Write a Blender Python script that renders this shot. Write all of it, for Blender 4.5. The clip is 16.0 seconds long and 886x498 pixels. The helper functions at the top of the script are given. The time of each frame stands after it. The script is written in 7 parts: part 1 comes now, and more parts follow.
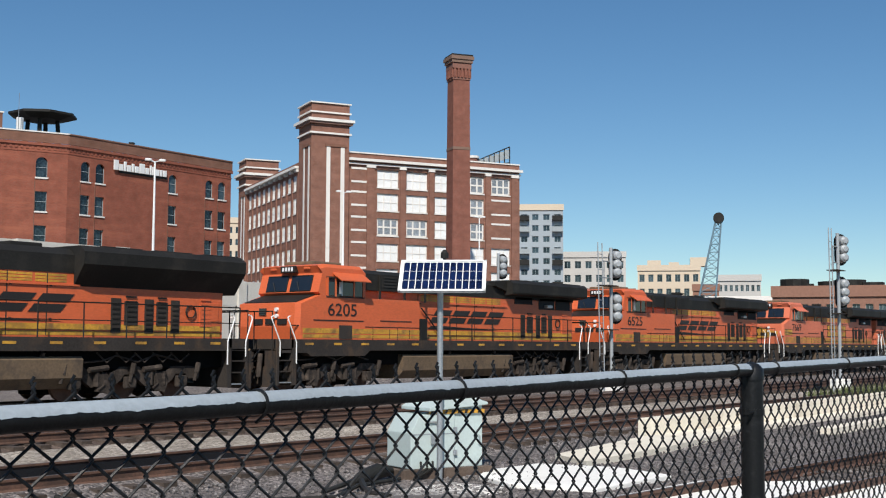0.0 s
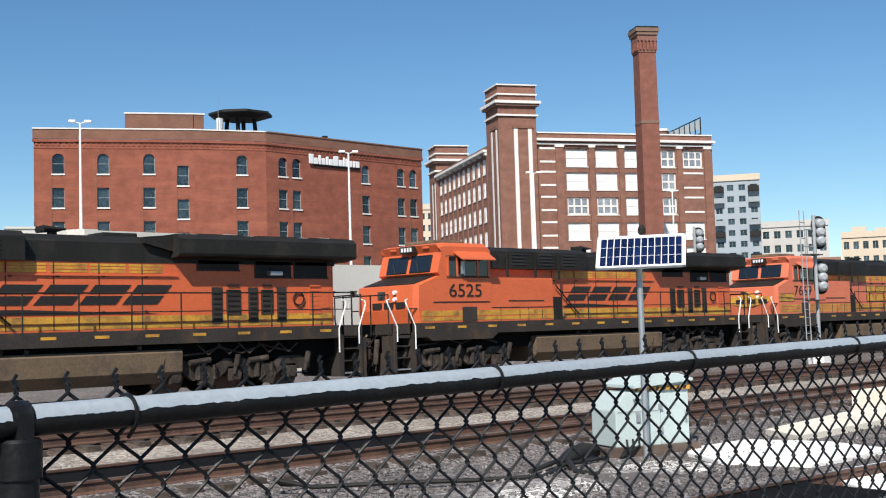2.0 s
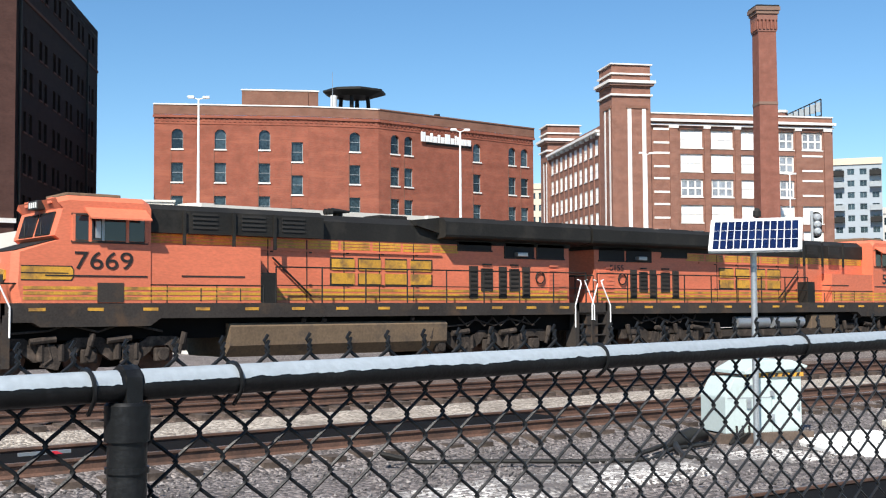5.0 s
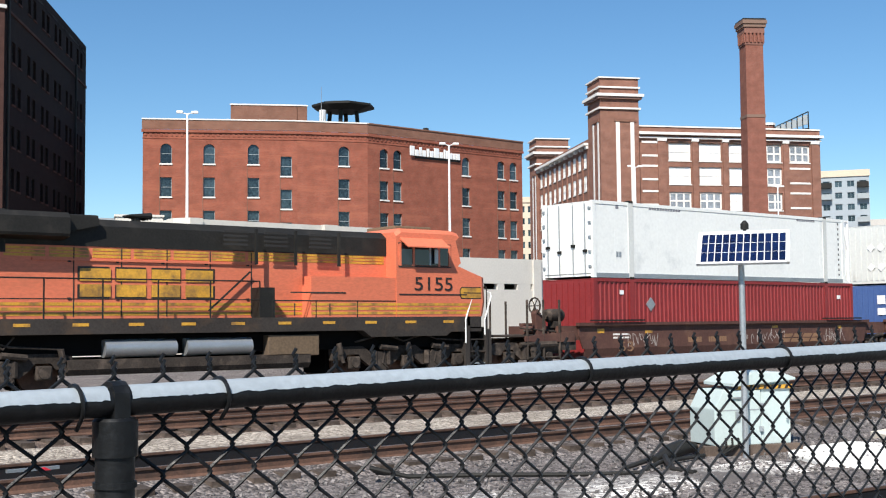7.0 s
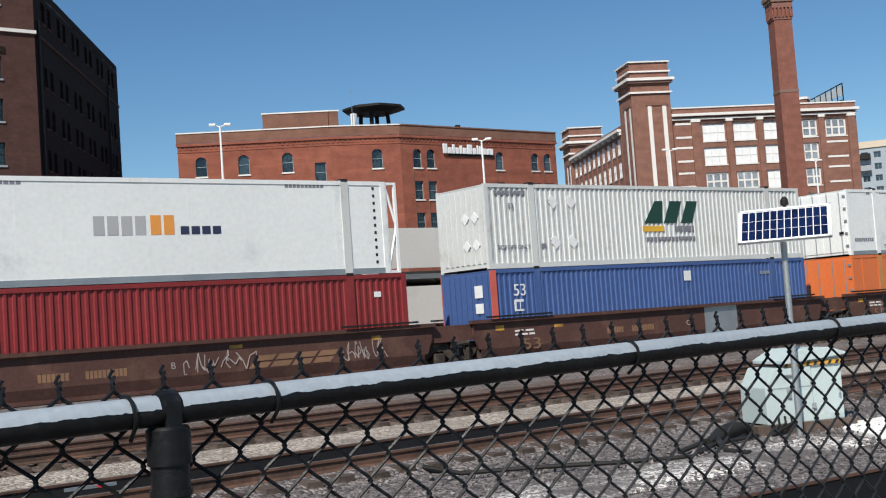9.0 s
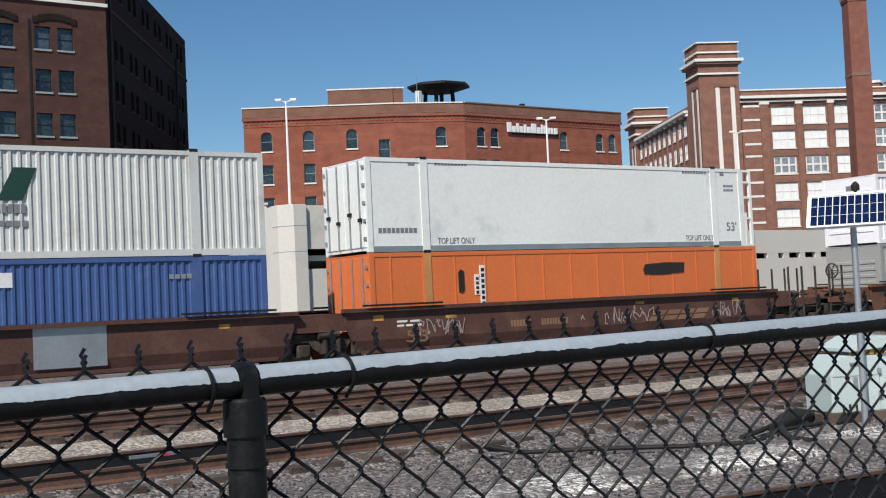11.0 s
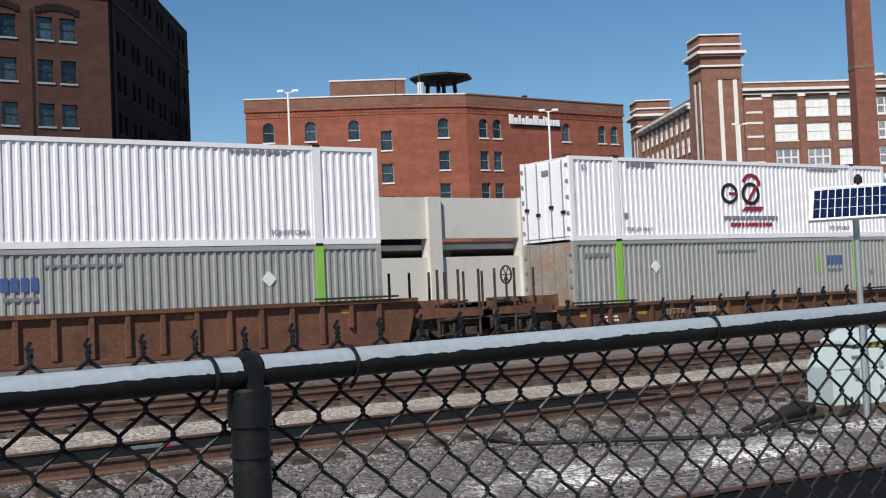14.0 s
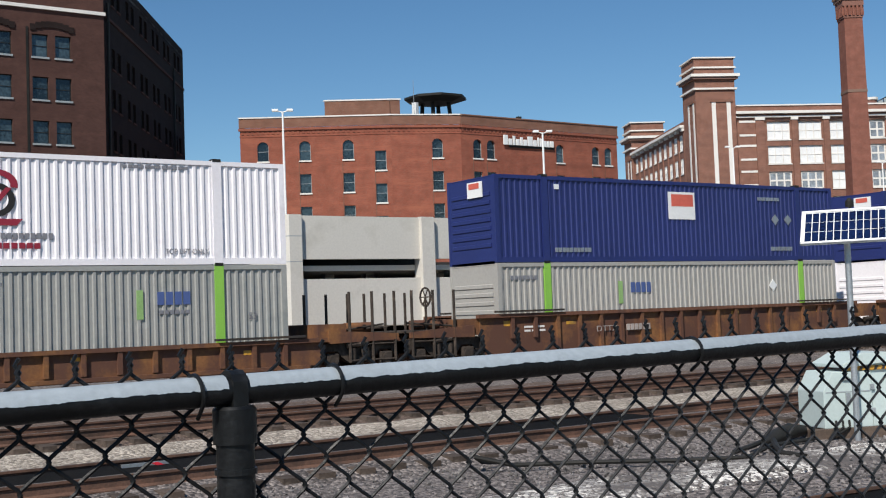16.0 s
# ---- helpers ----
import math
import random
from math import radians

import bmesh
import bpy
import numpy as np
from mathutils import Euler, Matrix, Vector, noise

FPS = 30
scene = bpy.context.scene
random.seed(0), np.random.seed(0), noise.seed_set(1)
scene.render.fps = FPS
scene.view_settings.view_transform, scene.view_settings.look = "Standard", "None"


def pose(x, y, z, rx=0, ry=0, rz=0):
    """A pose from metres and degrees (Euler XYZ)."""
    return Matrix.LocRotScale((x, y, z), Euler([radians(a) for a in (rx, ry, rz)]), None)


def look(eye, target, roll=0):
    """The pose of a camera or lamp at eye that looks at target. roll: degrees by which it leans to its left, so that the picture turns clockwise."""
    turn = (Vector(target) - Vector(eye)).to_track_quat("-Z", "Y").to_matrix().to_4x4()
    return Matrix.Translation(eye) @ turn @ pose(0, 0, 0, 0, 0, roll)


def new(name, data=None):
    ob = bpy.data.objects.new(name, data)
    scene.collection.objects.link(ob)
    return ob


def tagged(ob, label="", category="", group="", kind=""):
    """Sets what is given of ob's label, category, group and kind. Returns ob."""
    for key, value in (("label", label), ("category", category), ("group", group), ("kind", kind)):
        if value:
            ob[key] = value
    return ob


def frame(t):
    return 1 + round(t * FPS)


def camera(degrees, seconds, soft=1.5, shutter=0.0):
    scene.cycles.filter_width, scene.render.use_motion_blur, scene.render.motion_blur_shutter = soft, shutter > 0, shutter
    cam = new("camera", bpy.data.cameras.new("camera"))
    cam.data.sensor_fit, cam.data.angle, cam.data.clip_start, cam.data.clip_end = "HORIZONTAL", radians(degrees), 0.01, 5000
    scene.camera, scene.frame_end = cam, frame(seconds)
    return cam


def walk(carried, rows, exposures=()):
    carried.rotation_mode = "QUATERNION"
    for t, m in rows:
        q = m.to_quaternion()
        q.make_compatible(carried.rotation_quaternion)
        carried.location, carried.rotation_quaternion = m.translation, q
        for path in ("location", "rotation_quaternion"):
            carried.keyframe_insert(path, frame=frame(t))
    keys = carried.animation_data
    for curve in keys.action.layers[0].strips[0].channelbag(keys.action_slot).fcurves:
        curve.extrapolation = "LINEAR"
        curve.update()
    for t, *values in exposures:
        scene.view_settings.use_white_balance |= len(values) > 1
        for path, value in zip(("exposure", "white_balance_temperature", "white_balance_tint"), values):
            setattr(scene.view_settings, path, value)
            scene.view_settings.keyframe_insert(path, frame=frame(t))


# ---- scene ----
cam = camera(40.65, 16.0, soft=1.15)
# seconds, eye x, y, z, yaw, tilt, roll
PATH = (
    (0.0, 0.027, -0.041, 1.718, -52.70, 4.59, -0.25),
    (0.5, 0.028, -0.041, 1.717, -52.28, 4.70, -0.41),
    (1.0, 0.028, -0.040, 1.712, -51.56, 4.59, 0.44),
    (1.5, 0.025, 0.007, 1.709, -48.03, 4.22, 1.26),
    (2.0, -0.015, 0.010, 1.706, -43.37, 3.79, 1.71),
    (2.5, -0.014, 0.018, 1.702, -39.90, 3.34, 0.62),
    (3.0, -0.013, 0.019, 1.702, -37.02, 3.03, -0.04),
    (3.5, -0.006, 0.031, 1.700, -37.32, 2.68, 0.27),
    (4.0, -0.005, 0.024, 1.702, -37.61, 2.65, 0.42),
    (4.5, -0.002, 0.025, 1.701, -37.85, 2.74, 0.20),
    (5.0, 0.001, 0.019, 1.700, -38.19, 2.88, 0.29),
    (7.5, -0.012, -0.008, 1.702, -38.67, 3.62, 0.60),
    (8.0, -0.014, -0.006, 1.701, -38.30, 3.56, 0.97),
    (8.5, -0.013, -0.005, 1.698, -37.69, 3.46, 2.46),
    (9.0, -0.009, -0.007, 1.694, -36.59, 3.47, 4.03),
    (9.5, -0.015, 0.004, 1.695, -35.24, 3.27, 3.08),
    (12.0, -0.023, 0.017, 1.694, -33.34, 2.42, 2.92),
    (12.5, -0.024, 0.017, 1.693, -33.44, 2.38, 2.78),
    (13.0, -0.022, 0.020, 1.693, -33.57, 2.34, 2.56),
    (13.5, -0.022, 0.021, 1.693, -33.65, 2.31, 2.63),
    (14.0, -0.022, 0.025, 1.693, -33.63, 2.21, 2.54),
    (14.5, -0.026, 0.013, 1.695, -33.69, 2.33, 2.36),
    (15.0, -0.025, 0.003, 1.694, -34.25, 2.54, 1.51),
    (15.5, -0.026, 0.004, 1.693, -34.40, 2.99, 1.21),
    (16.0, -0.025, -0.003, 1.693, -33.96, 3.16, 2.11),
)
walk(cam, [(t, pose(x, y, z, 90 + p, r, w)) for t, x, y, z, w, p, r in PATH],
     exposures=((0.0, 0.03), (1.0, 0.06), (2.0, 0.32), (2.5, 0.45), (3.5, 0.66), (5.0, 0.66), (7.3, 0.45), (8.0, 0.2), (8.5, 0.08), (9.5, 0.08), (12.0, 0.0), (14.5, 0.0), (15.5, -0.10), (16.0, 0.05)))

# ---- light ----
SUN_FROM = Vector((-0.60, -0.40, 0.72)).normalized()
world = bpy.data.worlds.new("world")
scene.world = world
world.use_nodes = True
wn = world.node_tree.nodes
sky = wn.new("ShaderNodeTexSky")
sky.sky_type, sky.sun_disc = "NISHITA", False
sky.sun_elevation = math.asin(SUN_FROM.z)
sky.sun_rotation = math.atan2(SUN_FROM.x, SUN_FROM.y)
sky.air_density, sky.dust_density, sky.ozone_density = 1.0, 0.0, 2.6
sky.altitude = 900
wn["Background"].inputs[1].default_value = 0.089
hsv = wn.new("ShaderNodeHueSaturation")
hsv.inputs["Saturation"].default_value = 1.18
world.node_tree.links.new(sky.outputs[0], hsv.inputs["Color"])
tint = wn.new("ShaderNodeMix")
tint.data_type, tint.blend_type = "RGBA", "MULTIPLY"
tint.inputs[0].default_value, tint.inputs[7].default_value = 1.0, (0.92, 1.0, 1.0, 1)
world.node_tree.links.new(hsv.outputs[0], tint.inputs[6])
world.node_tree.links.new(tint.outputs[2], wn["Background"].inputs[0])
sun_lamp = new("sun", bpy.data.lights.new("sun", "SUN"))
sun_lamp.data.energy, sun_lamp.data.angle, sun_lamp.data.color = 5.0, radians(0.5), (1.0, 0.95, 0.88)
sun_lamp.matrix_world = look((0, 0, 80), Vector((0, 0, 80)) - SUN_FROM)

# ---- materials ----
def mat(name, col, rough=0.6, metal=0.0, vary=0.15, scale=3.0, fine=60.0, bump=0.15, dirt=None, dirt_amt=0.0,
        dirt_scale=1.2, stretch=(1, 1, 1), island=0.0, spec=0.5, coat=0.0):
    """A surface with broad and fine variation, dirt patches and relief, in object space metres."""
    m = bpy.data.materials.new(name)
    m.use_nodes = True
    nt = m.node_tree
    N, L = nt.nodes, nt.links
    b = N["Principled BSDF"]
    b.inputs["Roughness"].default_value = rough
    b.inputs["Metallic"].default_value = metal
    b.inputs["Specular IOR Level"].default_value = spec
    b.inputs["Coat Weight"].default_value = coat
    tc = N.new("ShaderNodeTexCoord")
    mp = N.new("ShaderNodeMapping")
    mp.inputs["Scale"].default_value = stretch
    L.new(tc.outputs["Object"], mp.inputs[0])
    n1, n2 = N.new("ShaderNodeTexNoise"), N.new("ShaderNodeTexNoise")
    n1.inputs["Scale"].default_value, n1.inputs["Detail"].default_value = scale * 0.4, 5
    n2.inputs["Scale"].default_value, n2.inputs["Detail"].default_value = fine, 3
    L.new(mp.outputs[0], n1.inputs[0])
    L.new(mp.outputs[0], n2.inputs[0])
    add = N.new("ShaderNodeMath")
    add.operation = "ADD"
    L.new(n1.outputs[0], add.inputs[0])
    L.new(n2.outputs[0], add.inputs[1])
    src = add.outputs[0]
    if island:
        g = N.new("ShaderNodeNewGeometry")
        oi = N.new("ShaderNodeObjectInfo")
        s1 = N.new("ShaderNodeMath")
        s1.operation = "ADD"
        L.new(g.outputs["Random Per Island"], s1.inputs[0])
        L.new(oi.outputs["Random"], s1.inputs[1])
        s2 = N.new("ShaderNodeMath")
        s2.operation = "MULTIPLY_ADD"
        L.new(s1.outputs[0], s2.inputs[0])
        s2.inputs[1].default_value = island
        L.new(src, s2.inputs[2])
        sb = N.new("ShaderNodeMath")
        sb.operation = "SUBTRACT"
        L.new(s2.outputs[0], sb.inputs[0])
        sb.inputs[1].default_value = island
        src = sb.outputs[0]
    mr = N.new("ShaderNodeMapRange")
    mr.inputs[1].default_value, mr.inputs[2].default_value = 0.6, 1.4
    mr.inputs[3].default_value, mr.inputs[4].default_value = 1 - vary * 1.6, 1 + vary * 1.6
    L.new(src, mr.inputs[0])
    mul = N.new("ShaderNodeMix")
    mul.data_type, mul.blend_type = "RGBA", "MULTIPLY"
    mul.inputs[0].default_value = 1.0
    mul.inputs[6].default_value = (*col, 1)
    L.new(mr.outputs[0], mul.inputs[7])
    out = mul.outputs[2]
    if dirt:
        n3 = N.new("ShaderNodeTexNoise")
        n3.inputs["Scale"].default_value, n3.inputs["Detail"].default_value, n3.inputs["Roughness"].default_value = dirt_scale, 7, 0.65
        L.new(mp.outputs[0], n3.inputs[0])
        m3 = N.new("ShaderNodeMapRange")
        m3.inputs[1].default_value, m3.inputs[2].default_value = 0.62 - dirt_amt * 0.35, 0.80 - dirt_amt * 0.3
        L.new(n3.outputs[0], m3.inputs[0])
        mx = N.new("ShaderNodeMix")
        mx.data_type = "RGBA"
        L.new(m3.outputs[0], mx.inputs[0])
        L.new(out, mx.inputs[6])
        mx.inputs[7].default_value = (*dirt, 1)
        out = mx.outputs[2]
    L.new(out, b.inputs["Base Color"])
    if bump:
        bp = N.new("ShaderNodeBump")
        bp.inputs["Strength"].default_value, bp.inputs["Distance"].default_value = bump, 0.02
        L.new(add.outputs[0], bp.inputs["Height"])
        L.new(bp.outputs[0], b.inputs["Normal"])
    return m


def brick_mat(name, c1, c2, mortar, bw=0.22, bh=0.075, patch=None, amt=0.3):
    """Fired brick in courses, in facade coordinates (u along the wall, v up) held in the UV map."""
    m = mat(name, c1, 0.9, 0, 0.16, 0.5, 9, 0.2, spec=0.15)
    nt = m.node_tree
    N, L = nt.nodes, nt.links
    b = N["Principled BSDF"]
    uv = N.new("ShaderNodeUVMap")
    br = N.new("ShaderNodeTexBrick")
    br.inputs["Color1"].default_value, br.inputs["Color2"].default_value = (*c1, 1), (*c2, 1)
    br.inputs["Mortar"].default_value = (*mortar, 1)
    br.inputs["Scale"].default_value = 1.0
    br.inputs["Mortar Size"].default_value = 0.008
    br.inputs["Brick Width"].default_value, br.inputs["Row Height"].default_value = bw, bh
    L.new(uv.outputs[0], br.inputs[0])
    n = N.new("ShaderNodeTexNoise")
    mp = N.new("ShaderNodeMapping")
    mp.inputs["Scale"].default_value = (0.05, 0.35, 1)
    L.new(uv.outputs[0], mp.inputs[0])
    L.new(mp.outputs[0], n.inputs[0])
    n.inputs["Scale"].default_value, n.inputs["Detail"].default_value, n.inputs["Roughness"].default_value = 1.6, 8, 0.7
    n5 = N.new("ShaderNodeTexNoise")
    n5.inputs["Scale"].default_value, n5.inputs["Detail"].default_value = 0.9, 6
    L.new(uv.outputs[0], n5.inputs[0])
    av = N.new("ShaderNodeMath")
    av.operation = "ADD"
    L.new(n.outputs[0], av.inputs[0])
    L.new(n5.outputs[0], av.inputs[1])
    mr = N.new("ShaderNodeMapRange")
    mr.inputs[1].default_value, mr.inputs[2].default_value = 0.72, 1.28
    mr.inputs[3].default_value, mr.inputs[4].default_value = 0.80, 1.20
    L.new(av.outputs[0], mr.inputs[0])
    mul = N.new("ShaderNodeMix")
    mul.data_type, mul.blend_type = "RGBA", "MULTIPLY"
    mul.inputs[0].default_value = 1.0
    L.new(br.outputs[0], mul.inputs[6])
    L.new(mr.outputs[0], mul.inputs[7])
    out = mul.outputs[2]
    if patch:
        m3 = N.new("ShaderNodeMapRange")
        m3.inputs[1].default_value, m3.inputs[2].default_value = 0.64 - amt * 0.3, 0.8 - amt * 0.3
        L.new(n.outputs[0], m3.inputs[0])
        mx = N.new("ShaderNodeMix")
        mx.data_type = "RGBA"
        L.new(m3.outputs[0], mx.inputs[0])
        L.new(out, mx.inputs[6])
        mx.inputs[7].default_value = (*patch, 1)
        out = mx.outputs[2]
    L.new(out, b.inputs["Base Color"])
    return m


def ballast_mat(name, dark, light, scale, drift=(0.45, 1.25)):
    """Loose stones by Voronoi cells, each with its own tone, over broad drifts."""
    m = mat(name, dark, 0.95, 0, 0.1, 0.6, 30, 0)
    nt = m.node_tree
    N, L = nt.nodes, nt.links
    b = N["Principled BSDF"]
    tc = N.new("ShaderNodeTexCoord")
    v = N.new("ShaderNodeTexVoronoi")
    v.inputs["Scale"].default_value = scale
    L.new(tc.outputs["Object"], v.inputs[0])
    rgb = N.new("ShaderNodeSeparateColor")
    L.new(v.outputs["Color"], rgb.inputs[0])
    pw = N.new("ShaderNodeMath")
    pw.operation = "POWER"
    L.new(rgb.outputs[0], pw.inputs[0])
    pw.inputs[1].default_value = 1.6
    n = N.new("ShaderNodeTexNoise")
    n.inputs["Scale"].default_value, n.inputs["Detail"].default_value = 0.7, 6
    L.new(tc.outputs["Object"], n.inputs[0])
    mr = N.new("ShaderNodeMapRange")
    mr.inputs[1].default_value, mr.inputs[2].default_value = 0.3, 0.7
    mr.inputs[3].default_value, mr.inputs[4].default_value = drift
    L.new(n.outputs[0], mr.inputs[0])
    mm = N.new("ShaderNodeMath")
    mm.operation = "MULTIPLY"
    L.new(pw.outputs[0], mm.inputs[0])
    L.new(mr.outputs[0], mm.inputs[1])
    mx = N.new("ShaderNodeMix")
    mx.data_type = "RGBA"
    L.new(mm.outputs[0], mx.inputs[0])
    mx.inputs[6].default_value, mx.inputs[7].default_value = (*dark, 1), (*light, 1)
    L.new(mx.outputs[2], b.inputs["Base Color"])
    bp = N.new("ShaderNodeBump")
    bp.invert = True
    bp.inputs["Strength"].default_value, bp.inputs["Distance"].default_value = 0.9, 0.04
    L.new(v.outputs["Distance"], bp.inputs["Height"])
    L.new(bp.outputs[0], b.inputs["Normal"])
    return m


ORANGE = mat("loco_orange", (0.62, 0.125, 0.042), 0.42, 0, 0.10, 1.2, 14, 0.05, (0.34, 0.09, 0.04), 0.12, 0.9, (0.6, 0.6, 1.6))
ORANGE2 = mat("loco_orange_faded", (0.63, 0.165, 0.085), 0.5, 0, 0.12, 1.0, 14, 0.05, (0.46, 0.14, 0.075), 0.1, 0.9, (0.6, 0.6, 1.6))
BLACK = mat("loco_dark_paint", (0.017, 0.016, 0.014), 0.6, 0, 0.25, 1.5, 20, 0.08, (0.034, 0.03, 0.025), 0.25, spec=0.25)
SILL = mat("sill_dark", (0.040, 0.034, 0.030), 0.7, 0, 0.25, 2, 20, 0.1, (0.085, 0.055, 0.036), 0.3, spec=0.2)
YELLOW = mat("loco_yellow", (0.58, 0.30, 0.035), 0.5, 0, 0.18, 2, 20, 0.05, (0.22, 0.12, 0.04), 0.45, 2.2)
LETTER = mat("letter_black", (0.02, 0.016, 0.014), 0.5, 0, 0.2, 2, 20, 0)
TANK = mat("tank_brown_grime", (0.145, 0.098, 0.058), 0.85, 0, 0.2, 1.5, 15, 0.1, (0.06, 0.045, 0.035), 0.3)
TRUCK = mat("truck_grime", (0.044, 0.035, 0.029), 0.9, 0, 0.35, 4, 25, 0.3, (0.115, 0.088, 0.07), 0.3, 3, spec=0.2)
# near-black that paints the shade among the running gear; mats use it too
BLACKGAP = mat("shade_and_mat_black", (0.006, 0.0055, 0.005), 0.9, 0, 0.2, spec=0.1)
WHITE = mat("white_paint", (0.78, 0.78, 0.76), 0.45, 0, 0.05, 1, 10, 0.03)
GLASSD = mat("dark_glass", (0.012, 0.016, 0.022), 0.06, 0, 0.1, 1, 5, 0, spec=0.8)
STEEL = mat("galvanised_steel", (0.42, 0.44, 0.45), 0.45, 0.7, 0.15, 3, 40, 0.05)
ALU = mat("worn_bare_pipe", (0.35, 0.395, 0.425), 0.5, 0.15, 0.10, 6, 70, 0.08, (0.32, 0.36, 0.385), 0.2, 30)
VINYL = mat("black_vinyl", (0.008, 0.0085, 0.009), 0.42, 0, 0.25, 8, 90, 0.08, (0.02, 0.021, 0.022), 0.25, 25, spec=0.3)
RAIL = mat("rail_rust", (0.115, 0.060, 0.040), 0.8, 0.1, 0.3, 3, 40, 0.2, (0.05, 0.03, 0.022), 0.4, 2)
RAILTOP = mat("rail_head_worn", (0.20, 0.165, 0.14), 0.4, 0.6, 0.15, 3, 40, 0.05)
TIE = mat("tie_wood", (0.085, 0.060, 0.045), 0.95, 0, 0.3, 3, 30, 0.4, (0.15, 0.115, 0.09), 0.3, 3, island=0.5)
CONC = mat("concrete_pale", (0.80, 0.78, 0.73), 0.9, 0, 0.06, 0.6, 12, 0.12, (0.68, 0.65, 0.6), 0.2, 0.6)
CONCY = mat("concrete_cream", (0.74, 0.68, 0.56), 0.92, 0, 0.08, 0.8, 12, 0.12, (0.56, 0.49, 0.38), 0.25, 0.8)
GARAGE = mat("garage_concrete", (0.60, 0.57, 0.51), 0.9, 0, 0.06, 0.5, 10, 0.08, (0.48, 0.45, 0.39), 0.2, 0.4)
SOOT = mat("sprayed_stain", (0.30, 0.31, 0.32), 0.9, 0, 0.3, 5, 20, 0)


def soften(m):
    """Sprayed paint that thins out towards the rim of its patch (UV from -1 to 1) through a cloudy mask."""
    nt = m.node_tree
    N, L = nt.nodes, nt.links
    uv, ln, n, sub = N.new("ShaderNodeUVMap"), N.new("ShaderNodeVectorMath"), N.new("ShaderNodeTexNoise"), N.new("ShaderNodeMath")
    tc = N.new("ShaderNodeTexCoord")
    ln.operation, sub.operation = "LENGTH", "SUBTRACT"
    L.new(uv.outputs[0], ln.inputs[0])
    L.new(tc.outputs["Object"], n.inputs[0])
    n.inputs["Scale"].default_value, n.inputs["Detail"].default_value = 1.6, 5
    L.new(n.outputs[0], sub.inputs[0])
    L.new(ln.outputs["Value"], sub.inputs[1])
    mr = N.new("ShaderNodeMapRange")
    mr.inputs[1].default_value, mr.inputs[2].default_value = -0.42, 0.25
    mr.inputs[3].default_value, mr.inputs[4].default_value = 0.0, 0.85
    L.new(sub.outputs[0], mr.inputs[0])
    tr, mx = N.new("ShaderNodeBsdfTransparent"), N.new("ShaderNodeMixShader")
    L.new(mr.outputs[0], mx.inputs[0])
    L.new(tr.outputs[0], mx.inputs[1])
    L.new(N["Principled BSDF"].outputs[0], mx.inputs[2])
    L.new(mx.outputs[0], N["Material Output"].inputs[0])


soften(SOOT)
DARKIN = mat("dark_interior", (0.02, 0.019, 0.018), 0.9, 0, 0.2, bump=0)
BRICK_SC = brick_mat("brick_red", (0.300, 0.092, 0.057), (0.245, 0.074, 0.048), (0.25, 0.12, 0.085), patch=(0.36, 0.125, 0.075), amt=0.35)
BRICK_PAR = brick_mat("brick_parapet", (0.22, 0.105, 0.070), (0.19, 0.088, 0.06), (0.2, 0.13, 0.1))
BRICK_WH = brick_mat("brick_brown_red", (0.255, 0.122, 0.084), (0.205, 0.096, 0.068), (0.25, 0.15, 0.12), patch=(0.31, 0.155, 0.11), amt=0.2)
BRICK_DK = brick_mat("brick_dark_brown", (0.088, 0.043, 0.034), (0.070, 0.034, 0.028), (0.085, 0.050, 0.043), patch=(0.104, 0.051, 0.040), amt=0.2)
# side wall's shade put into the brick colour; arch hoods share it
BRICK_DS = brick_mat("brick_dark_and_shaded", (0.022, 0.014, 0.013), (0.017, 0.011, 0.010), (0.03, 0.022, 0.02))
BRICK_CH = brick_mat("brick_chimney", (0.235, 0.092, 0.064), (0.195, 0.076, 0.055), (0.22, 0.11, 0.085))
STONE = mat("white_stone", (0.74, 0.71, 0.66), 0.8, 0, 0.06, 0.7, 10, 0.1, (0.55, 0.52, 0.48), 0.15)
PANE = mat("window_pane", (0.035, 0.055, 0.065), 0.08, 0, 0.5, 1.2, 4, 0, island=0.6, spec=0.7)
PANEG = mat("window_pane_grey", (0.26, 0.29, 0.32), 0.2, 0, 0.3, 1.2, 4, 0, island=0.5)
# white panes stand for blinds and for sky glare on the glass
BLIND_GLARE = mat("window_blind_and_glare", (0.82, 0.82, 0.80), 0.35, 0, 0.07, 2, 6, 0, island=0.12, coat=0.6)
FRAMEW = mat("window_frame_grey", (0.30, 0.33, 0.34), 0.6, 0, 0.1)
ROOF = mat("roof_felt", (0.12, 0.115, 0.11), 0.95, 0, 0.2)
GROUND = ballast_mat("gravel_grey", (0.058, 0.049, 0.046), (0.33, 0.285, 0.262), 22.0)
BROWNBED = ballast_mat("ballast_rust_brown", (0.065, 0.043, 0.033), (0.21, 0.152, 0.118), 20.0)
BALLAST = ballast_mat("ballast_tan", (0.17, 0.14, 0.11), (0.66, 0.58, 0.48), 20.0)
PALEGRAVEL = ballast_mat("gravel_pale", (0.12, 0.105, 0.098), (0.80, 0.76, 0.70), 20.0, (-0.9, 2.2))
CABINET = mat("cabinet_paint", (0.47, 0.55, 0.53), 0.5, 0, 0.05, 2, 20, 0.05, (0.38, 0.44, 0.42), 0.15, 2)
CELL = mat("solar_cell", (0.006, 0.014, 0.055), 0.18, 0, 0.25, 8, 30, 0, island=0.4)
SILVERP = mat("aluminium_paint", (0.36, 0.38, 0.39), 0.45, 0.2, 0.12, 3, 30, 0.05, (0.36, 0.37, 0.37), 0.2, 4)

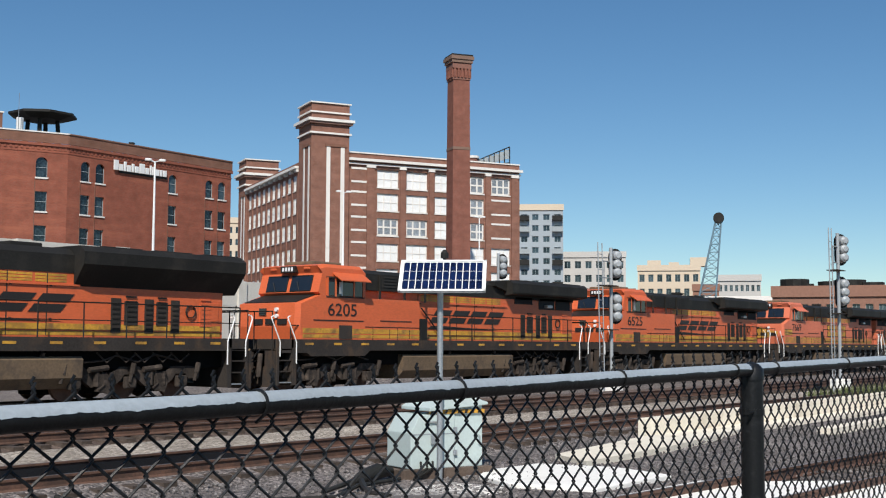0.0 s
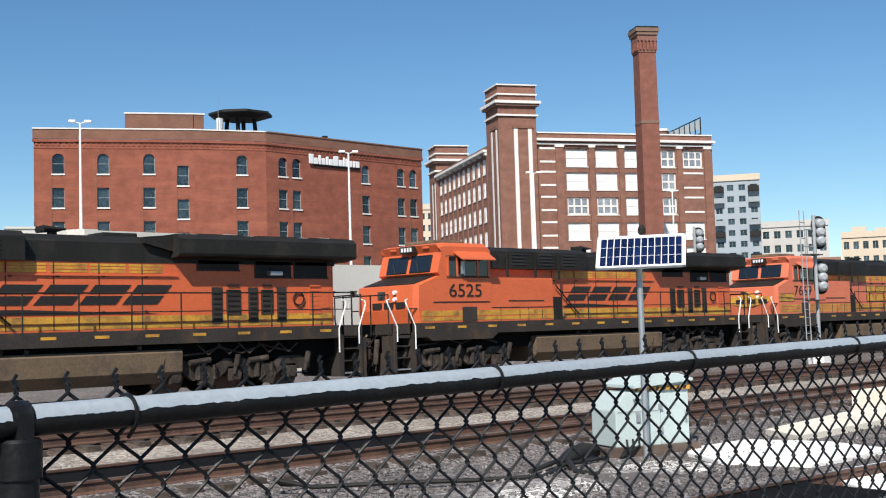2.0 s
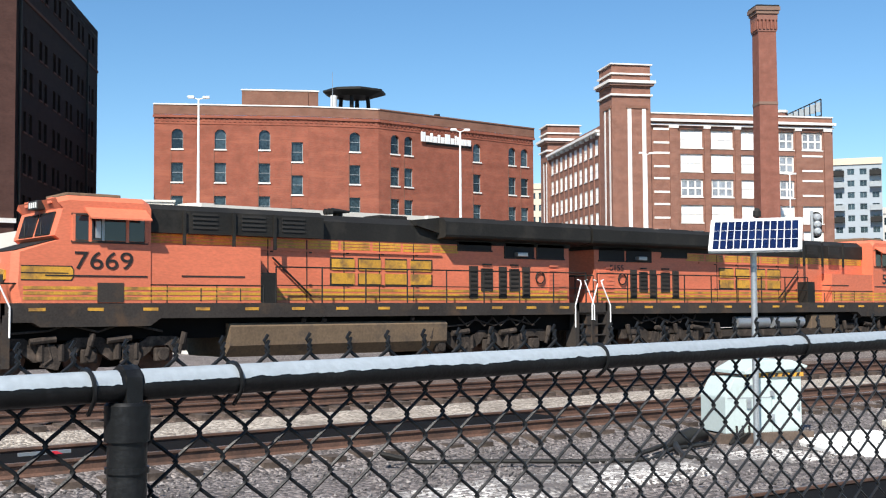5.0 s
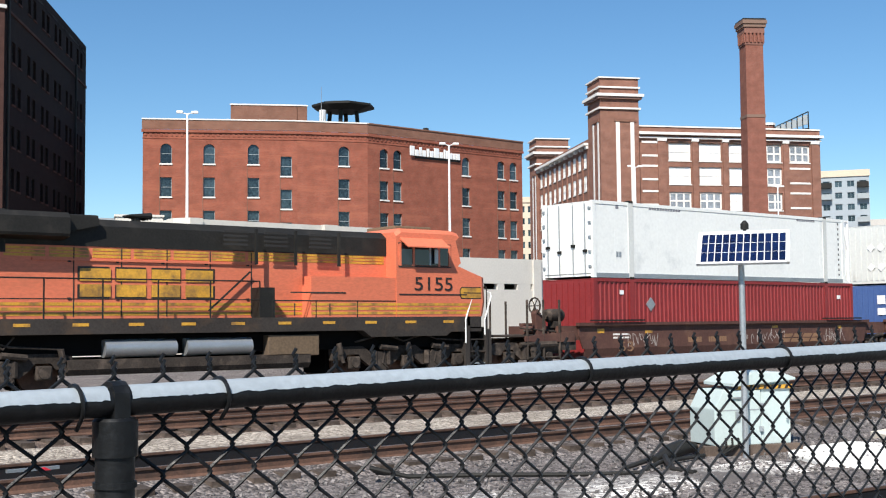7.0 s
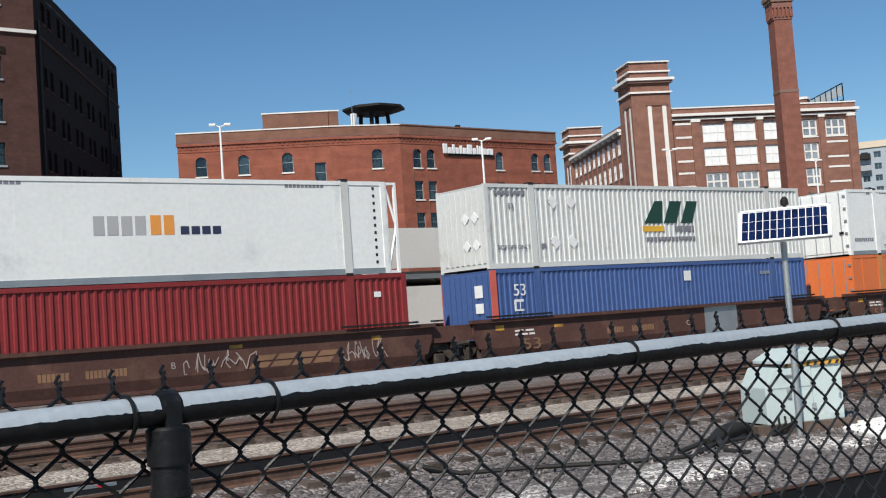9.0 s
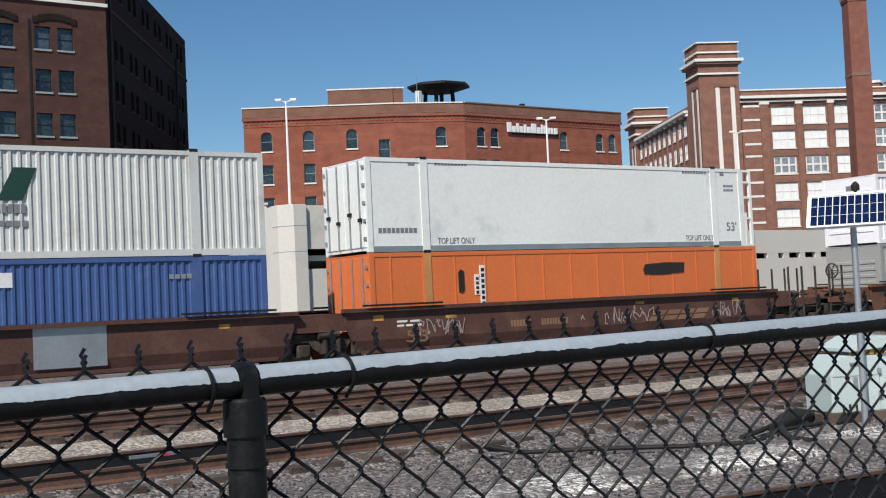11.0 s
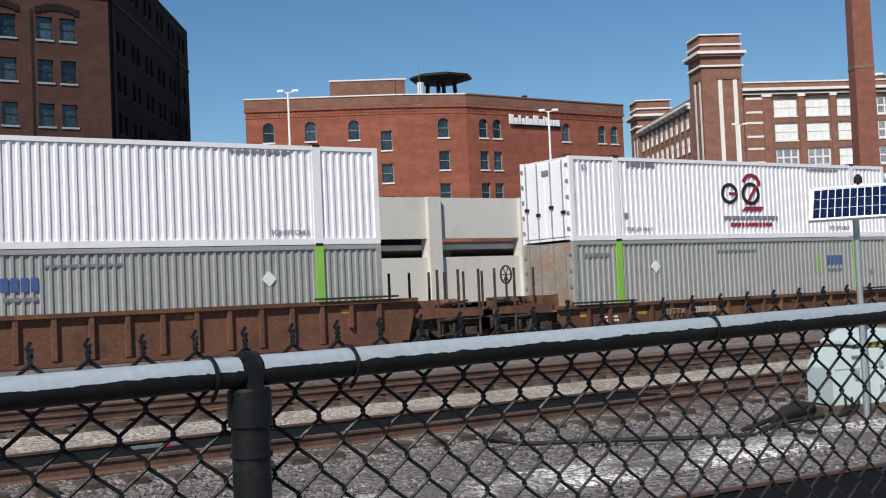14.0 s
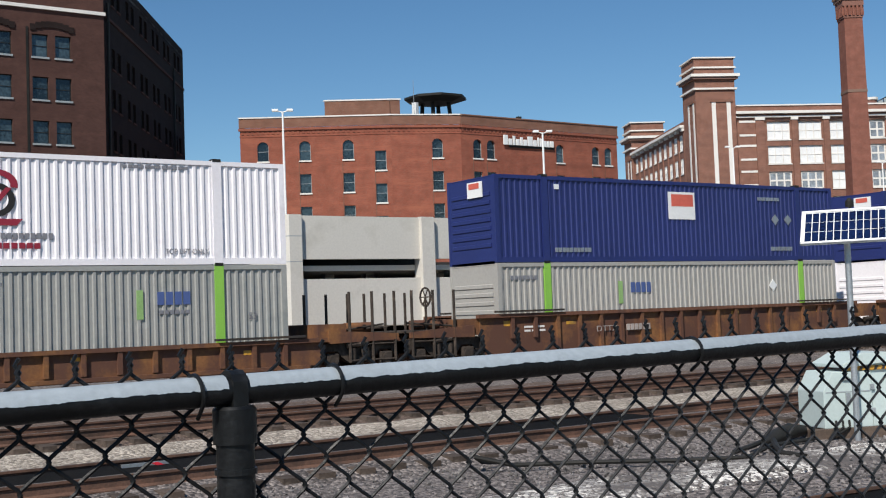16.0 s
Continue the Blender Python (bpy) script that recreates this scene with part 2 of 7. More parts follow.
# ---- mesh helpers ----
def quad(bm, *pts):
    return bm.faces.new([bm.verts.new(p) for p in pts])


def box(bm, x0, x1, y0, y1, z0, z1, m=None):
    """An axis-aligned block, optionally turned by the matrix m."""
    v = [Vector((x, y, z)) for z in (z0, z1) for y in (y0, y1) for x in (x0, x1)]
    if m:
        v = [m @ p for p in v]
    v = [bm.verts.new(p) for p in v]
    for f in ((0, 2, 3, 1), (4, 5, 7, 6), (0, 1, 5, 4), (2, 6, 7, 3), (0, 4, 6, 2), (1, 3, 7, 5)):
        bm.faces.new([v[i] for i in f])


def prism(bm, prof, a, b, axis="y"):
    """A closed profile swept along an axis from a to b. prof: pairs in the two other axes (in order)."""
    def P(p, c):
        return {"x": (c, p[0], p[1]), "y": (p[0], c, p[1]), "z": (p[0], p[1], c)}[axis]
    A, B = [bm.verts.new(P(p, a)) for p in prof], [bm.verts.new(P(p, b)) for p in prof]
    n = len(prof)
    for i in range(n):
        bm.faces.new((A[i], A[(i + 1) % n], B[(i + 1) % n], B[i]))
    bm.faces.new(A[::-1])
    bm.faces.new(B)


def tube(bm, pts, r, n=8, cap=True):
    """A round rod along points."""
    pts = [Vector(p) for p in pts]
    rings = []
    for i, p in enumerate(pts):
        d = (pts[min(i + 1, len(pts) - 1)] - pts[max(i - 1, 0)]).normalized()
        a = d.orthogonal().normalized() if i == 0 else (rings[-1][1] - d * rings[-1][1].dot(d)).normalized()
        b = d.cross(a)
        rr = r[i] if isinstance(r, (list, tuple)) else r
        rings.append(([bm.verts.new(p + (a * math.cos(k * math.tau / n) + b * math.sin(k * math.tau / n)) * rr) for k in range(n)], a))
    for (A, _), (B, _) in zip(rings, rings[1:]):
        for k in range(n):
            bm.faces.new((A[k], A[(k + 1) % n], B[(k + 1) % n], B[k]))
    if cap:
        bm.faces.new(rings[0][0][::-1])
        bm.faces.new(rings[-1][0])


def thing(name, label="", category="", group="", kind="", m=None):
    ob = new(name)
    if m is not None:
        ob.matrix_basis = m
    return tagged(ob, label, category, group, kind)


def part(name, bm, material, parent=None, label="", smooth=False, bevel=0.0):
    if bevel:
        bmesh.ops.bevel(bm, geom=bm.edges[:], offset=bevel, segments=2, affect="EDGES", profile=0.6)
    bmesh.ops.recalc_face_normals(bm, faces=bm.faces[:])
    me = bpy.data.meshes.new(name)
    bm.to_mesh(me)
    bm.free()
    me.materials.append(material)
    if smooth:
        me.shade_smooth()
        me.set_sharp_from_angle(angle=radians(40))
    ob = new(name, me)
    ob.parent = parent
    if label:
        ob["label"] = label
    return ob


def share(name, me, parent, m=None):
    ob = new(name, me)
    ob.parent = parent
    if m is not None:
        ob.matrix_basis = m
    return ob


def lettering(name, text, size, material, parent, m, shear=0.0, depth=0.006, bold=0.0, fit=None):
    """Built-in lettering turned into a mesh; m places its lower left corner. fit: the width to fill."""
    cu = bpy.data.curves.new(name, "FONT")
    cu.body, cu.size, cu.extrude, cu.shear, cu.offset = text, size, depth, shear, bold
    ob = bpy.data.objects.new(name, cu)
    scene.collection.objects.link(ob)
    me = bpy.data.meshes.new_from_object(ob.evaluated_get(bpy.context.evaluated_depsgraph_get()))
    bpy.data.objects.remove(ob)
    xs = [v.co.x for v in me.vertices]
    k = fit / (max(xs) - min(xs)) if fit else 1
    for v in me.vertices:
        v.co.x = (v.co.x - min(xs)) * k
    me.materials.clear()
    me.materials.append(material)
    o = new(name, me)
    o.parent = parent
    o.matrix_basis = m
    return o


def side_m(x, y, z):
    """A plane that faces -y, text running along +x."""
    return Matrix.Translation((x, y, z)) @ Matrix.Rotation(radians(90), 4, "X")


class Face:
    """A facade from plan point a to b, seen from outside with a on the viewer's left; u runs from a, n points out."""
    def __init__(self, a, b):
        self.a, self.b = Vector((*a, 0)), Vector((*b, 0))
        self.len = (self.b - self.a).length
        self.d = (self.b - self.a).normalized()
        self.n = Vector((self.d.y, -self.d.x, 0))

    def at(self, u, z, o=0.0):
        p = self.a + self.d * u + self.n * o
        return Vector((p.x, p.y, z))

    def az(self, deg):
        """u at which a sight line from the origin at that bearing meets the face."""
        c, s = math.cos(radians(deg)), math.sin(radians(deg))
        return (self.a.y * c - self.a.x * s) / (self.d.x * s - self.d.y * c)

    def block(self, bm, u0, u1, z0, z1, o0, o1):
        uv = bm.loops.layers.uv.active or bm.loops.layers.uv.new("UVMap")
        c = [(u, z, o) for z in (z0, z1) for o in (o0, o1) for u in (u0, u1)]
        v = [bm.verts.new(self.at(*p)) for p in c]
        for f in ((0, 2, 3, 1), (4, 5, 7, 6), (0, 1, 5, 4), (2, 6, 7, 3), (0, 4, 6, 2), (1, 3, 7, 5)):
            for l, i in zip(bm.faces.new([v[i] for i in f]).loops, f):
                l[uv].uv = (c[i][0] + c[i][2], c[i][1])


def wall(face, z0, z1, holes, material, parent, depth=0.35, name="wall", arches=()):
    """The outer skin of a facade with real openings: holes are (u0, u1, z0, z1); arches the holes with a round head."""
    bm = bmesh.new()
    uv = bm.loops.layers.uv.new("UVMap")
    us = sorted({0, face.len, *[h[0] for h in holes], *[h[1] for h in holes]})
    zs = sorted({z0, z1, *[h[2] for h in holes], *[h[3] for h in holes]})

    def put(pts):
        f = bm.faces.new([bm.verts.new(face.at(u, z, o)) for u, z, o in pts])
        for l, (u, z, o) in zip(f.loops, pts):
            l[uv].uv = (u + o, z)
    for u0, u1 in zip(us, us[1:]):
        run = None
        for w0, w1 in zip(zs, zs[1:]):
            cu, cz = (u0 + u1) / 2, (w0 + w1) / 2
            solid = not any(h[0] < cu < h[1] and h[2] < cz < h[3] for h in holes)
            if solid:
                run = (run[0], w1) if run else (w0, w1)
            if run and (not solid or w1 == zs[-1]):
                put(((u0, run[0], 0), (u1, run[0], 0), (u1, run[1], 0), (u0, run[1], 0)))
                run = None
    for a, b, c, d in holes:
        for p, q in (((a, c), (a, d)), ((b, d), (b, c)), ((b, c), (a, c)), ((a, d), (b, d))):
            put(((*p, 0), (*q, 0), (*q, -depth), (*p, -depth)))
    for a, b, c, d in arches:
        r, mid = (b - a) / 2, (a + b) / 2
        for s in (-1, 1):
            arc = [(mid + s * r * math.cos(t * math.pi / 12), d - r + r * math.sin(t * math.pi / 12)) for t in range(7)]
            for p, q in zip(arc, arc[1:]):
                put([(*x, 0.0) for x in (p, q, (mid + s * r, d))])
                put(((*p, 0), (*q, 0), (*q, -depth), (*p, -depth)))
    me = bpy.data.meshes.new(name)
    bm.to_mesh(me)
    bm.free()
    me.materials.append(material)
    ob = new(name, me)
    ob.parent = parent
    return ob


def window(face, h, parent, pane, sill_mat, depth=0.22, cols=1, rows=2, frame_mat=None, sill=True, bar=0.05):
    """One window in a hole: frame with bars, pane behind it, sill in front."""
    a, b, c, d = h
    bm = bmesh.new()
    for u0, u1, w0, w1 in ((a, a + bar, c, d), (b - bar, b, c, d), (a, b, c, c + bar), (a, b, d - bar, d)):
        face.block(bm, u0, u1, w0, w1, -depth, -depth + 0.06)
    for i in range(1, cols):
        u = a + (b - a) * i / cols
        face.block(bm, u - bar / 2, u + bar / 2, c, d, -depth, -depth + 0.065)
    for i in range(1, rows):
        z = c + (d - c) * i / rows
        face.block(bm, a, b, z - bar / 2, z + bar / 2, -depth, -depth + 0.055)
    w = part("window", bm, frame_mat or FRAMEW, parent)
    bm = bmesh.new()
    face.block(bm, a, b, c, d, -depth - 0.05, -depth)
    part("pane", bm, pane, w)
    if sill:
        bm = bmesh.new()
        face.block(bm, a - 0.08, b + 0.08, c - 0.16, c, -depth, 0.10)
        part("sill", bm, sill_mat, w)
    return w


def band(face, u0, u1, z0, z1, out, material, parent, name="band"):
    bm = bmesh.new()
    face.block(bm, u0, u1, z0, z1, -0.05, out)
    return part(name, bm, material, parent)


def shell(poly, z, material, parent, name="roof", t=0.3):
    bm = bmesh.new()
    prism(bm, poly, z - t, z, "z")
    return part(name, bm, material, parent)


# ---- ground and tracks ----
def ground():
    bm = bmesh.new()
    xs = [-2500, -300, -60, *range(-20, 81, 2), 120, 300, 2500]
    ys = [-2500, -300, -40, -10, -2, *range(0, 44, 2), 60, 120, 300, 2500]
    grid = {}
    for i, x in enumerate(xs):
        for j, y in enumerate(ys):
            near = -20 <= x <= 80 and 0 <= y <= 42
            z = -0.30 + (0.05 * noise.noise((x * 0.5, y * 0.7, 0)) if near else 0)
            grid[i, j] = bm.verts.new((x, y, z))
    for i in range(len(xs) - 1):
        for j in range(len(ys) - 1):
            bm.faces.new((grid[i, j], grid[i + 1, j], grid[i + 1, j + 1], grid[i, j + 1]))
    tagged(part("ground", bm, GROUND), "grey crushed-stone railway yard ground", "ground", kind="structure")


def bed(name, y0, y1, x0, x1, z, material, seed, label):
    """A bank of ballast with an uneven top and sloping shoulders."""
    bm = bmesh.new()
    nx, rows = int((x1 - x0) / 0.8), 9
    prev = None
    for i in range(nx + 1):
        x = x0 + (x1 - x0) * i / nx
        cur = []
        for j in range(rows):
            k = j / (rows - 1)
            edge = min(k, 1 - k)
            y = y0 + (y1 - y0) * k + 0.18 * noise.noise((x * 0.6, j * 3.1, seed))
            h = -0.36 + (z + 0.36) * min(1, edge * 5)
            cur.append(bm.verts.new((x, y, h + 0.03 * noise.noise((x * 2, y * 2, seed)))))
        if prev:
            for j in range(rows - 1):
                bm.faces.new((prev[j], cur[j], cur[j + 1], prev[j + 1]))
        prev = cur
    return tagged(part(name, bm, material, smooth=True), label, "ballast", kind="structure")


RAIL_PROF = ((-0.07, -0.17), (0.07, -0.17), (0.07, -0.155), (0.012, -0.13), (0.012, -0.045), (0.036, -0.03), (0.036, -0.003), (0.024, 0.0),
             (-0.024, 0.0), (-0.036, -0.003), (-0.036, -0.03), (-0.012, -0.045), (-0.012, -0.13), (-0.07, -0.155))


def track(yc, x0, x1, near0, near1, top=0.0, label="", turn=0.0):
    t = thing("railway_track", label, "railway track", "parallel tracks", "structure", pose(0, yc, top, 0, 0, turn))
    for s in (-1, 1):
        bm = bmesh.new()
        prism(bm, [(p[0] + s * 0.7525, p[1]) for p in RAIL_PROF], x0, x1, "x")
        r = part("rail", bm, RAIL, t)
        bm = bmesh.new()
        box(bm, x0, x1, s * 0.7525 - 0.022, s * 0.7525 + 0.022, 0.0, 0.003)
        part("running_surface", bm, RAILTOP, r)
    bm = bmesh.new()
    box(bm, -0.115, 0.115, -1.3, 1.3, -0.36, -0.178)
    tie = part("tie", bm, TIE, t)
    tie.matrix_basis = pose(near0, 0, 0)
    x = near0 + 0.5
    while x < near1:
        share("tie", tie.data, t, pose(x, random.uniform(-0.05, 0.05), random.uniform(-0.012, 0.01), 0, 0, random.uniform(-1.2, 1.2)))
        x += 0.5
    bm = bmesh.new()
    for a, b in ((x0, near0), (near1, x1)):
        x = a
        while x < b:
            box(bm, x - 0.115, x + 0.115, -1.3, 1.3, -0.36, -0.178)
            x += 0.55
    tagged(part("far_ties", bm, TIE, t), kind="stuff")
    return t


# ---- buildings ----
def polar(d, a):
    return (d * math.cos(radians(a)), d * math.sin(radians(a)))


def office_building():
    """Six-storey red brick warehouse turned office, with a bent front."""
    o = thing("office_building", "red brick warehouse office with arched top windows and brown parapet", "building")
    L, c1, c2, R = (56.0, 122.5), (70.6, 114.0), (78.0, 110.9), (102.1, 111.2)
    top, low = 24.4, -0.3
    back = [(R[0] + 12, R[1] + 24), (L[0] + 16, L[1] + 28)]
    faces = [Face(L, c1), Face(c1, c2), Face(c2, R)]
    arch_top = 21.75
    pitch = 3.68
    cols = [[(64.37, 0, 1), (62.38, 0, 1), (60.31, 0, 1), (58.76, -1.3, 0)], [(56.01, 0, 1)],
            [(54.08, 0, 1), (53.43, 0, 1), (50.14, 0, 1), (48.45, 0, 1), (47.86, 0, 1)]]
    for k, (f, cs) in enumerate(zip(faces, cols)):
        holes, arches, wins = [], [], []
        for az, dz, arch in cs:
            u = f.az(az)
            for r in range(6):
                zt = arch_top + dz - r * pitch
                if r:
                    zt += -0.05
                h = (u - 0.62, u + 0.62, zt - (2.2 if r == 0 else 2.15), zt)
                if h[2] < 0.5:
                    continue
                holes.append(h)
                if r == 0 and arch:
                    arches.append(h)
                wins.append(h)
        wall(f, low, 23.2, holes, BRICK_SC, o, 0.4, arches=arches)
        for i, h in enumerate(wins):
            window(f, h, o, PANE, STONE, 0.25)
        # vertical piers between the windows' columns stand slightly proud as recessed joints
        for az, dz, arch in cs:
            u = f.az(az)
            band(f, u - 0.72, u - 0.64, low, arch_top - 2.4, 0.035, BRICK_PAR, o, "pilaster_edge")
        # corbelled cornice
        band(f, -0.15, f.len + 0.15, 23.0, 23.3, 0.18, BRICK_SC, o, "cornice")
        band(f, -0.05, f.len + 0.05, 22.3, 22.42, 0.05, BRICK_SC, o, "string_course")
        bm = bmesh.new()
        n = int(f.len / 0.55)
        for i in range(n):
            u = (i + 0.5) * f.len / n
            f.block(bm, u - 0.13, u + 0.13, 22.6, 23.0, -0.05, 0.07)
        tagged(part("corbel_table", bm, BRICK_SC, o), kind="stuff")
        band(f, -0.1, f.len + 0.1, 23.35, top, 0.12, BRICK_PAR, o, "parapet")
        band(f, -0.12, f.len + 0.12, top, top + 0.14, 0.2, STONE if k < 2 else BRICK_PAR, o, "coping")
    f = faces[0]
    bm = bmesh.new()
    u0, u1 = f.az(61.38), f.az(58.25) - 0.01
    f.block(bm, u0, u1, top, 26.15, -6, 0.13)
    part("raised_parapet", bm, BRICK_PAR, o)
    g = faces[1]
    bm = bmesh.new()
    g.block(bm, 0, g.az(57.77), top, 26.15, -6, 0.13)
    part("raised_parapet", bm, BRICK_PAR, o)
    band(f, u0 - 0.1, u1 + 0.05, 26.15, 26.3, 0.2, STONE, o, "coping")
    band(g, -0.05, g.az(57.77) + 0.1, 26.15, 26.3, 0.2, STONE, o, "coping")
    shell([L, c1, c2, R, *back], 23.3, ROOF, o)
    for a, b in ((R, back[0]), (back[0], back[1]), (back[1], L)):
        wall(Face(a, b), low, top, [], BRICK_SC, o, 0.4)
    # roof vents and mast
    bm = bmesh.new()
    p = faces[2].at(faces[2].az(51.05), 0, -4)
    tube(bm, [(p.x, p.y, 23.3), (p.x, p.y, 25.6)], 0.35, 8)
    part("roof_vent", bm, BLACK, o)
    # sign: brand wording kept as plain white shapes over a dark bar
    s = thing("wall_sign", "white illuminated lettering sign on red brick wall", "sign")
    f = faces[2]
    u0, u1 = f.az(52.89), f.az(50.46)
    bm = bmesh.new()
    f.block(bm, u0 + 0.9, u1, 21.05, 21.3, 0.02, 0.16)
    part("dark_bar", bm, BLACK, s)
    widths = (0.75, 0.6, 0.4, 0.6, 0.42, 0.6, 0.85, 0.6, 0.28, 0.42, 0.6, 0.42, 0.6)
    tall = {0: 1.15, 2: 1.1, 4: 1.0, 6: 1.15, 8: 1.1, 9: 1.0}
    k = (u1 - u0) / (sum(widths) + 0.13 * len(widths))
    u = u0
    for i, w in enumerate(widths):
        bm = bmesh.new()
        h = tall.get(i, 0.75)
        f.block(bm, u, u + w * k, 21.3, 21.3 + h, 0.16, 0.30)
        part("sign_block", bm, WHITE, s, bevel=0.05)
        u += (w + 0.13) * k
    # roof canopy: dark octagonal disc on a white stub and legs
    c = thing("roof_canopy", "dark octagonal rooftop canopy on steel legs", "canopy")
    d = 142.0
    px, py = polar(d, 56.03)
    z0 = 0.1705 * d + 1.7
    z1 = 0.1830 * d + 1.7
    def ring(r, z):
        return [(px + r * math.cos(radians(22.5 + 45 * i)), py + r * math.sin(radians(22.5 + 45 * i)), z) for i in range(8)]
    bm = bmesh.new()
    rings = [ring(2.3, z1 - 0.75), ring(3.8, z1 - 0.30), ring(3.8, z1 - 0.05), ring(3.0, z1 + 0.12)]
    vs = [[bm.verts.new(p) for p in r] for r in rings]
    for A, B in zip(vs, vs[1:]):
        for i in range(8):
            bm.faces.new((A[i], A[(i + 1) % 8], B[(i + 1) % 8], B[i]))
    bm.faces.new(vs[0])
    bm.faces.new(vs[-1])
    part("disc", bm, BLACK, c)
    for i in range(4):
        bm = bmesh.new()
        a = radians(45 + 90 * i)
        tube(bm, [(px + 1.9 * math.cos(a), py + 1.9 * math.sin(a), 23.3), (px + 1.6 * math.cos(a), py + 1.6 * math.sin(a), z1 - 0.7)], 0.26, 6)
        part("leg", bm, BLACK, c)
    bm = bmesh.new()
    q = polar(d - 3, 57.02)
    tube(bm, [(*q, 23.3), (*q, z0 + 0.7)], 0.4, 8)
    part("vent_stub", bm, WHITE, c)
    a = thing("roof_antenna", "thin white whip antenna on roof", "antenna")
    bm = bmesh.new()
    q = polar(d - 4, 57.08)
    tube(bm, [(*q, 23.3), (*q, 0.199 * (d - 4) + 1.7)], [0.05, 0.025], 6)
    part("mast", bm, STEEL, a)


def loft_building():
    """Brown brick warehouse with white stone bands and two corner towers."""
    o = thing("loft_building", "brown brick warehouse with white stone bands and corner towers", "building")
    C0 = Vector((133.0, 127.2))
    dr, dl = Vector((math.cos(radians(-27)), math.sin(radians(-27)))), Vector((math.cos(radians(61)), math.sin(radians(61))))
    R, B = C0 + dr * 37.0, C0 + dl * 43.0
    fr, fl = Face(C0, R), Face(B, C0)
    low, top = -0.3, 31.75
    rows = [29.3, 25.6, 21.65, 17.65, 13.65, 9.65, 5.65]
    bays = [(40.49, 39.46), (39.08, 38.07), (37.71, 36.75), (36.30, 35.34), (34.99, 34.09)]
    holes, wins = [], []
    for k, (a, b) in enumerate(bays):
        u0, u1 = fr.az(a), fr.az(b)
        for r, zt in enumerate(rows):
            if k == 4 and r in (1, 2):
                for z in (zt - 0.15, zt - 2.5):
                    band(fr, u0, u1, z, z + 0.3, 0.06, STONE, o, "stone_band")
                continue
            h = (u0, u1, zt - 2.75, zt)
            holes.append(h)
            wins.append((h, r, k))
    wall(fr, low, top, holes, BRICK_WH, o, 0.4)
    for h, r, k in wins:
        clear = (k == 4 and r == 0) or (r == 2 and k < 2) or (k == 3 and r < 3)
        window(fr, h, o, PANEG if clear else BLIND_GLARE, STONE, 0.25, 3, 2, STONE, bar=0.26 if clear else 0.13)
    tw, tl = fr.az(41.91), fl.len - 5.6
    for zt in rows:
        for z in (zt - 0.1, zt - 2.2):
            band(fr, tw + 0.6, fr.az(40.75), z, z + 0.32, 0.06, STONE, o, "stone_band")
    for a, b in ((41.0, 40.62), (39.40, 39.14), (38.0, 37.76), (36.68, 36.4), (35.28, 35.05), (34.03, 33.72)):
        band(fr, fr.az(a), fr.az(b), low, 29.6, 0.25, BRICK_WH, o, "pier")
        band(fr, fr.az(a) - 0.1, fr.az(b) + 0.1, 29.55, 29.95, 0.35, STONE, o, "pier_cap")
    band(fr, tw, fr.len + 0.3, 30.5, 30.9, 0.7, STONE, o, "cornice")
    band(fr, tw, fr.len + 0.1, 29.95, 30.2, 0.3, STONE, o, "frieze")
    band(fr, tw, fr.len + 0.05, top, top + 0.2, 0.15, STONE, o, "coping")
    # long side wing
    holes, n = [], 10
    for i in range(n):
        u = 5.6 + (tl - 6.2) * (i + 0.5) / n
        for zt in rows:
            holes.append((u - 0.86, u + 0.86, zt - 2.75 - 0.4, zt - 0.75))
    wall(fl, low, top - 1.2, holes, BRICK_WH, o, 0.35)
    # sky glare on the wing's panes is put into their white colour
    for h in holes:
        window(fl, h, o, BLIND_GLARE, STONE, 0.08, 2, 2, STONE, bar=0.08)
    for i in range(n + 1):
        u = 5.6 + (tl - 6.2) * i / n
        band(fl, u - 0.38, u + 0.38, low, 29.2, 0.16, BRICK_WH, o, "pier")
        band(fl, u - 0.5, u + 0.5, 29.0, 29.5, 0.5, STONE, o, "pier_cap")
    band(fl, 5.2, tl, 29.5, 29.9, 0.8, STONE, o, "cornice")
    # towers
    def tower(f, u0, u1, back, ztop, strips):
        m = [f.at(u0, 0, 0.5), f.at(u1, 0, 0.5), f.at(u1, 0, -back), f.at(u0, 0, -back)]
        m = [(p.x, p.y) for p in m]
        t = part("tower_core", bmesh.new(), BRICK_WH, o)
        sides = [Face(m[i], m[(i + 1) % 4]) for i in range(4)]
        cen = Vector((sum(p[0] for p in m) / 4, sum(p[1] for p in m) / 4))
        for s in sides:
            wall(s, low, ztop, [], BRICK_WH, t, name="tower_wall")
        for z0, z1, out, ma in ((ztop - 0.2, ztop, 0.25, STONE), (ztop - 1.72, ztop - 1.48, 0.25, STONE), (ztop - 3.05, ztop - 2.62, 0.7, STONE), (ztop - 3.4, ztop - 3.05, 0.45, BRICK_WH),
                               (ztop - 5.0, ztop - 4.72, 0.3, STONE)):
            k = 1 + out * 2 / (u1 - u0)
            bm = bmesh.new()
            prism(bm, [(cen.x + (p[0] - cen.x) * k, cen.y + (p[1] - cen.y) * k) for p in m], z0, z1, "z")
            part("tower_band", bm, ma, t)
        for s in sides:
            for q in (0.40, 0.775):
                if strips:
                    band(s, s.len * q, s.len * (q + 0.10), 13.2, ztop - 6.9, 0.06, STONE, t, "stone_strip")
            bm = bmesh.new()
            s.block(bm, s.len * 0.36, s.len * 0.92, ztop - 6.9, ztop - 6.5, -0.05, 0.14)
            part("panel_head", bm, BRICK_PAR, t)
            if strips:
                bm = bmesh.new()
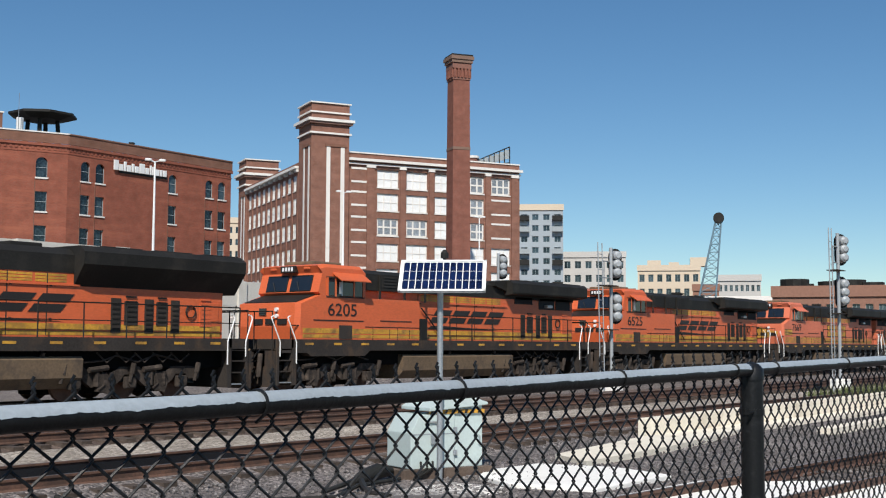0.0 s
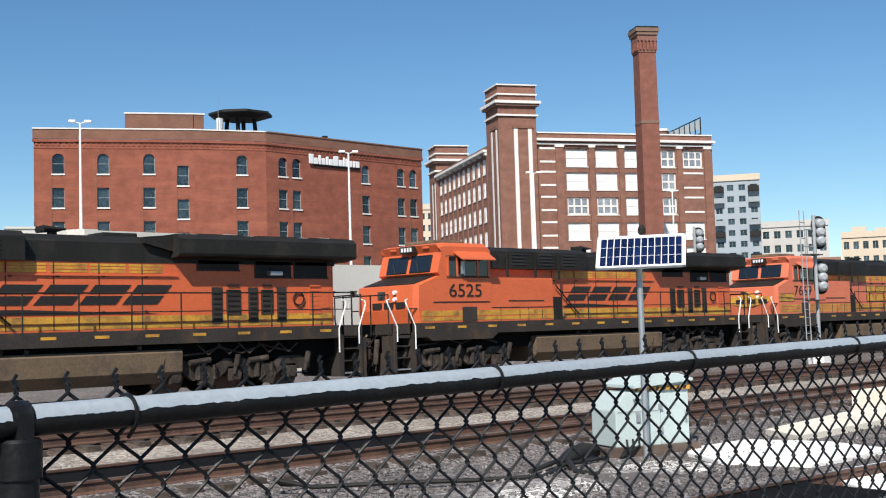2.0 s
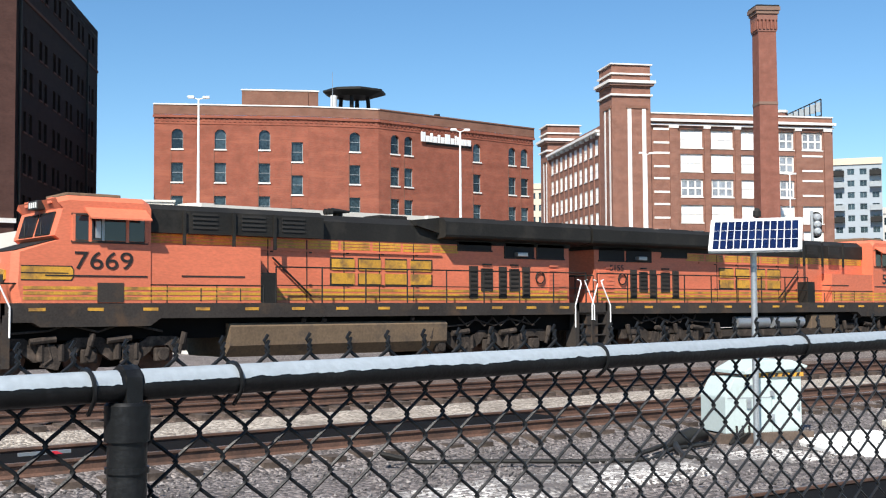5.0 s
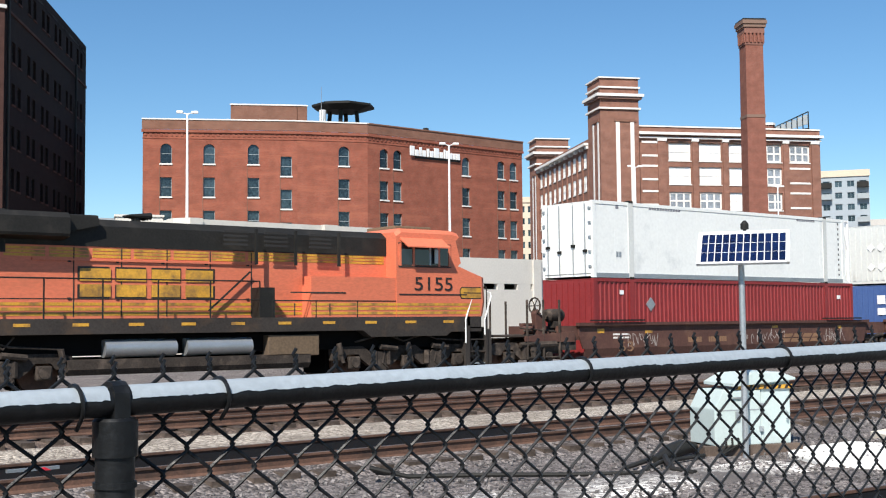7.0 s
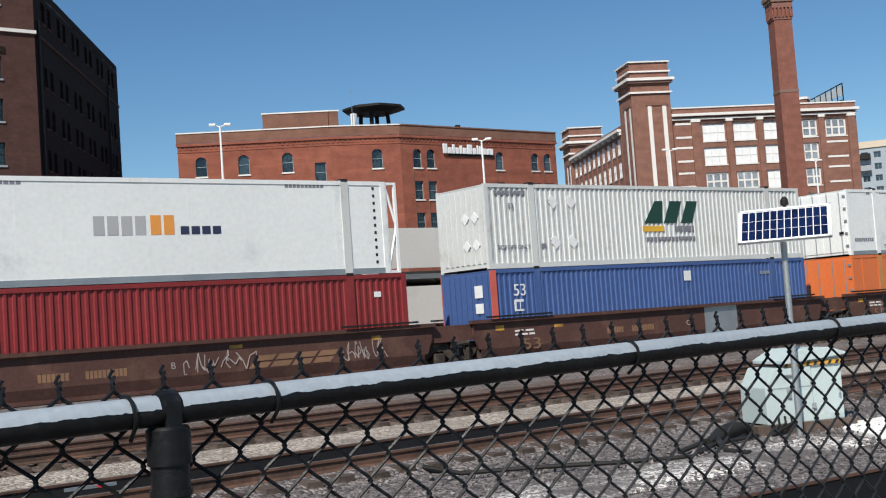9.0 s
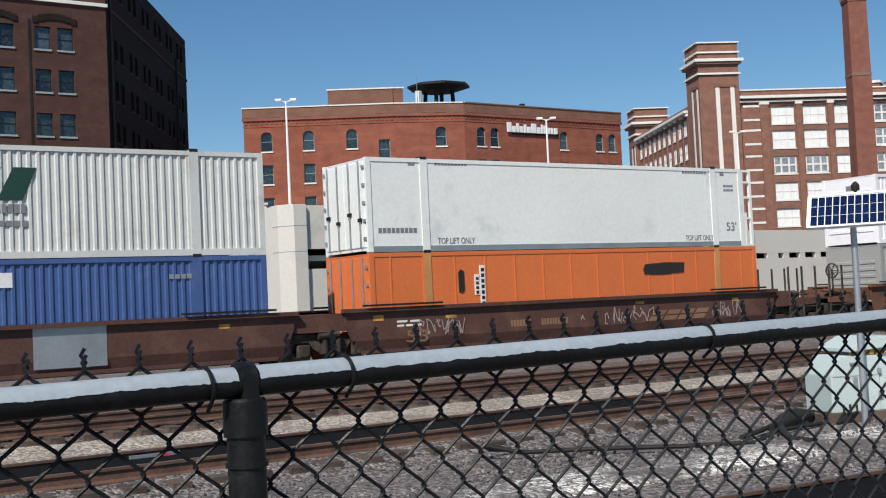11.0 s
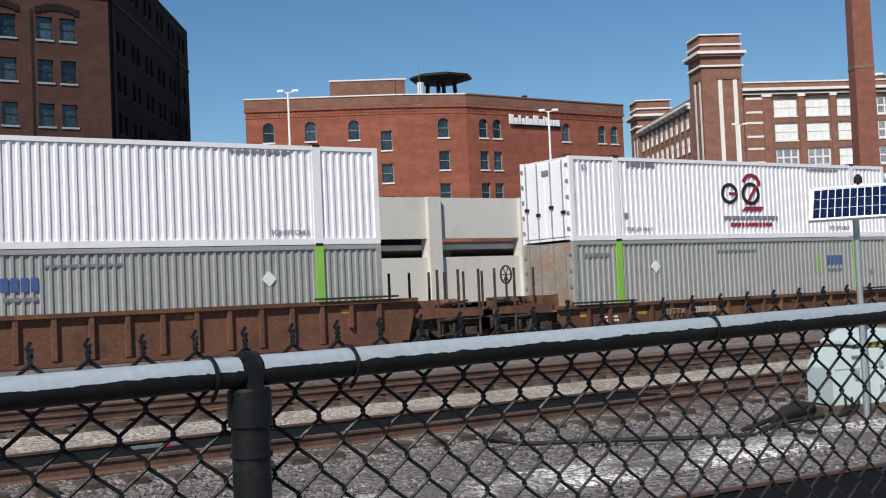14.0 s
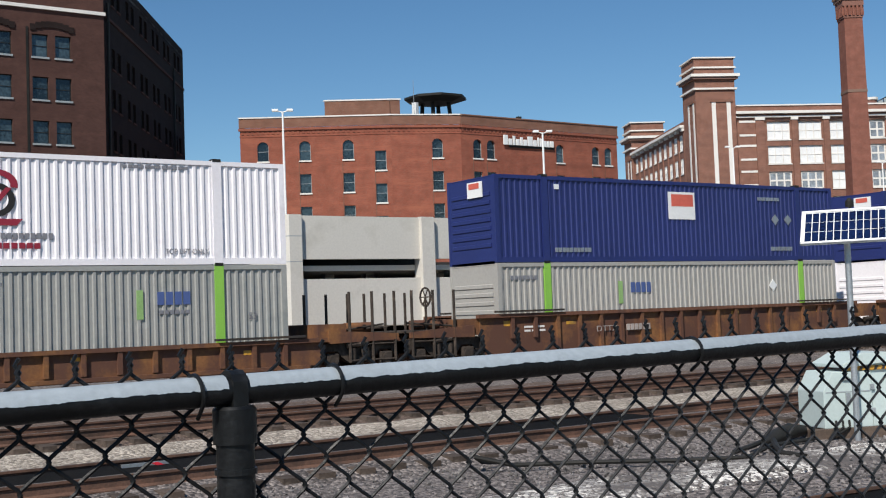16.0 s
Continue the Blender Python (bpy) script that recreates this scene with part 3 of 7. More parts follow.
                s.block(bm, s.len * 0.22, s.len * 1.0, low, 13.2, -0.05, 0.10)
                part("plinth", bm, GARAGE, t)
    tower(fr, 0, tw, 5.4, 39.25, True)
    tower(fl, 0.2, 5.6, 5.6, 35.6, True)
    back = R + dl * 43
    shell([(C0.x, C0.y), (R.x, R.y), (back.x, back.y), (B.x, B.y)], 29.6, ROOF, o)
    wall(Face((R.x, R.y), (back.x, back.y)), low, top, [], BRICK_WH, o)
    wall(Face((back.x, back.y), (B.x, B.y)), low, top, [], BRICK_WH, o)
    v = thing("roof_stack", "short brick roof stack with white cap", "chimney")
    bm = bmesh.new()
    p = fr.at(fr.az(35.1), 0, -6)
    tube(bm, [(p.x, p.y, 29.6), (p.x, p.y, 33.4)], 1.0, 10)
    part("shaft", bm, BRICK_CH, v)
    bm = bmesh.new()
    tube(bm, [(p.x, p.y, 33.4), (p.x, p.y, 33.8)], 1.15, 10)
    part("cap", bm, STONE, v)
    # rooftop sign scaffold
    s = thing("roof_sign_frame", "open steel rooftop sign scaffold seen from behind", "sign")
    u0, u1 = fr.az(34.75), fr.az(33.95)
    f2 = Face(tuple(fr.at(u0 - 1.5, 0, -7).xy), tuple(fr.at(u1 + 0.5, 0, -2).xy))
    bm = bmesh.new()
    for i in range(9):
        u = f2.len * i / 8
        tube(bm, [f2.at(u, 29.6), f2.at(u, 32.6 + 2.6 * i / 8)], 0.10, 5)
    for k in range(5):
        tube(bm, [f2.at(0, 31.4 + 0.3 * k), f2.at(f2.len, 31.6 + 0.9 * k)], 0.10, 5)
    part("lattice", bm, BLACK, s)
    bm = bmesh.new()
    for i in range(8):
        u = f2.len * (i + 0.5) / 8
        f2.block(bm, u - 0.35, u + 0.35, 31.7 + 0.2 * i, 32.7 + 0.28 * i, 0.1, 0.2)
    part("letter_backs", bm, FRAMEW, s)
    w = thing("roof_tank_frame", "open steel water-tank frame on roof", "frame")
    bm = bmesh.new()
    base = fl.at(14, 0, -9)
    for i in range(7):
        q = base + fl.d * (i * 1.6)
        tube(bm, [(q.x, q.y, 29.6), (q.x + 0.6, q.y, 33.6)], 0.10, 5)
        tube(bm, [(q.x, q.y, 30.4), (q.x + 1.2, q.y + 1.4, 33.2)], 0.08, 5)
    part("lattice", bm, STEEL, w)


def chimney():
    c = thing("brick_chimney", "tall square red brick chimney with corbelled dark cap", "chimney")
    d = 168.0
    px, py = polar(d, 36.58)
    top = 0.2445 * d + 1.7
    def sq(h, a=-33):
        return [(px + h * 1.414 * math.cos(radians(a + 45 + 90 * i)), py + h * 1.414 * math.sin(radians(a + 45 + 90 * i))) for i in range(4)]
    bm = bmesh.new()
    uv = bm.loops.layers.uv.new("UVMap")
    A, B = sq(1.42), sq(1.22)
    for i in range(4):
        j = (i + 1) % 4
        f = bm.faces.new([bm.verts.new(p) for p in ((*A[i], -0.3), (*A[j], -0.3), (*B[j], top - 2), (*B[i], top - 2))])
        for l, q in zip(f.loops, ((0, 0), (2.8, 0), (2.8, top), (0, top))):
            l[uv].uv = q
    part("shaft", bm, BRICK_CH, c)
    for z0, z1, h, m in ((top - 3.6, top - 3.3, 1.32, BRICK_CH), (top - 2.0, top - 1.2, 1.42, BRICK_CH), (top - 1.2, top - 0.75, 1.58, BRICK_PAR), (top - 0.75, top - 0.25, 1.72, BRICK_PAR), (top - 0.25, top, 1.6, BLACK), (top - 13.6, top - 13.2, 1.33, BRICK_PAR)):
        bm = bmesh.new()
        prism(bm, sq(h), z0, z1, "z")
        part("cap_course", bm, m, c)
    bm = bmesh.new()
    for i in range(4):
        P, Q = Vector(sq(1.34)[i]), Vector(sq(1.34)[(i + 1) % 4])
        f = Face(tuple(P), tuple(Q)) if (Q - P).cross(Vector((px, py)) - P) > 0 else Face(tuple(Q), tuple(P))
        for k in range(5):
            u = f.len * (k + 0.5) / 5
            f.block(bm, u - 0.14, u + 0.14, top - 3.3, top - 2.0, -0.3, 0.12)
    tagged(part("corbel_course", bm, BRICK_CH, c), kind="stuff")


def dark_building():
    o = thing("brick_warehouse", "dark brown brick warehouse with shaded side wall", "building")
    A, C, R = (-12.0, 104.5), (34.8, 104.5), (54.4, 134.7)
    f, g = Face(A, C), Face(C, R)
    low, top = -0.3, 34.6
    rows = [27.3, 23.55, 19.7, 15.9, 12.1]
    holes, wins = [], []
    for k in range(9):
        for dx in (0, -2.0):
            x = 31.2 - 5.1 * k + dx
            u = x - A[0]
            if u < 1:
                continue
            for zt in rows:
                wins.append((u - 0.76, u + 0.62, zt - 1.9, zt + 0.1))
            wins.append((u - 0.7, u + 0.7, 3.8, 7.3))
            wins.append((u - 0.7, u + 0.7, 32.0, 33.6))
    wall(f, low, top, wins, BRICK_DK, o, 0.4)
    for h in wins:
        window(f, h, o, PANE, FRAMEW, 0.28, frame_mat=BLACK)
    for k in range(9):
        u = 28.25 - 5.1 * k - A[0]
        # black strip laid on the wall as the shade of a recess
        band(f, u - 0.32, u - 0.12, 9.7, 28.0, 0.05, BLACK, o, "recess_joint")
        bm = bmesh.new()
        c = 30.2 - 5.1 * k - A[0]
        for s in range(8):
            a0, a1 = c - 1.9 + 3.8 * s / 8, c - 1.9 + 3.8 * (s + 1) / 8
            h = 0.45 * (1 - ((s + 0.5) / 4 - 1) ** 2)
            f.block(bm, a0, a1, 27.6 + h, 28.15 + h, -0.05, 0.10)
        part("arch_hood", bm, BRICK_DS, o)
    band(f, -0.1, f.len + 0.12, 29.6, 29.9, 0.2, STONE, o, "ledge")
    band(f, -0.1, f.len + 0.12, 9.35, 9.75, 0.25, STONE, o, "ledge")
    band(f, -0.1, f.len + 0.12, top, top + 0.4, 0.25, BRICK_DK, o, "parapet")
    holes = []
    for k in range(6):
        u = 3.2 + 5.6 * k
        for zt in (33.2, *rows):
            for dx in (0, 2.1):
                holes.append((u + dx - 0.6, u + dx + 0.6, zt - 1.9, zt))
    holes = [h for h in holes if h[1] < g.len - 0.3]
    # side wall in darker brick than the front, standing for its shade
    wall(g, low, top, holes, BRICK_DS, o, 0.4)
    for h in holes:
        window(g, h, o, GLASSD, BRICK_DK, 0.3, frame_mat=BLACK)
    band(g, 0.15, g.len, 29.6, 29.85, 0.12, BRICK_DK, o, "ledge")
    for u, zb in ((0.75, 0.0), (g.len - 6.5, 0.0)):
        bm = bmesh.new()
        tube(bm, [g.at(u, zb, 0.2), g.at(u, 31.0, 0.2)], 0.13, 6)
        part("downpipe", bm, BLACK, o)
    back = (A[0] + 10, R[1] + 2)
    shell([A, C, R, back], 33.9, ROOF, o)
    wall(Face(R, back), low, top, [], BRICK_DK, o)
    wall(Face(back, A), low, top, [], BRICK_DK, o)


def garage():
    o = thing("parking_garage", "pale concrete parking garage with horizontal slot openings", "parking garage")
    low = -0.3
    xa, yf, top, xm, xe, ltop = 25.3, 50.0, 6.6, 39.1, 130.0, 5.25
    # graffiti side wall
    s = Face((xa - 0.7, 77.5), (xa - 0.7, 51.2))
    w = part("side_wall", bmesh.new(), GARAGE, o)
    bm = bmesh.new()
    s.block(bm, 0, s.len, low, top, -0.4, 0)
    w.data.materials.clear()
    part("wall", bm, GARAGE, w)
    for u in (5.6, 11.8, 17.6, 22.6):
        bm = bmesh.new()
        s.block(bm, u - 0.03, u + 0.03, low, top, 0.0, 0.02)
        part("joint", bm, FRAMEW, w)
    # sprayed-over clouds
    for u, z, k in ((0.9, 4.7, 1.0), (3.6, 3.6, 0.9), (7.2, 3.7, 0.9), (9.8, 5.2, 1.0), (16.3, 4.4, 1.2), (23.4, 5.3, 0.8)):
        for du, dz, ru, rz in ((0, 0, 1.7, 0.75), (-1.0, 0.25, 1.1, 0.6), (0.95, -0.1, 1.0, 0.8), (1.0, -1.0, 0.38, 1.3), (0.55, -0.8, 0.30, 0.9)):
            bm = bmesh.new()
            lay = bm.loops.layers.uv.new("UVMap")
            cs = ((-1, -1), (1, -1), (1, 1), (-1, 1))
            step = 0.006 + 0.003 * (abs(du) + ru)
            fc = bm.faces.new([bm.verts.new(s.at(u + (du + ru * q[0]) * k, z + (dz + rz * q[1]) * k, step)) for q in cs])
            for lp, q in zip(fc.loops, cs):
                lp[lay].uv = q
            part("sprayed_patch", bm, SOOT, w)
    # corner pylon
    bm = bmesh.new()
    prism(bm, [(xa - 0.7, 51.2), (xa - 0.7, 50.5), (xa - 0.2, 49.8), (xa + 0.45, 49.8), (xa + 0.45, 51.2)], low, top + 0.03, "z")
    pyl = part("corner_pylon", bm, GARAGE, o)
    for z in (1.2, 4.4, 5.6):
        bm = bmesh.new()
        prism(bm, [(xa - 0.704, 51.1), (xa - 0.704, 50.498), (xa - 0.202, 49.796), (xa + 0.454, 49.796), (xa + 0.454, 51.1)], z, z + 0.04, "z")
        part("joint", bm, FRAMEW, pyl)
    # stair head that stands above the far end of the deck
    (ax, ay), (bx, by) = polar(92, 66.65), polar(92, 64.5)
    st = Face((ax, ay), (bx, by))
    bm = bmesh.new()
    st.block(bm, 0, st.len, low, 9.84, -4.5, 0)
    tower = part("stair_tower", bm, GARAGE, o)
    bm = bmesh.new()
    st.block(bm, -0.1, st.len + 0.1, 9.84, 10.0, -4.6, 0.1)
    part("coping", bm, GARAGE, tower)
    f = Face((xa + 0.45, yf), (xm, yf))
    def spandrel(fc, u0, u1, z0, z1, t=0.3, out=0.0):
        bm = bmesh.new()
        fc.block(bm, u0, u1, z0, z1, -t, out)
        part("spandrel", bm, GARAGE, o)
    spandrel(f, 0, f.len, 4.54, top)
    spandrel(f, 0, f.len, 1.3, 3.60)
    spandrel(f, 0, f.len, low, 0.4)
    for x in (32.75, 38.5):
        bm = bmesh.new()
        u = x - xa - 0.45
        f.block(bm, u - 0.35, u + 0.40, low, top + 0.02, -0.5, 0.25)
        part("pilaster", bm, GARAGE, o)
    g = Face((xm, yf), (xe, yf))
    spandrel(g, 0, g.len, 3.85, ltop)
    spandrel(g, 0, g.len, low, 3.52)
    for k in range(62):
        bm = bmesh.new()
        u = 0.35 + 1.5 * k
        g.block(bm, u, u + (0.5 if k % 4 else 1.0), 3.5, 3.87, -0.3, -0.01)
        part("slot_pier", bm, GARAGE, o)
    for k in range(9):
        bm = bmesh.new()
        g.block(bm, 7.5 + 9 * k, 8.1 + 9 * k, low, ltop, -0.2, 0.12)
        part("pilaster", bm, GARAGE, o)
    # decks, and an added near-black backing painted as the shade inside
    for z, x1 in ((1.25, xe), (4.0, xe)):
        bm = bmesh.new()
        box(bm, xa - 0.3, x1, yf + 0.5, 77, z, z + 0.25)
        part("deck", bm, GARAGE, o)
    bm = bmesh.new()
    box(bm, xa - 0.3, xm, yf + 0.5, 77, 6.0, 6.25)
    part("deck", bm, GARAGE, o)
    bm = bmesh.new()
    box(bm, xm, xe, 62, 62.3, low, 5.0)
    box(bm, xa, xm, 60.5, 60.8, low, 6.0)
    part("shade_backing", bm, DARKIN, o)
    for x in (29.2, 31.6, 36.0):
        bm = bmesh.new()
        box(bm, x, x + 0.5, yf + 4, yf + 4.5, 1.5, 4.0)
        part("column", bm, GARAGE, o)


def garage_lamp(az, y, top_tan, base, group="garage light poles"):
    l = thing("parking_lot_lamp", "tall white light pole with twin heads on garage deck", "lamp", group)
    d = y / math.sin(radians(az))
    x, z = d * math.cos(radians(az)), top_tan * d + 1.7
    bm = bmesh.new()
    tube(bm, [(x, y, base), (x, y, z)], [0.085, 0.05], 8)
    part("pole", bm, WHITE, l)
    for s in (-1, 1):
        bm = bmesh.new()
        tube(bm, [(x, y, z - 0.05), (x + 0.22 * s, y - 0.12 * s, z + 0.04)], 0.03, 6)
        part("arm", bm, WHITE, l)
        bm = bmesh.new()
        box(bm, -0.17, 0.17, -0.13, 0.13, -0.05, 0.07, pose(x + 0.34 * s, y - 0.18 * s, z + 0.06, 0, 0, -30))
        part("lamp_head", bm, WHITE, l, bevel=0.03)


def far_block(name, az0, az1, d, tan, label, material, floors, pitch, cols, depth=16, balcony=False, roof_band=None, dz=2.6):
    a, b = polar(d, az0), polar(d, az1)
    ztop = tan * d + 1.7
    f = Face(a, b)
    o = thing(name, label, "building")
    holes = []
    for i in range(cols):
        for r in range(floors):
            w = f.len / cols
            z = ztop - dz - pitch * r
            if z - pitch * 0.55 > 0:
                holes.append((w * (i + 0.2), w * (i + 0.78), z - pitch * 0.52, z))
    wall(f, -0.3, ztop, holes, material, o, 0.4)
    for h in holes:
        window(f, h, o, PANE, material, 0.3, 2, 1, sill=False)
    n = Vector((-f.n.x, -f.n.y))
    p, q = Vector(b) + n * depth, Vector(a) + n * depth
    for u, v in ((b, tuple(p)), (tuple(p), tuple(q)), (tuple(q), a)):
        wall(Face(u, v), -0.3, ztop, [], material, o)
    shell([a, b, tuple(p), tuple(q)], ztop - 0.2, ROOF, o)
    band(f, -0.2, f.len + 0.2, ztop - 1.5, ztop + 0.2, 0.3, roof_band or material, o, "parapet")
    if balcony:
        for r in range(floors):
            for i in (1, cols - 1):
                if (r + i) % 3:
                    z = ztop - dz - pitch * r - pitch * 0.55
                    bm = bmesh.new()
                    u = f.len / cols * i
                    f.block(bm, u, u + f.len / cols * 0.95, z - 0.2, z + 1.2, 0, 1.5)
                    part("balcony", bm, FRAMEW if r % 2 else BLACK, o)
    return o, f, ztop


def skyline():
    grey = mat("render_grey", (0.33, 0.37, 0.40), 0.9, 0, 0.05, 0.2, 3, 0)
    cream = mat("render_cream", (0.60, 0.50, 0.38), 0.9, 0, 0.05, 0.2, 3, 0)
    pale = mat("render_pale", (0.50, 0.48, 0.45), 0.9, 0, 0.06, 0.2, 3, 0)
    brown = mat("render_brown", (0.25, 0.13, 0.09), 0.9, 0, 0.1, 0.2, 3, 0)
    far_block("apartment_block", 34.2, 31.55, 330, 0.1175, "grey apartment block with dark balconies and cream top", grey, 9, 3.05, 5, 18, True, cream)
    far_block("apartment_block", 31.6, 28.6, 350, 0.0775, "low pale apartment block with wide windows", pale, 5, 4.0, 6, 16, False, pale)
    o, f, zt = far_block("office_block", 28.05, 25.15, 360, 0.066, "cream stone office block with roof boxes", cream, 4, 4.2, 7, 16)
    for a, w, h in ((27.6, 4, 1.8), (26.6, 3, 1.2), (25.6, 5, 2.6)):
        bm = bmesh.new()
        u = f.az(a)
        f.block(bm, u, u + w, zt, zt + h, -8, -3)
        part("roof_box", bm, cream, o)
    far_block("apartment_block", 24.35, 22.4, 330, 0.0575, "pale apartment block with balcony grid", pale, 5, 3.2, 8, 16)
    far_block("low_building", 24.9, 21.9, 300, 0.040, "low building with white roof edge", brown, 2, 3.6, 6, 14, False, STONE)
    far_block("low_building", 21.9, 14.0, 190, 0.0475, "long low brown building with dark roof drums", brown, 2, 4.0, 14, 14, False, brown)
    far_block("low_building", 25.5, 24.3, 310, 0.050, "red brick block below the crane", brown, 3, 3.6, 4, 12, False, brown)
    far_block("low_building", 68.6, 66.72, 160, 0.0858, "grey low building behind the garage wall", grey, 3, 3.6, 4, 12, False, grey)
    far_block("tower_block", 48.0, 46.9, 360, 0.104, "distant pale tower block", cream, 9, 3.6, 3, 14)
    far_block("low_building", 36.0, 28.2, 150, 0.046, "low building behind the yard", brown, 2, 3.6, 12, 10, False, brown)
    for a, r, h in ((20.9, 2.2, 1.6), (20.4, 1.2, 0.9), (19.3, 2.0, 1.2), (18.5, 2.4, 1.4), (17.6, 2.0, 1.0)):
        t = thing("roof_drum", "dark cylindrical roof drum on low building", "roof vent", "roof drums")
        bm = bmesh.new()
        p = polar(194, a)
        zb = 0.0475 * 190 + 1.5
        tube(bm, [(*p, zb), (*p, zb + h)], r, 12)
        part("drum", bm, BLACK, t)
    # lattice crane
    c = thing("lattice_crane", "pale blue lattice boom crane with black head", "crane")
    paint = mat("crane_blue", (0.13, 0.21, 0.26), 0.6, 0, 0.1)
    base, tip = Vector((*polar(250, 24.85), 11.0)), Vector((*polar(250, 24.27), 0.103 * 250 + 1.7))
    ax = Vector((math.sin(radians(24.5)), -math.cos(radians(24.5)), 0))
    oy = Vector((math.cos(radians(24.5)), math.sin(radians(24.5)), 0))
    def leg(i, k):
        w = 3.4 - 2.3 * k
        return base.lerp(tip, k) + ax * (w / 2 * (1 if i in (0, 3) else -1)) + oy * (w / 2 * (1 if i < 2 else -1))
    for i in range(4):
        bm = bmesh.new()
        tube(bm, [leg(i, 0), leg(i, 1)], 0.19, 5)
        part("chord", bm, paint, c)
    bm = bmesh.new()
    for i in range(4):
        for s in range(10):
            tube(bm, [leg(i, s / 10), leg((i + 1) % 4, (s + 1) / 10)], 0.08, 4)
            tube(bm, [leg(i, s / 10), leg((i + 1) % 4, s / 10)], 0.07, 4)
    tagged(part("lacing", bm, paint, c), kind="stuff")
    bm = bmesh.new()
    tube(bm, [tip + oy * -1 + Vector((0, 0, 0.4)), tip + oy + Vector((0, 0, 0.4))], 1.1, 12)
    part("head", bm, BLACK, c)
    bm = bmesh.new()
    box(bm, base.x - 4, base.x + 4, base.y - 3, base.y + 3, -0.3, 11.0)
    part("cab_house", bm, brown, c)


def shrubs():
    """Loose bushes at the foot of the dark warehouse."""
    leaf = mat("leaf_green", (0.055, 0.075, 0.03), 0.8, 0, 0.4, 2, 10, 0, island=0.6)
    for x, y, h in ((18, 92, 3.2), (22.5, 94, 4.4), (27, 95, 3.0), (13, 93, 3.6), (31, 96, 2.6)):
        b = thing("shrub", "loose green shrub at foot of brick wall", "shrub", "shrubs by the wall")
        bm = bmesh.new()
        for k in range(6):
            a = random.uniform(0, 6.28)
            tube(bm, [(x, y, -0.3), (x + 0.5 * math.cos(a), y + 0.5 * math.sin(a), h * 0.5), (x + 1.1 * math.cos(a), y + 1.1 * math.sin(a), h * 0.85)], [0.07, 0.05, 0.02], 5)
        part("stems", bm, TIE, b)
        bm = bmesh.new()
        for k in range(900):
            a, r = random.uniform(0, 6.28), random.uniform(0, 1) ** 0.6
            z = random.uniform(0.15, 1.0)
            w = 1.7 * math.sin(math.pi * min(1, z * 0.9 + 0.1)) * (0.75 + 0.5 * noise.noise((a, z * 2, x)))
            p = Vector((x + r * w * math.cos(a), y + r * w * math.sin(a), -0.3 + z * h))
            d1 = Vector((random.gauss(0, 1), random.gauss(0, 1), random.gauss(0, 1))).normalized() * 0.16
            d2 = d1.orthogonal().normalized() * 0.09
            quad(bm, p - d1, p + d2, p + d1, p - d2)
        part("leaves", bm, leaf, b)


def verge():
    """A strip of rough grass beyond the concrete walls."""
    leaf = mat("grass_dry_green", (0.085, 0.10, 0.035), 0.9, 0, 0.4, 2, 10, 0, island=0.6)
    bm = bmesh.new()
    for k in range(6000):
        x, y = random.uniform(44, 72), random.uniform(13.1, 16.6)
        if 13.4 < y < 15.3 and x < 44:
            continue
        h, a = random.uniform(0.15, 0.6), random.uniform(0, 6.28)
        d = Vector((math.cos(a), math.sin(a), 0)) * 0.035
        t = Vector((random.gauss(0, 0.12), random.gauss(0, 0.12), h))
        p = Vector((x, y, -0.3))
        bm.faces.new([bm.verts.new(q) for q in (p - d, p + d, p + t)])
    tagged(part("verge_grass", bm, leaf), "rough dry green grass beside the track", "grass", kind="stuff")

# ---- train ----
SPEED, YC = 13.07, 31.0
RIDES = []
# seconds, metres travelled since 5 s
TRAVEL = ((0.0, -65.35), (2.5, -32.68), (4.5, -6.54), (5.0, 0.0), (7.5, 31.73), (8.0, 38.26), (12.0, 90.54), (16.0, 142.82))


def ride(ob, x, turn=0, z=0.0):
    """Put a vehicle or load at x along the train (its place at 5 s) and note it for motions()."""
    ob.matrix_basis = pose(x + SPEED * 5, YC, z, 0, 0, turn)
    RIDES.append((ob, x, turn, z))
    return ob


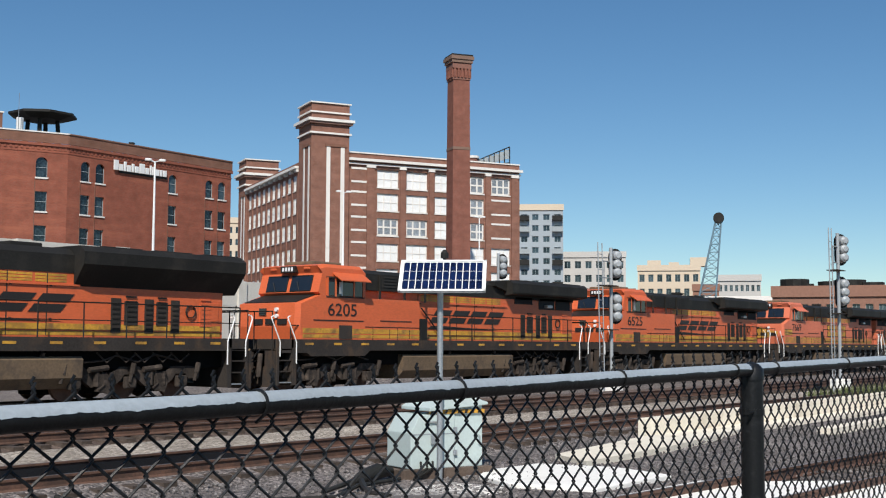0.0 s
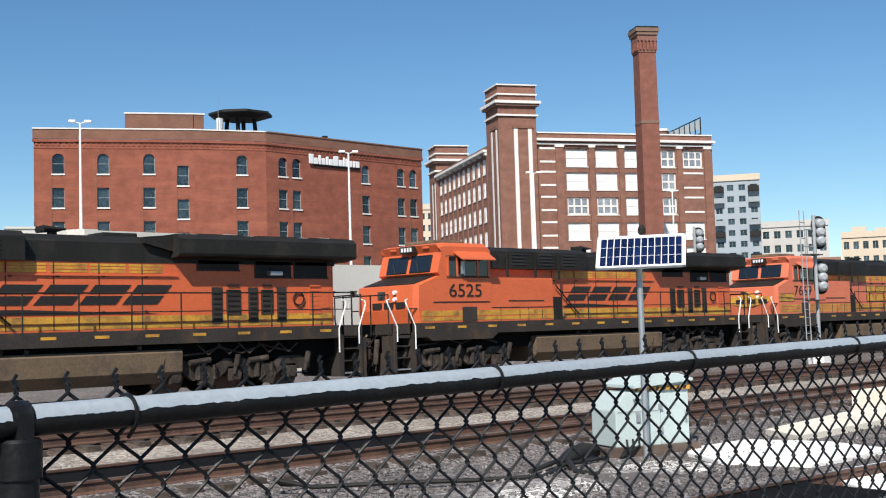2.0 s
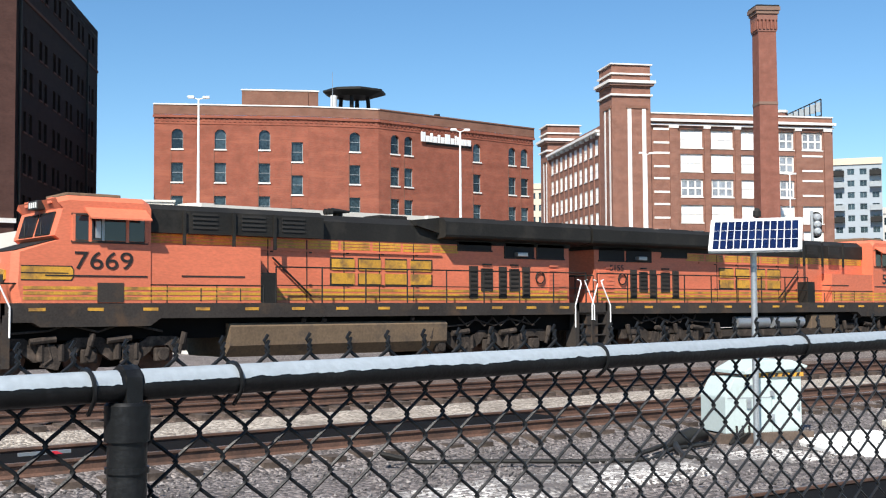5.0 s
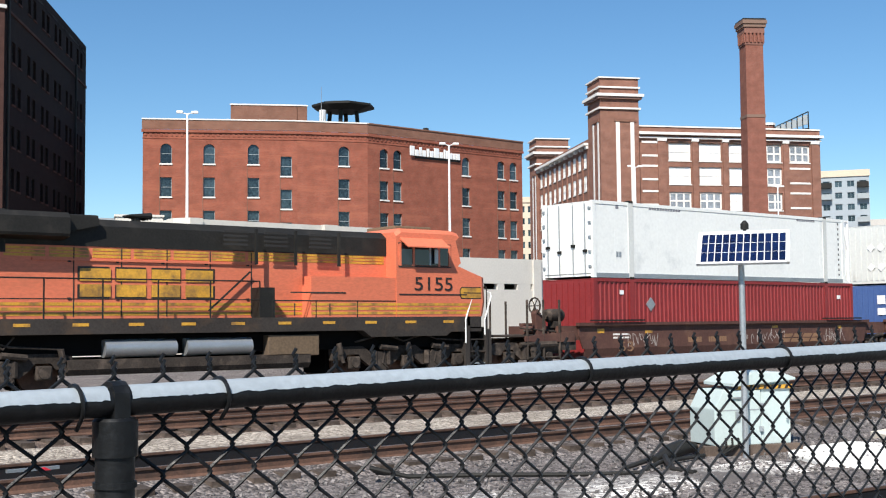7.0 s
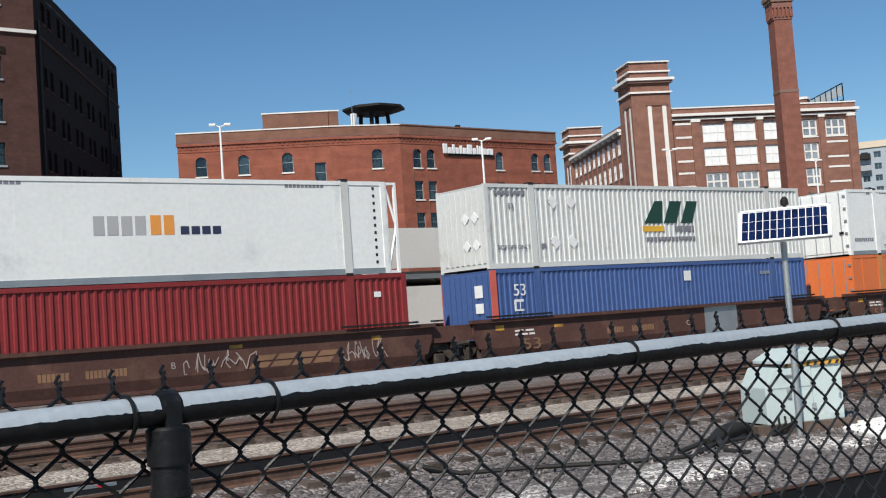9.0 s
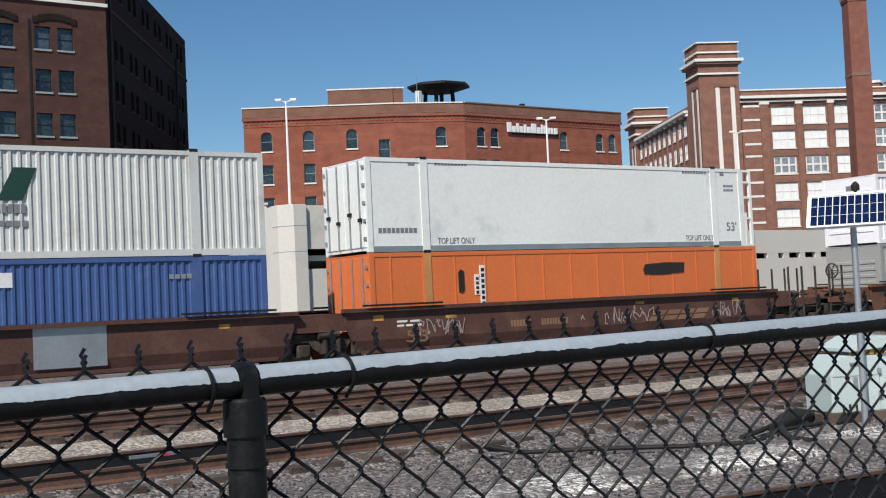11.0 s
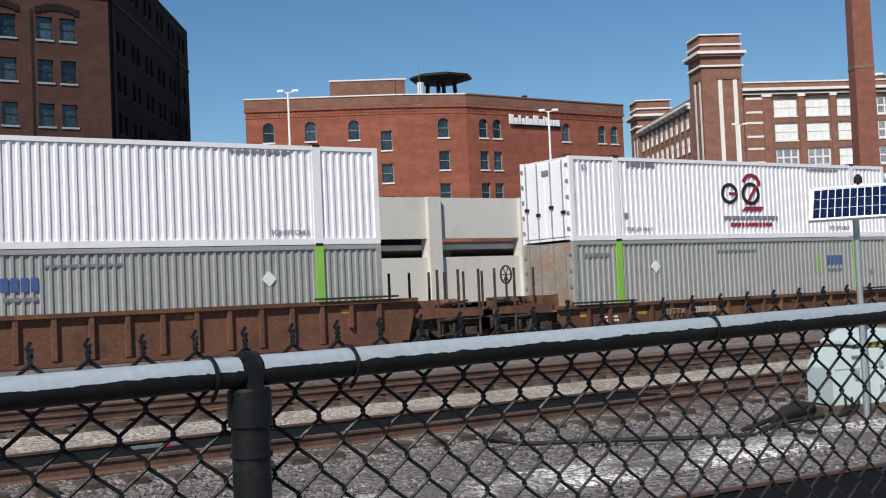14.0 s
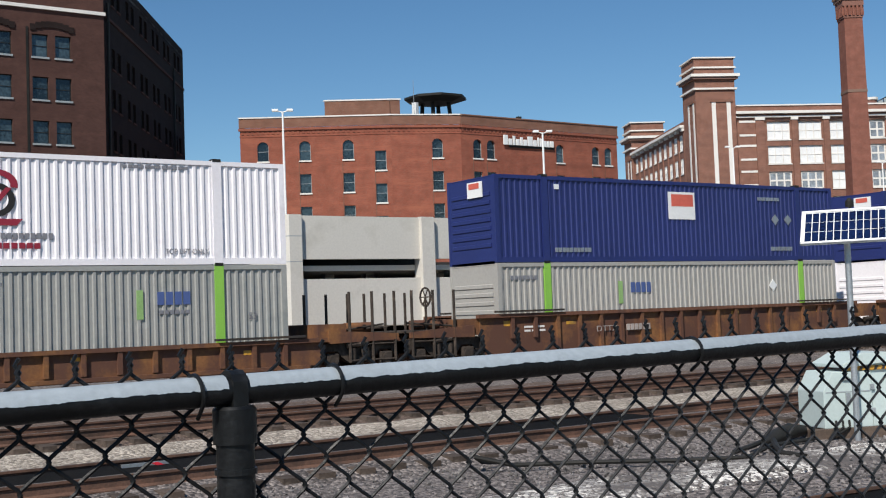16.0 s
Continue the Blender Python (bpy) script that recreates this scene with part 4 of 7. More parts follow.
def bogie(parent, xc, wheels=3, step=2.0, r=0.53, name="truck", span=None):
    """A truck: side frames with pockets, springs, journal boxes, wheels."""
    half = step * (wheels - 1) / 2
    bm = bmesh.new()
    for s in (-1, 1):
        y0, y1 = s * 1.02, s * 1.22
        prof = [(xc - half - 0.75, 0.62), (xc - half - 0.75, 0.95)]
        for i in range(wheels):
            x = xc - half + step * i
            prof += [(x - 0.35, 1.02), (x + 0.35, 1.02)]
            if i < wheels - 1:
                prof += [(x + 0.6, 0.86), (x + step - 0.6, 0.86)]
        prof += [(xc + half + 0.75, 0.95), (xc + half + 0.75, 0.62)]
        for i in reversed(range(wheels)):
            x = xc - half + step * i
            prof += [(x + 0.32, 0.62), (x + 0.2, 0.78), (x - 0.2, 0.78), (x - 0.32, 0.62)]
            if i:
                prof += [(x - 0.6, 0.42), (x - step + 0.6, 0.42)]
        prism(bm, prof, min(y0, y1), max(y0, y1), "y")
    box(bm, xc - 0.25, xc + 0.25, -1.1, 1.1, 0.55, 0.85)
    t = part(name, bm, TRUCK, parent)
    if wheels == 3:
        # motor block in near-black, which also darkens the underside as shade would
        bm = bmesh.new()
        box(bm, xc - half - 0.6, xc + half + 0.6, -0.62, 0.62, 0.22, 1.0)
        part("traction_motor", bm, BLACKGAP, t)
    for s in (-1, 1):
        if wheels == 3:
            bm = bmesh.new()
            tube(bm, [(xc - half - 0.5, s * 1.3, 1.12), (xc - 1.1, s * 1.33, 1.2), (xc - 0.6, s * 1.33, 1.36), (xc + 0.2, s * 1.33, 1.16), (xc + 0.9, s * 1.33, 1.38), (xc + half, s * 1.3, 1.15)], 0.03, 6)
            part("air_line", bm, TRUCK, t)
            for dx in (-half - 0.55, -0.1, half + 0.45):
                bm = bmesh.new()
                tube(bm, [(xc + dx, s * 1.36, 0.55), (xc + dx + 0.16, s * 1.36, 1.12)], 0.06, 8)
                tube(bm, [(xc + dx + 0.08, s * 1.36, 0.80), (xc + dx + 0.16, s * 1.36, 1.12)], 0.085, 8)
                part("damper", bm, TRUCK, t)
            for dx in (-1.25, 0.85):
                bm = bmesh.new()
                prism(bm, [(xc + dx, 0.30), (xc + dx + 0.42, 0.22), (xc + dx + 0.55, 0.55), (xc + dx + 0.32, 0.86), (xc + dx + 0.05, 0.80)], s * 1.27 - 0.07, s * 1.27 + 0.07)
                part("brake_lever", bm, TRUCK, t)
        for i in range(wheels):
            bm = bmesh.new()
            tube(bm, [(xc - half + step * i, s * 1.30, 0.54), (xc - half + step * i, s * 1.37, 0.54)], 0.15, 12)
            part("bearing_cap", bm, TRUCK, t)
            x = xc - half + step * i
            bm = bmesh.new()
            box(bm, x - 0.2, x + 0.2, s * 1.24 - 0.09, s * 1.24 + 0.09, 0.36, 0.72)
            part("journal_box", bm, TRUCK, t, bevel=0.04)
            bm = bmesh.new()
            tube(bm, [(x, s * 0.70, r), (x, s * 0.83, r)], r, 20)
            tube(bm, [(x, s * 0.83, r), (x, s * 1.3, r)], 0.12, 10)
            part("wheel", bm, RAIL, t)
            if i < wheels - 1:
                for dx in (0.75, 1.25):
                    bm = bmesh.new()
                    tube(bm, [(x + dx * step / 2, s * 1.27, 0.45), (x + dx * step / 2, s * 1.27, 0.86)], 0.10, 8)
                    part("spring", bm, TRUCK, t)
                bm = bmesh.new()
                tube(bm, [(x + 0.45, s * 1.32, 0.93), (x + 1.1, s * 1.35, 1.0)], 0.085, 8)
                part("brake_cylinder", bm, TRUCK, t)
                bm = bmesh.new()
                tube(bm, [(x + 0.9, s * 1.3, 0.95), (x + 1.0, s * 1.34, 0.5), (x + 0.8, s * 1.34, 0.35)], 0.035, 6)
                part("brake_rigging", bm, TRUCK, t)
    return t


def brand_blocks(parent, x0, x1, z0, z1, y, material, slant, edge=None):
    """Brand wording kept as four plain slanted blocks with notches."""
    n, gap = 4, 0.10
    w = (x1 - x0) / n
    for i in range(n):
        a, b = x0 + w * i, x0 + w * (i + 1) - gap * w * 1.6
        h = z1 - z0
        for q0, q1, r0, r1 in ((0, 1, 0.56, 1.0), (0, 1, 0.0, 0.44)):
            bm = bmesh.new()
            def P(q, r, d):
                return (a + (b - a) * q + slant * h * (r - 0.5), y - d, z0 + h * r)
            e = 0.012
            vs = [bm.verts.new(P(q, r, e)) for q, r in ((q0, r0), (q1, r0), (q1, r1), (q0, r1))]
            bm.faces.new(vs)
            g = bmesh.ops.extrude_face_region(bm, geom=bm.faces[:])
            for v in g["geom"]:
                if isinstance(v, bmesh.types.BMVert):
                    v.co.y += 0.01
            part("brand_block", bm, material, parent)


def locomotive(x0, number, heritage, turn=0, older=False, sloped=False):
    """A six-axle wide-cab diesel: local x runs back from the front coupler, 22.4 m long."""
    lab = ("orange and black diesel locomotive with yellow stripes and lettering" if heritage
           else "orange and black diesel locomotive with black slanted lettering")
    o = thing("locomotive", lab, "locomotive", "locomotives of the train")
    paint = ORANGE2 if heritage else ORANGE
    f = -1 if turn == 0 else 1          # the side that faces the fence
    Y = 1.53

    def pt(name, build, m, label="", bevel=0.0, smooth=False, parent=o):
        bm = bmesh.new()
        build(bm)
        return part(name, bm, m, parent, label, smooth, bevel)
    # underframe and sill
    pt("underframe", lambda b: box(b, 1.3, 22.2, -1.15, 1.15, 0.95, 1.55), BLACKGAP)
    sill = pt("sill", lambda b: prism(b, [(1.75, 1.42), (3.0, 1.42), (3.2, 1.30), (6.1, 1.30), (6.4, 1.50), (22.4, 1.50), (22.4, 1.90), (1.75, 1.90)], -Y, Y), SILL)
    for i in range(13):
        for s in (-1, 1):
            x = 2.9 + 1.5 * i
            pt("reflector", lambda b: box(b, x, x + 0.42, s * Y - 0.008, s * Y + 0.008, 1.70, 1.78), YELLOW, parent=sill)
    # cab with cut-off nose
    prof = [(2.55, 1.90), (2.45, 2.35), (2.49, 3.16), (3.66, 3.50), (3.53, 3.60), (3.74, 4.30), (3.60, 4.56), (3.90, 4.63), (5.9, 4.63), (6.1, 4.5), (6.1, 1.90)]
    cab = bmesh.new()
    rings = []
    for y, k in ((-1.53, 0), (-1.40, 1), (1.40, 1), (1.53, 0)):
        ring = []
        for x, z in prof:
            inset = 0.0
            if not k:
                inset = 0.18 if x < 2.6 else 0
            zz = z - (0.13 if (not k and z > 4.4) else 0)
            ring.append(cab.verts.new((x + inset, y, zz)))
        rings.append(ring)
    for A, B in zip(rings, rings[1:]):
        for i in range(len(prof)):
            cab.faces.new((A[i], A[(i + 1) % len(prof)], B[(i + 1) % len(prof)], B[i]))
    cab.faces.new(rings[0])
    cab.faces.new(rings[-1][::-1])
    cb = part("cab", cab, paint, o)
    fw = -0.95 if older else 0.0
    cb.matrix_basis = pose(fw, 0, 0)
    for a, b in ((-1.12, -0.10), (0.10, 1.12)):
        def ws(bm, a=a, b=b):
            pts = [(3.555, a, 3.67), (3.555, b, 3.67), (3.705, b, 4.19), (3.705, a, 4.19)]
            v = [bm.verts.new((p[0] - 0.03, p[1], p[2])) for p in pts]
            w = [bm.verts.new((p[0] + 0.03, p[1], p[2])) for p in pts]
            bm.faces.new(v)
            bm.faces.new(w[::-1])
            for i in range(4):
                bm.faces.new((v[i], v[(i + 1) % 4], w[(i + 1) % 4], w[i]))
        w = pt("windshield", ws, GLASSD, parent=cb)
        def gasket(bm, a=a, b=b):
            for p, q in (((3.54, a, 3.65), (3.54, b, 3.65)), ((3.69, a, 4.21), (3.69, b, 4.21)), ((3.54, a, 3.65), (3.69, a, 4.21)), ((3.54, b, 3.65), (3.69, b, 4.21))):
                tube(bm, [p, q], 0.022, 6)
        pt("gasket", gasket, BLACK, parent=w)
        pt("wiper", lambda bm: tube(bm, [(3.50, (a + b) / 2, 3.62), (3.58, (a + b) / 2 + 0.2, 4.0)], 0.012, 5), BLACK, parent=w)
    pt("nose_deck", lambda b: prism(b, [(2.62, 3.205), (3.62, 3.495), (3.62, 3.52), (2.62, 3.23)], -1.3, 1.3), BLACK, parent=cb)
    for s in (-1, 1):
        pt("side_window", lambda b: box(b, 4.02, 5.95, s * Y - 0.012, s * Y + 0.012, 3.50, 4.12), GLASSD, parent=cb)
        for u0, u1 in ((3.97, 4.05), (4.40, 4.48), (5.40, 5.48), (5.92, 6.0)):
            pt("window_post", lambda b: box(b, u0, u1, s * Y - 0.03, s * Y + 0.03, 3.46, 4.16), paint, parent=cb)
        pt("window_rim", lambda b: [box(b, 3.95, 6.02, s * Y - 0.025, s * Y + 0.025, 3.43, 3.49), box(b, 3.95, 6.02, s * Y - 0.025, s * Y + 0.025, 4.13, 4.18)], SILL, parent=cb)
        pt("mirror", lambda b: box(b, 4.55, 4.68, s * (Y + 0.10) - 0.03, s * (Y + 0.10) + 0.03, 3.55, 4.0), STEEL, parent=cb, bevel=0.01)
        pt("window_frame", lambda b: box(b, 4.75, 4.82, s * Y - 0.02, s * Y + 0.02, 3.50, 4.12), STEEL, parent=cb)
        pt("awning", lambda b: prism(b, [(s * Y, 4.28), (s * Y, 4.34), (s * (Y + 0.42), 4.06), (s * (Y + 0.42), 4.02)], 4.30, 5.95, "x"), paint, parent=cb)
        pt("cab_seam", lambda b: box(b, 3.3, 6.0, s * Y - 0.015, s * Y + 0.015, 2.57, 2.61), LETTER, parent=cb)
        if not older:
            pt("cab_vent", lambda b: box(b, 4.65, 5.35, s * Y - 0.02, s * Y + 0.02, 1.92, 2.42), SILL, parent=cb)
    nb = pt("number_board", lambda b: box(b, 3.50, 3.72, -0.36, 0.36, 4.33, 4.57), LETTER, parent=cb, bevel=0.02)
    if number:
        for k in range(4):
            pt("number_bar", lambda b: box(b, 3.49, 3.51, -0.28 + 0.15 * k, -0.19 + 0.15 * k, 4.38, 4.52), WHITE, parent=nb)
    for y in (-0.85, 0.85):
        pt("roof_lamp_box", lambda b: box(b, 3.62, 3.85, y - 0.16, y + 0.16, 4.44, 4.60), paint, parent=cb, bevel=0.03)
    pt("air_conditioner", lambda b: box(b, 4.1, 5.6, -0.75, 0.75, 4.62, 4.78), TANK, bevel=0.05, parent=cb)
    for z in (2.95, 2.72):
        pt("headlight", lambda b: tube(b, [(2.39, -0.55, z), (2.57, -0.55, z)], 0.075, 12), WHITE, parent=cb)
    pt("nose_door_window", lambda b: box(b, 2.43, 2.51, 0.0, 0.34, 2.75, 3.0), GLASSD, parent=cb)
    # long hood: lower body in orange, upper in black
    W = 1.02 if not older else 1.0
    hood = pt("hood", lambda b: box(b, 6.1 + fw, 21.8, -W, W, 1.90, 3.78), paint)
    pt("hood_cover", lambda b: prism(b, [(-W - 0.02, 3.78), (-W - 0.02, 4.32), (-W + 0.25, 4.52), (W - 0.25, 4.52), (W + 0.02, 4.32), (W + 0.02, 3.78)], 6.1 + fw, 21.9, "x"), BLACK)
    wide = pt("equipment_housing", lambda b: box(b, 6.1 + fw, 9.4 if not older else 8.2, -1.50, 1.50, 1.90, 3.45 if not older else 3.1), paint)
    pt("air_intake_housing", lambda b: older or prism(b, [(-1.32, 3.78), (-1.32, 4.40), (-1.1, 4.55), (1.1, 4.55), (1.32, 4.40), (1.32, 3.78)], 6.15, 11.6, "x"), BLACK)
    for x in (7.4, 8.9, 10.2):
        for s in (-1, 1):
            pt("intake_grille", lambda b: [box(b, x, x + 0.75, s * 1.33 - 0.015, s * 1.33 + 0.015, 3.92 + 0.12 * k, 3.98 + 0.12 * k) for k in range(4)], DARKIN)
            pt("roof_bracket", lambda b: box(b, x - 0.3, x - 0.22, s * 1.36 - 0.03, s * 1.36 + 0.03, 3.40, 4.40), BLACK)
    rx0 = 16.0 if not older else 15.4
    # radiator housing reaches out over the walkway
    if sloped:
        pt("radiator_housing", lambda b: prism(b, [(-1.50, 4.05), (-1.52, 4.42), (-1.30, 4.60), (1.30, 4.60), (1.52, 4.42), (1.50, 4.05), (0.98, 3.35), (-0.98, 3.35)], rx0, 22.42, "x"), BLACK)
    else:
        pt("radiator_housing", lambda b: prism(b, [(-1.50, 3.98), (-1.53, 4.05), (-1.53, 4.46), (-1.36, 4.60), (1.36, 4.60), (1.53, 4.46), (1.53, 4.05), (1.50, 3.98), (0.95, 3.90), (-0.95, 3.90)], rx0, 22.42, "x"), BLACK)
        pt("radiator_front", lambda b: prism(b, [(rx0 - 0.9, 4.50), (rx0 + 0.02, 4.58), (rx0 + 0.02, 4.1), (rx0 - 0.9, 4.32)], -1.2, 1.2), BLACK)
        for s in (-1, 1):
            for xa, xb, za in ((16.9, 18.3, 3.62), (18.9, 20.2, 3.42), (20.35, 21.6, 3.42)):
                sc = pt("radiator_screen", lambda b: box(b, xa, xb, s * W - 0.02, s * W + 0.02, za, 3.88), DARKIN)
                pt("screen_rim", lambda b: [box(b, xa - 0.04, xb + 0.04, s * W - 0.03, s * W + 0.03, za - 0.05, za), box(b, xa - 0.04, xa, s * W - 0.03, s * W + 0.03, za, 3.88)], SILL, parent=sc)
            pt("fan_motor", lambda b: box(b, 19.3, 19.75, s * (W + 0.12) - 0.1, s * (W + 0.12) + 0.1, 3.45, 3.58), STEEL, bevel=0.02)
    for xa in (16.9, 18.9, 20.9):
        pt("roof_hatch", lambda b: box(b, xa, xa + 1.5, -1.15, 1.15, 4.60, 4.645), BLACK, bevel=0.015)
    pt("hood_end", lambda b: box(b, 21.79, 21.84, -W, W, 1.90, 3.9), paint)
    # hood doors and seams
    for k, (x, wd) in enumerate(((17.35, 0.36), (17.85, 0.50), (18.62, 0.34), (19.08, 0.44), (19.66, 0.34), (20.85, 0.50))):
        for s in (-1, 1):
            z0, z1 = (2.05, 3.10) if k % 2 == 0 else (2.28, 3.02)
            dr = pt("hood_door", lambda b: box(b, x, x + wd, s * W - 0.025, s * W + 0.025, z0, z1), SILL if k < 5 else paint)
            pt("door_slat", lambda b: [box(b, x + 0.05, x + wd - 0.05, s * W - 0.04, s * W + 0.04, z0 + 0.10 + 0.15 * q, z0 + 0.15 + 0.15 * q) for q in range(6)], BLACK if k < 5 else paint, parent=dr)
    for s in (-1, 1):
        pt("hand_wheel", lambda b: tube(b, [(20.45 + 0.2 * math.cos(q * 0.5236), s * (W + 0.045), 2.75 + 0.2 * math.sin(q * 0.5236)) for q in range(13)], 0.025, 5, False), BLACK)
        pt("end_cabinet", lambda b: box(b, 21.1, 21.65, s * W - 0.03, s * W + 0.03, 2.45, 3.05), paint, bevel=0.01)
    for x in (9.9, 11.2, 12.5, 13.8, 15.1):
        for s in (-1, 1):
            pt("door_seam", lambda b: box(b, x - 0.015, x + 0.015, s * W - 0.012, s * W + 0.012, 1.95, 3.75), SILL)
            pt("door_latch", lambda b: [box(b, x + 0.08, x + 0.16, s * W - 0.03, s * W + 0.03, z, z + 0.05) for z in (2.4, 3.36)], SILL)
    for s in (-1, 1):
        pt("hood_ledge", lambda b: box(b, 9.45, 16.2, s * W - 0.05, s * W + 0.05, 3.40, 3.45), paint)
        pt("housing_seam", lambda b: [box(b, 7.0, 8.9, s * 1.50 - 0.014, s * 1.50 + 0.014, 2.60, 2.64), box(b, 7.55, 7.58, s * 1.50 - 0.012, s * 1.50 + 0.012, 1.95, 2.3), box(b, 8.75, 8.78, s * 1.50 - 0.012, s * 1.50 + 0.012, 1.95, 2.3)], SILL)
    # stripes
    for s in (-1, 1):
        for z0, z1 in ((1.98, 2.06), (2.11, 2.19), (2.24, 2.32)) if heritage else ((1.96, 2.08), (2.12, 2.30)):
            pt("lower_stripe", lambda b: box(b, 2.76 + fw, 6.1 + fw, s * Y - 0.008, s * Y + 0.008, z0, z1), YELLOW)
            pt("lower_stripe", lambda b: box(b, 6.1 + fw, 9.4 if not older else 8.2, s * 1.50 - 0.008, s * 1.50 + 0.008, z0, z1), YELLOW)
            pt("lower_stripe", lambda b: box(b, 9.4 if not older else 8.2, 21.75, s * W - 0.008, s * W + 0.008, z0, z1), YELLOW)
        for k in range(5 if not heritage else 6):
            xa = 10.1 + 1.15 * k
            [pt("upper_stripe", lambda b: box(b, xa, xa + 1.05, s * W - 0.008, s * W + 0.008, zz, zz + 0.065), YELLOW) for zz in (3.49, 3.58, 3.67)]
        if heritage:
            [pt("upper_stripe", lambda b: box(b, 6.2 + fw, 10.0, s * W - 0.010, s * W + 0.010, zz, zz + 0.065), YELLOW) for zz in (3.52, 3.61, 3.70)]
            for (m0, za, zb, xb, of) in ((LETTER, 2.46, 2.84, 4.04, 0.006), (YELLOW, 2.49, 2.81, 4.01, 0.010), (LETTER, 2.635, 2.665, 3.9, 0.013)):
                xb -= 0.45 if older else 0
                pt("nose_stripe", lambda b: prism(b, [(2.70 + fw, za), (xb - 0.06 + fw, za), (xb + fw, za + (zb - za) * 0.25), (xb + fw, za + (zb - za) * 0.75), (xb - 0.06 + fw, zb), (2.70 + fw, zb)], s * Y - of, s * Y + of), m0)
    # stair to the walkway behind the housing, exhaust, horn
    for s in (-1, 1):
        pt("step_riser", lambda b: box(b, 9.42, 9.9, s * 1.02, s * 1.5, 1.9, 2.75), BLACK)
        pt("lean_pipe", lambda b: tube(b, [(10.0, s * 1.12, 3.2), (11.3, s * 1.12, 2.1)], 0.03, 5), BLACK)
    pt("horn", lambda b: [box(b, 12.9, 13.0, -0.2, 0.2, 4.5, 4.66)] + [tube(b, [(12.6, y, 4.72), (13.25, y, 4.72)], [0.10, 0.03], 8) for y in (-0.2, 0, 0.2)], BLACK)
    pt("exhaust_duct", lambda b: box(b, 14.2, 15.3, -0.45, 0.45, 4.5, 4.66), BLACK, bevel=0.05)
    # walkway rails
    for s in (-1, 1):
        y = s * 1.49
        ends = [(2.2, 9.5, 2.38), (9.9, 22.2, 2.92)]
        for a, b_, zr in ends:
            pt("handrail", lambda b: tube(b, [(a, y, zr), (b_, y, zr)], 0.022, 6), BLACK)
            n = int((b_ - a) / 1.45)
            for k in range(n + 1):
                x = a + (b_ - a) * k / n
                pt("handrail_post", lambda b: tube(b, [(x, y, 1.9), (x, y, zr)], 0.024, 5), BLACK)
            if zr > 2.5:
                pt("handrail", lambda b: tube(b, [(a, y, 2.40), (b_, y, 2.40)], 0.016, 6), BLACK)
    # pilots, steps, white grab rails and couplers at both ends
    for e, d in ((0.55, 1), (23.5, -1)):
        pt("pilot", lambda b: box(b, min(e + d * 0.75, e + d * 1.0), max(e + d * 0.75, e + d * 1.0), -1.5, 1.5, 0.25, 1.5), SILL)
        pt("coupler", lambda b: box(b, min(e - d * (0.3 if d > 0 else -0.55), e + d * 0.9), max(e - d * (0.3 if d > 0 else -0.55), e + d * 0.9), -0.18, 0.18, 0.68, 1.0), TRUCK, bevel=0.05)
        pt("end_rail", lambda b: [tube(b, [(e + d * 0.85, -1.4, 2.85), (e + d * 0.85, 1.4, 2.85)], 0.022, 6)] + [tube(b, [(e + d * 0.85, y, 1.5), (e + d * 0.85, y, 2.85)], 0.022, 5) for y in (-1.4, -0.5, 0.5, 1.4)], BLACK)
        for k in range(3):
            pt("air_hose", lambda b: tube(b, [(e + d * 0.7, -0.5 - 0.2 * k, 0.9), (e + d * 0.45, -0.5 - 0.2 * k, 0.6), (e + d * 0.35, -0.45 - 0.2 * k, 0.3)], 0.028, 6), BLACK)
        for k in range(4):
            y = -0.95 + 0.5 * k
            pt("jumper_hose", lambda b: tube(b, [(e + d * 0.72, y, 1.55), (e + d * 0.45, y + 0.05, 1.25), (e + d * 0.15, y + 0.1, 1.12), (e - d * 0.1, y + 0.1, 1.14)], 0.035, 6), TANK if k % 2 else BLACK)
        pt("pilot_gear", lambda b: [box(b, *sorted((e + d * 0.55, e + d * 0.75)), -0.6, 0.6, 0.5, 1.45), tube(b, [(e + d * 0.5, -1.1, 0.6), (e + d * 0.6, -1.1, 1.4)], 0.09, 8), tube(b, [(e + d * 0.5, 1.1, 0.6), (e + d * 0.6, 1.1, 1.4)], 0.09, 8)], TRUCK)
        for s in (-1, 1):
            st = pt("step_well", lambda b: [box(b, e + d * 1.0 - 0.05, e + d * 1.0 + 0.05, s * 1.52 - 0.03, s * 1.52 + 0.03, 0.3, 1.9), box(b, e + d * 1.80 - 0.09, e + d * 1.80 + 0.09, s * 1.535 - 0.02, s * 1.535 + 0.02, 0.3, 1.6), box(b, e + d * 1.72 - 0.05, e + d * 1.72 + 0.05, s * 1.0 - 0.03 if s > 0 else -1.53, 1.53 if s > 0 else -1.0 + 0.03, 0.3, 1.9)], SILL)
            for k in range(4):
                xa, xb = sorted((e + d * 1.05, e + d * 1.68))
                ya, yb = sorted((s * 1.05, s * 1.53))
                pt("step", lambda b: box(b, xa, xb, ya, yb, 0.38 + 0.38 * k, 0.42 + 0.38 * k), STEEL if k == 0 else SILL, parent=st)
            for dx in (0.98, 1.78):
                pt("grab_rail", lambda b: tube(b, [(e + d * (dx + 0.10), s * 1.56, 1.05 if dx > 1 else 1.30), (e + d * (dx + 0.10), s * 1.56, 1.80), (e + d * (dx - 0.24), s * 1.50, 2.55), (e + d * (dx - 0.24), s * 1.46, 2.66), (e + d * (dx - 0.12), s * 1.44, 2.70)], 0.024, 6), WHITE, "white grab rail")
    # running gear
    bogie(o, 4.55)
    bogie(o, 17.95)
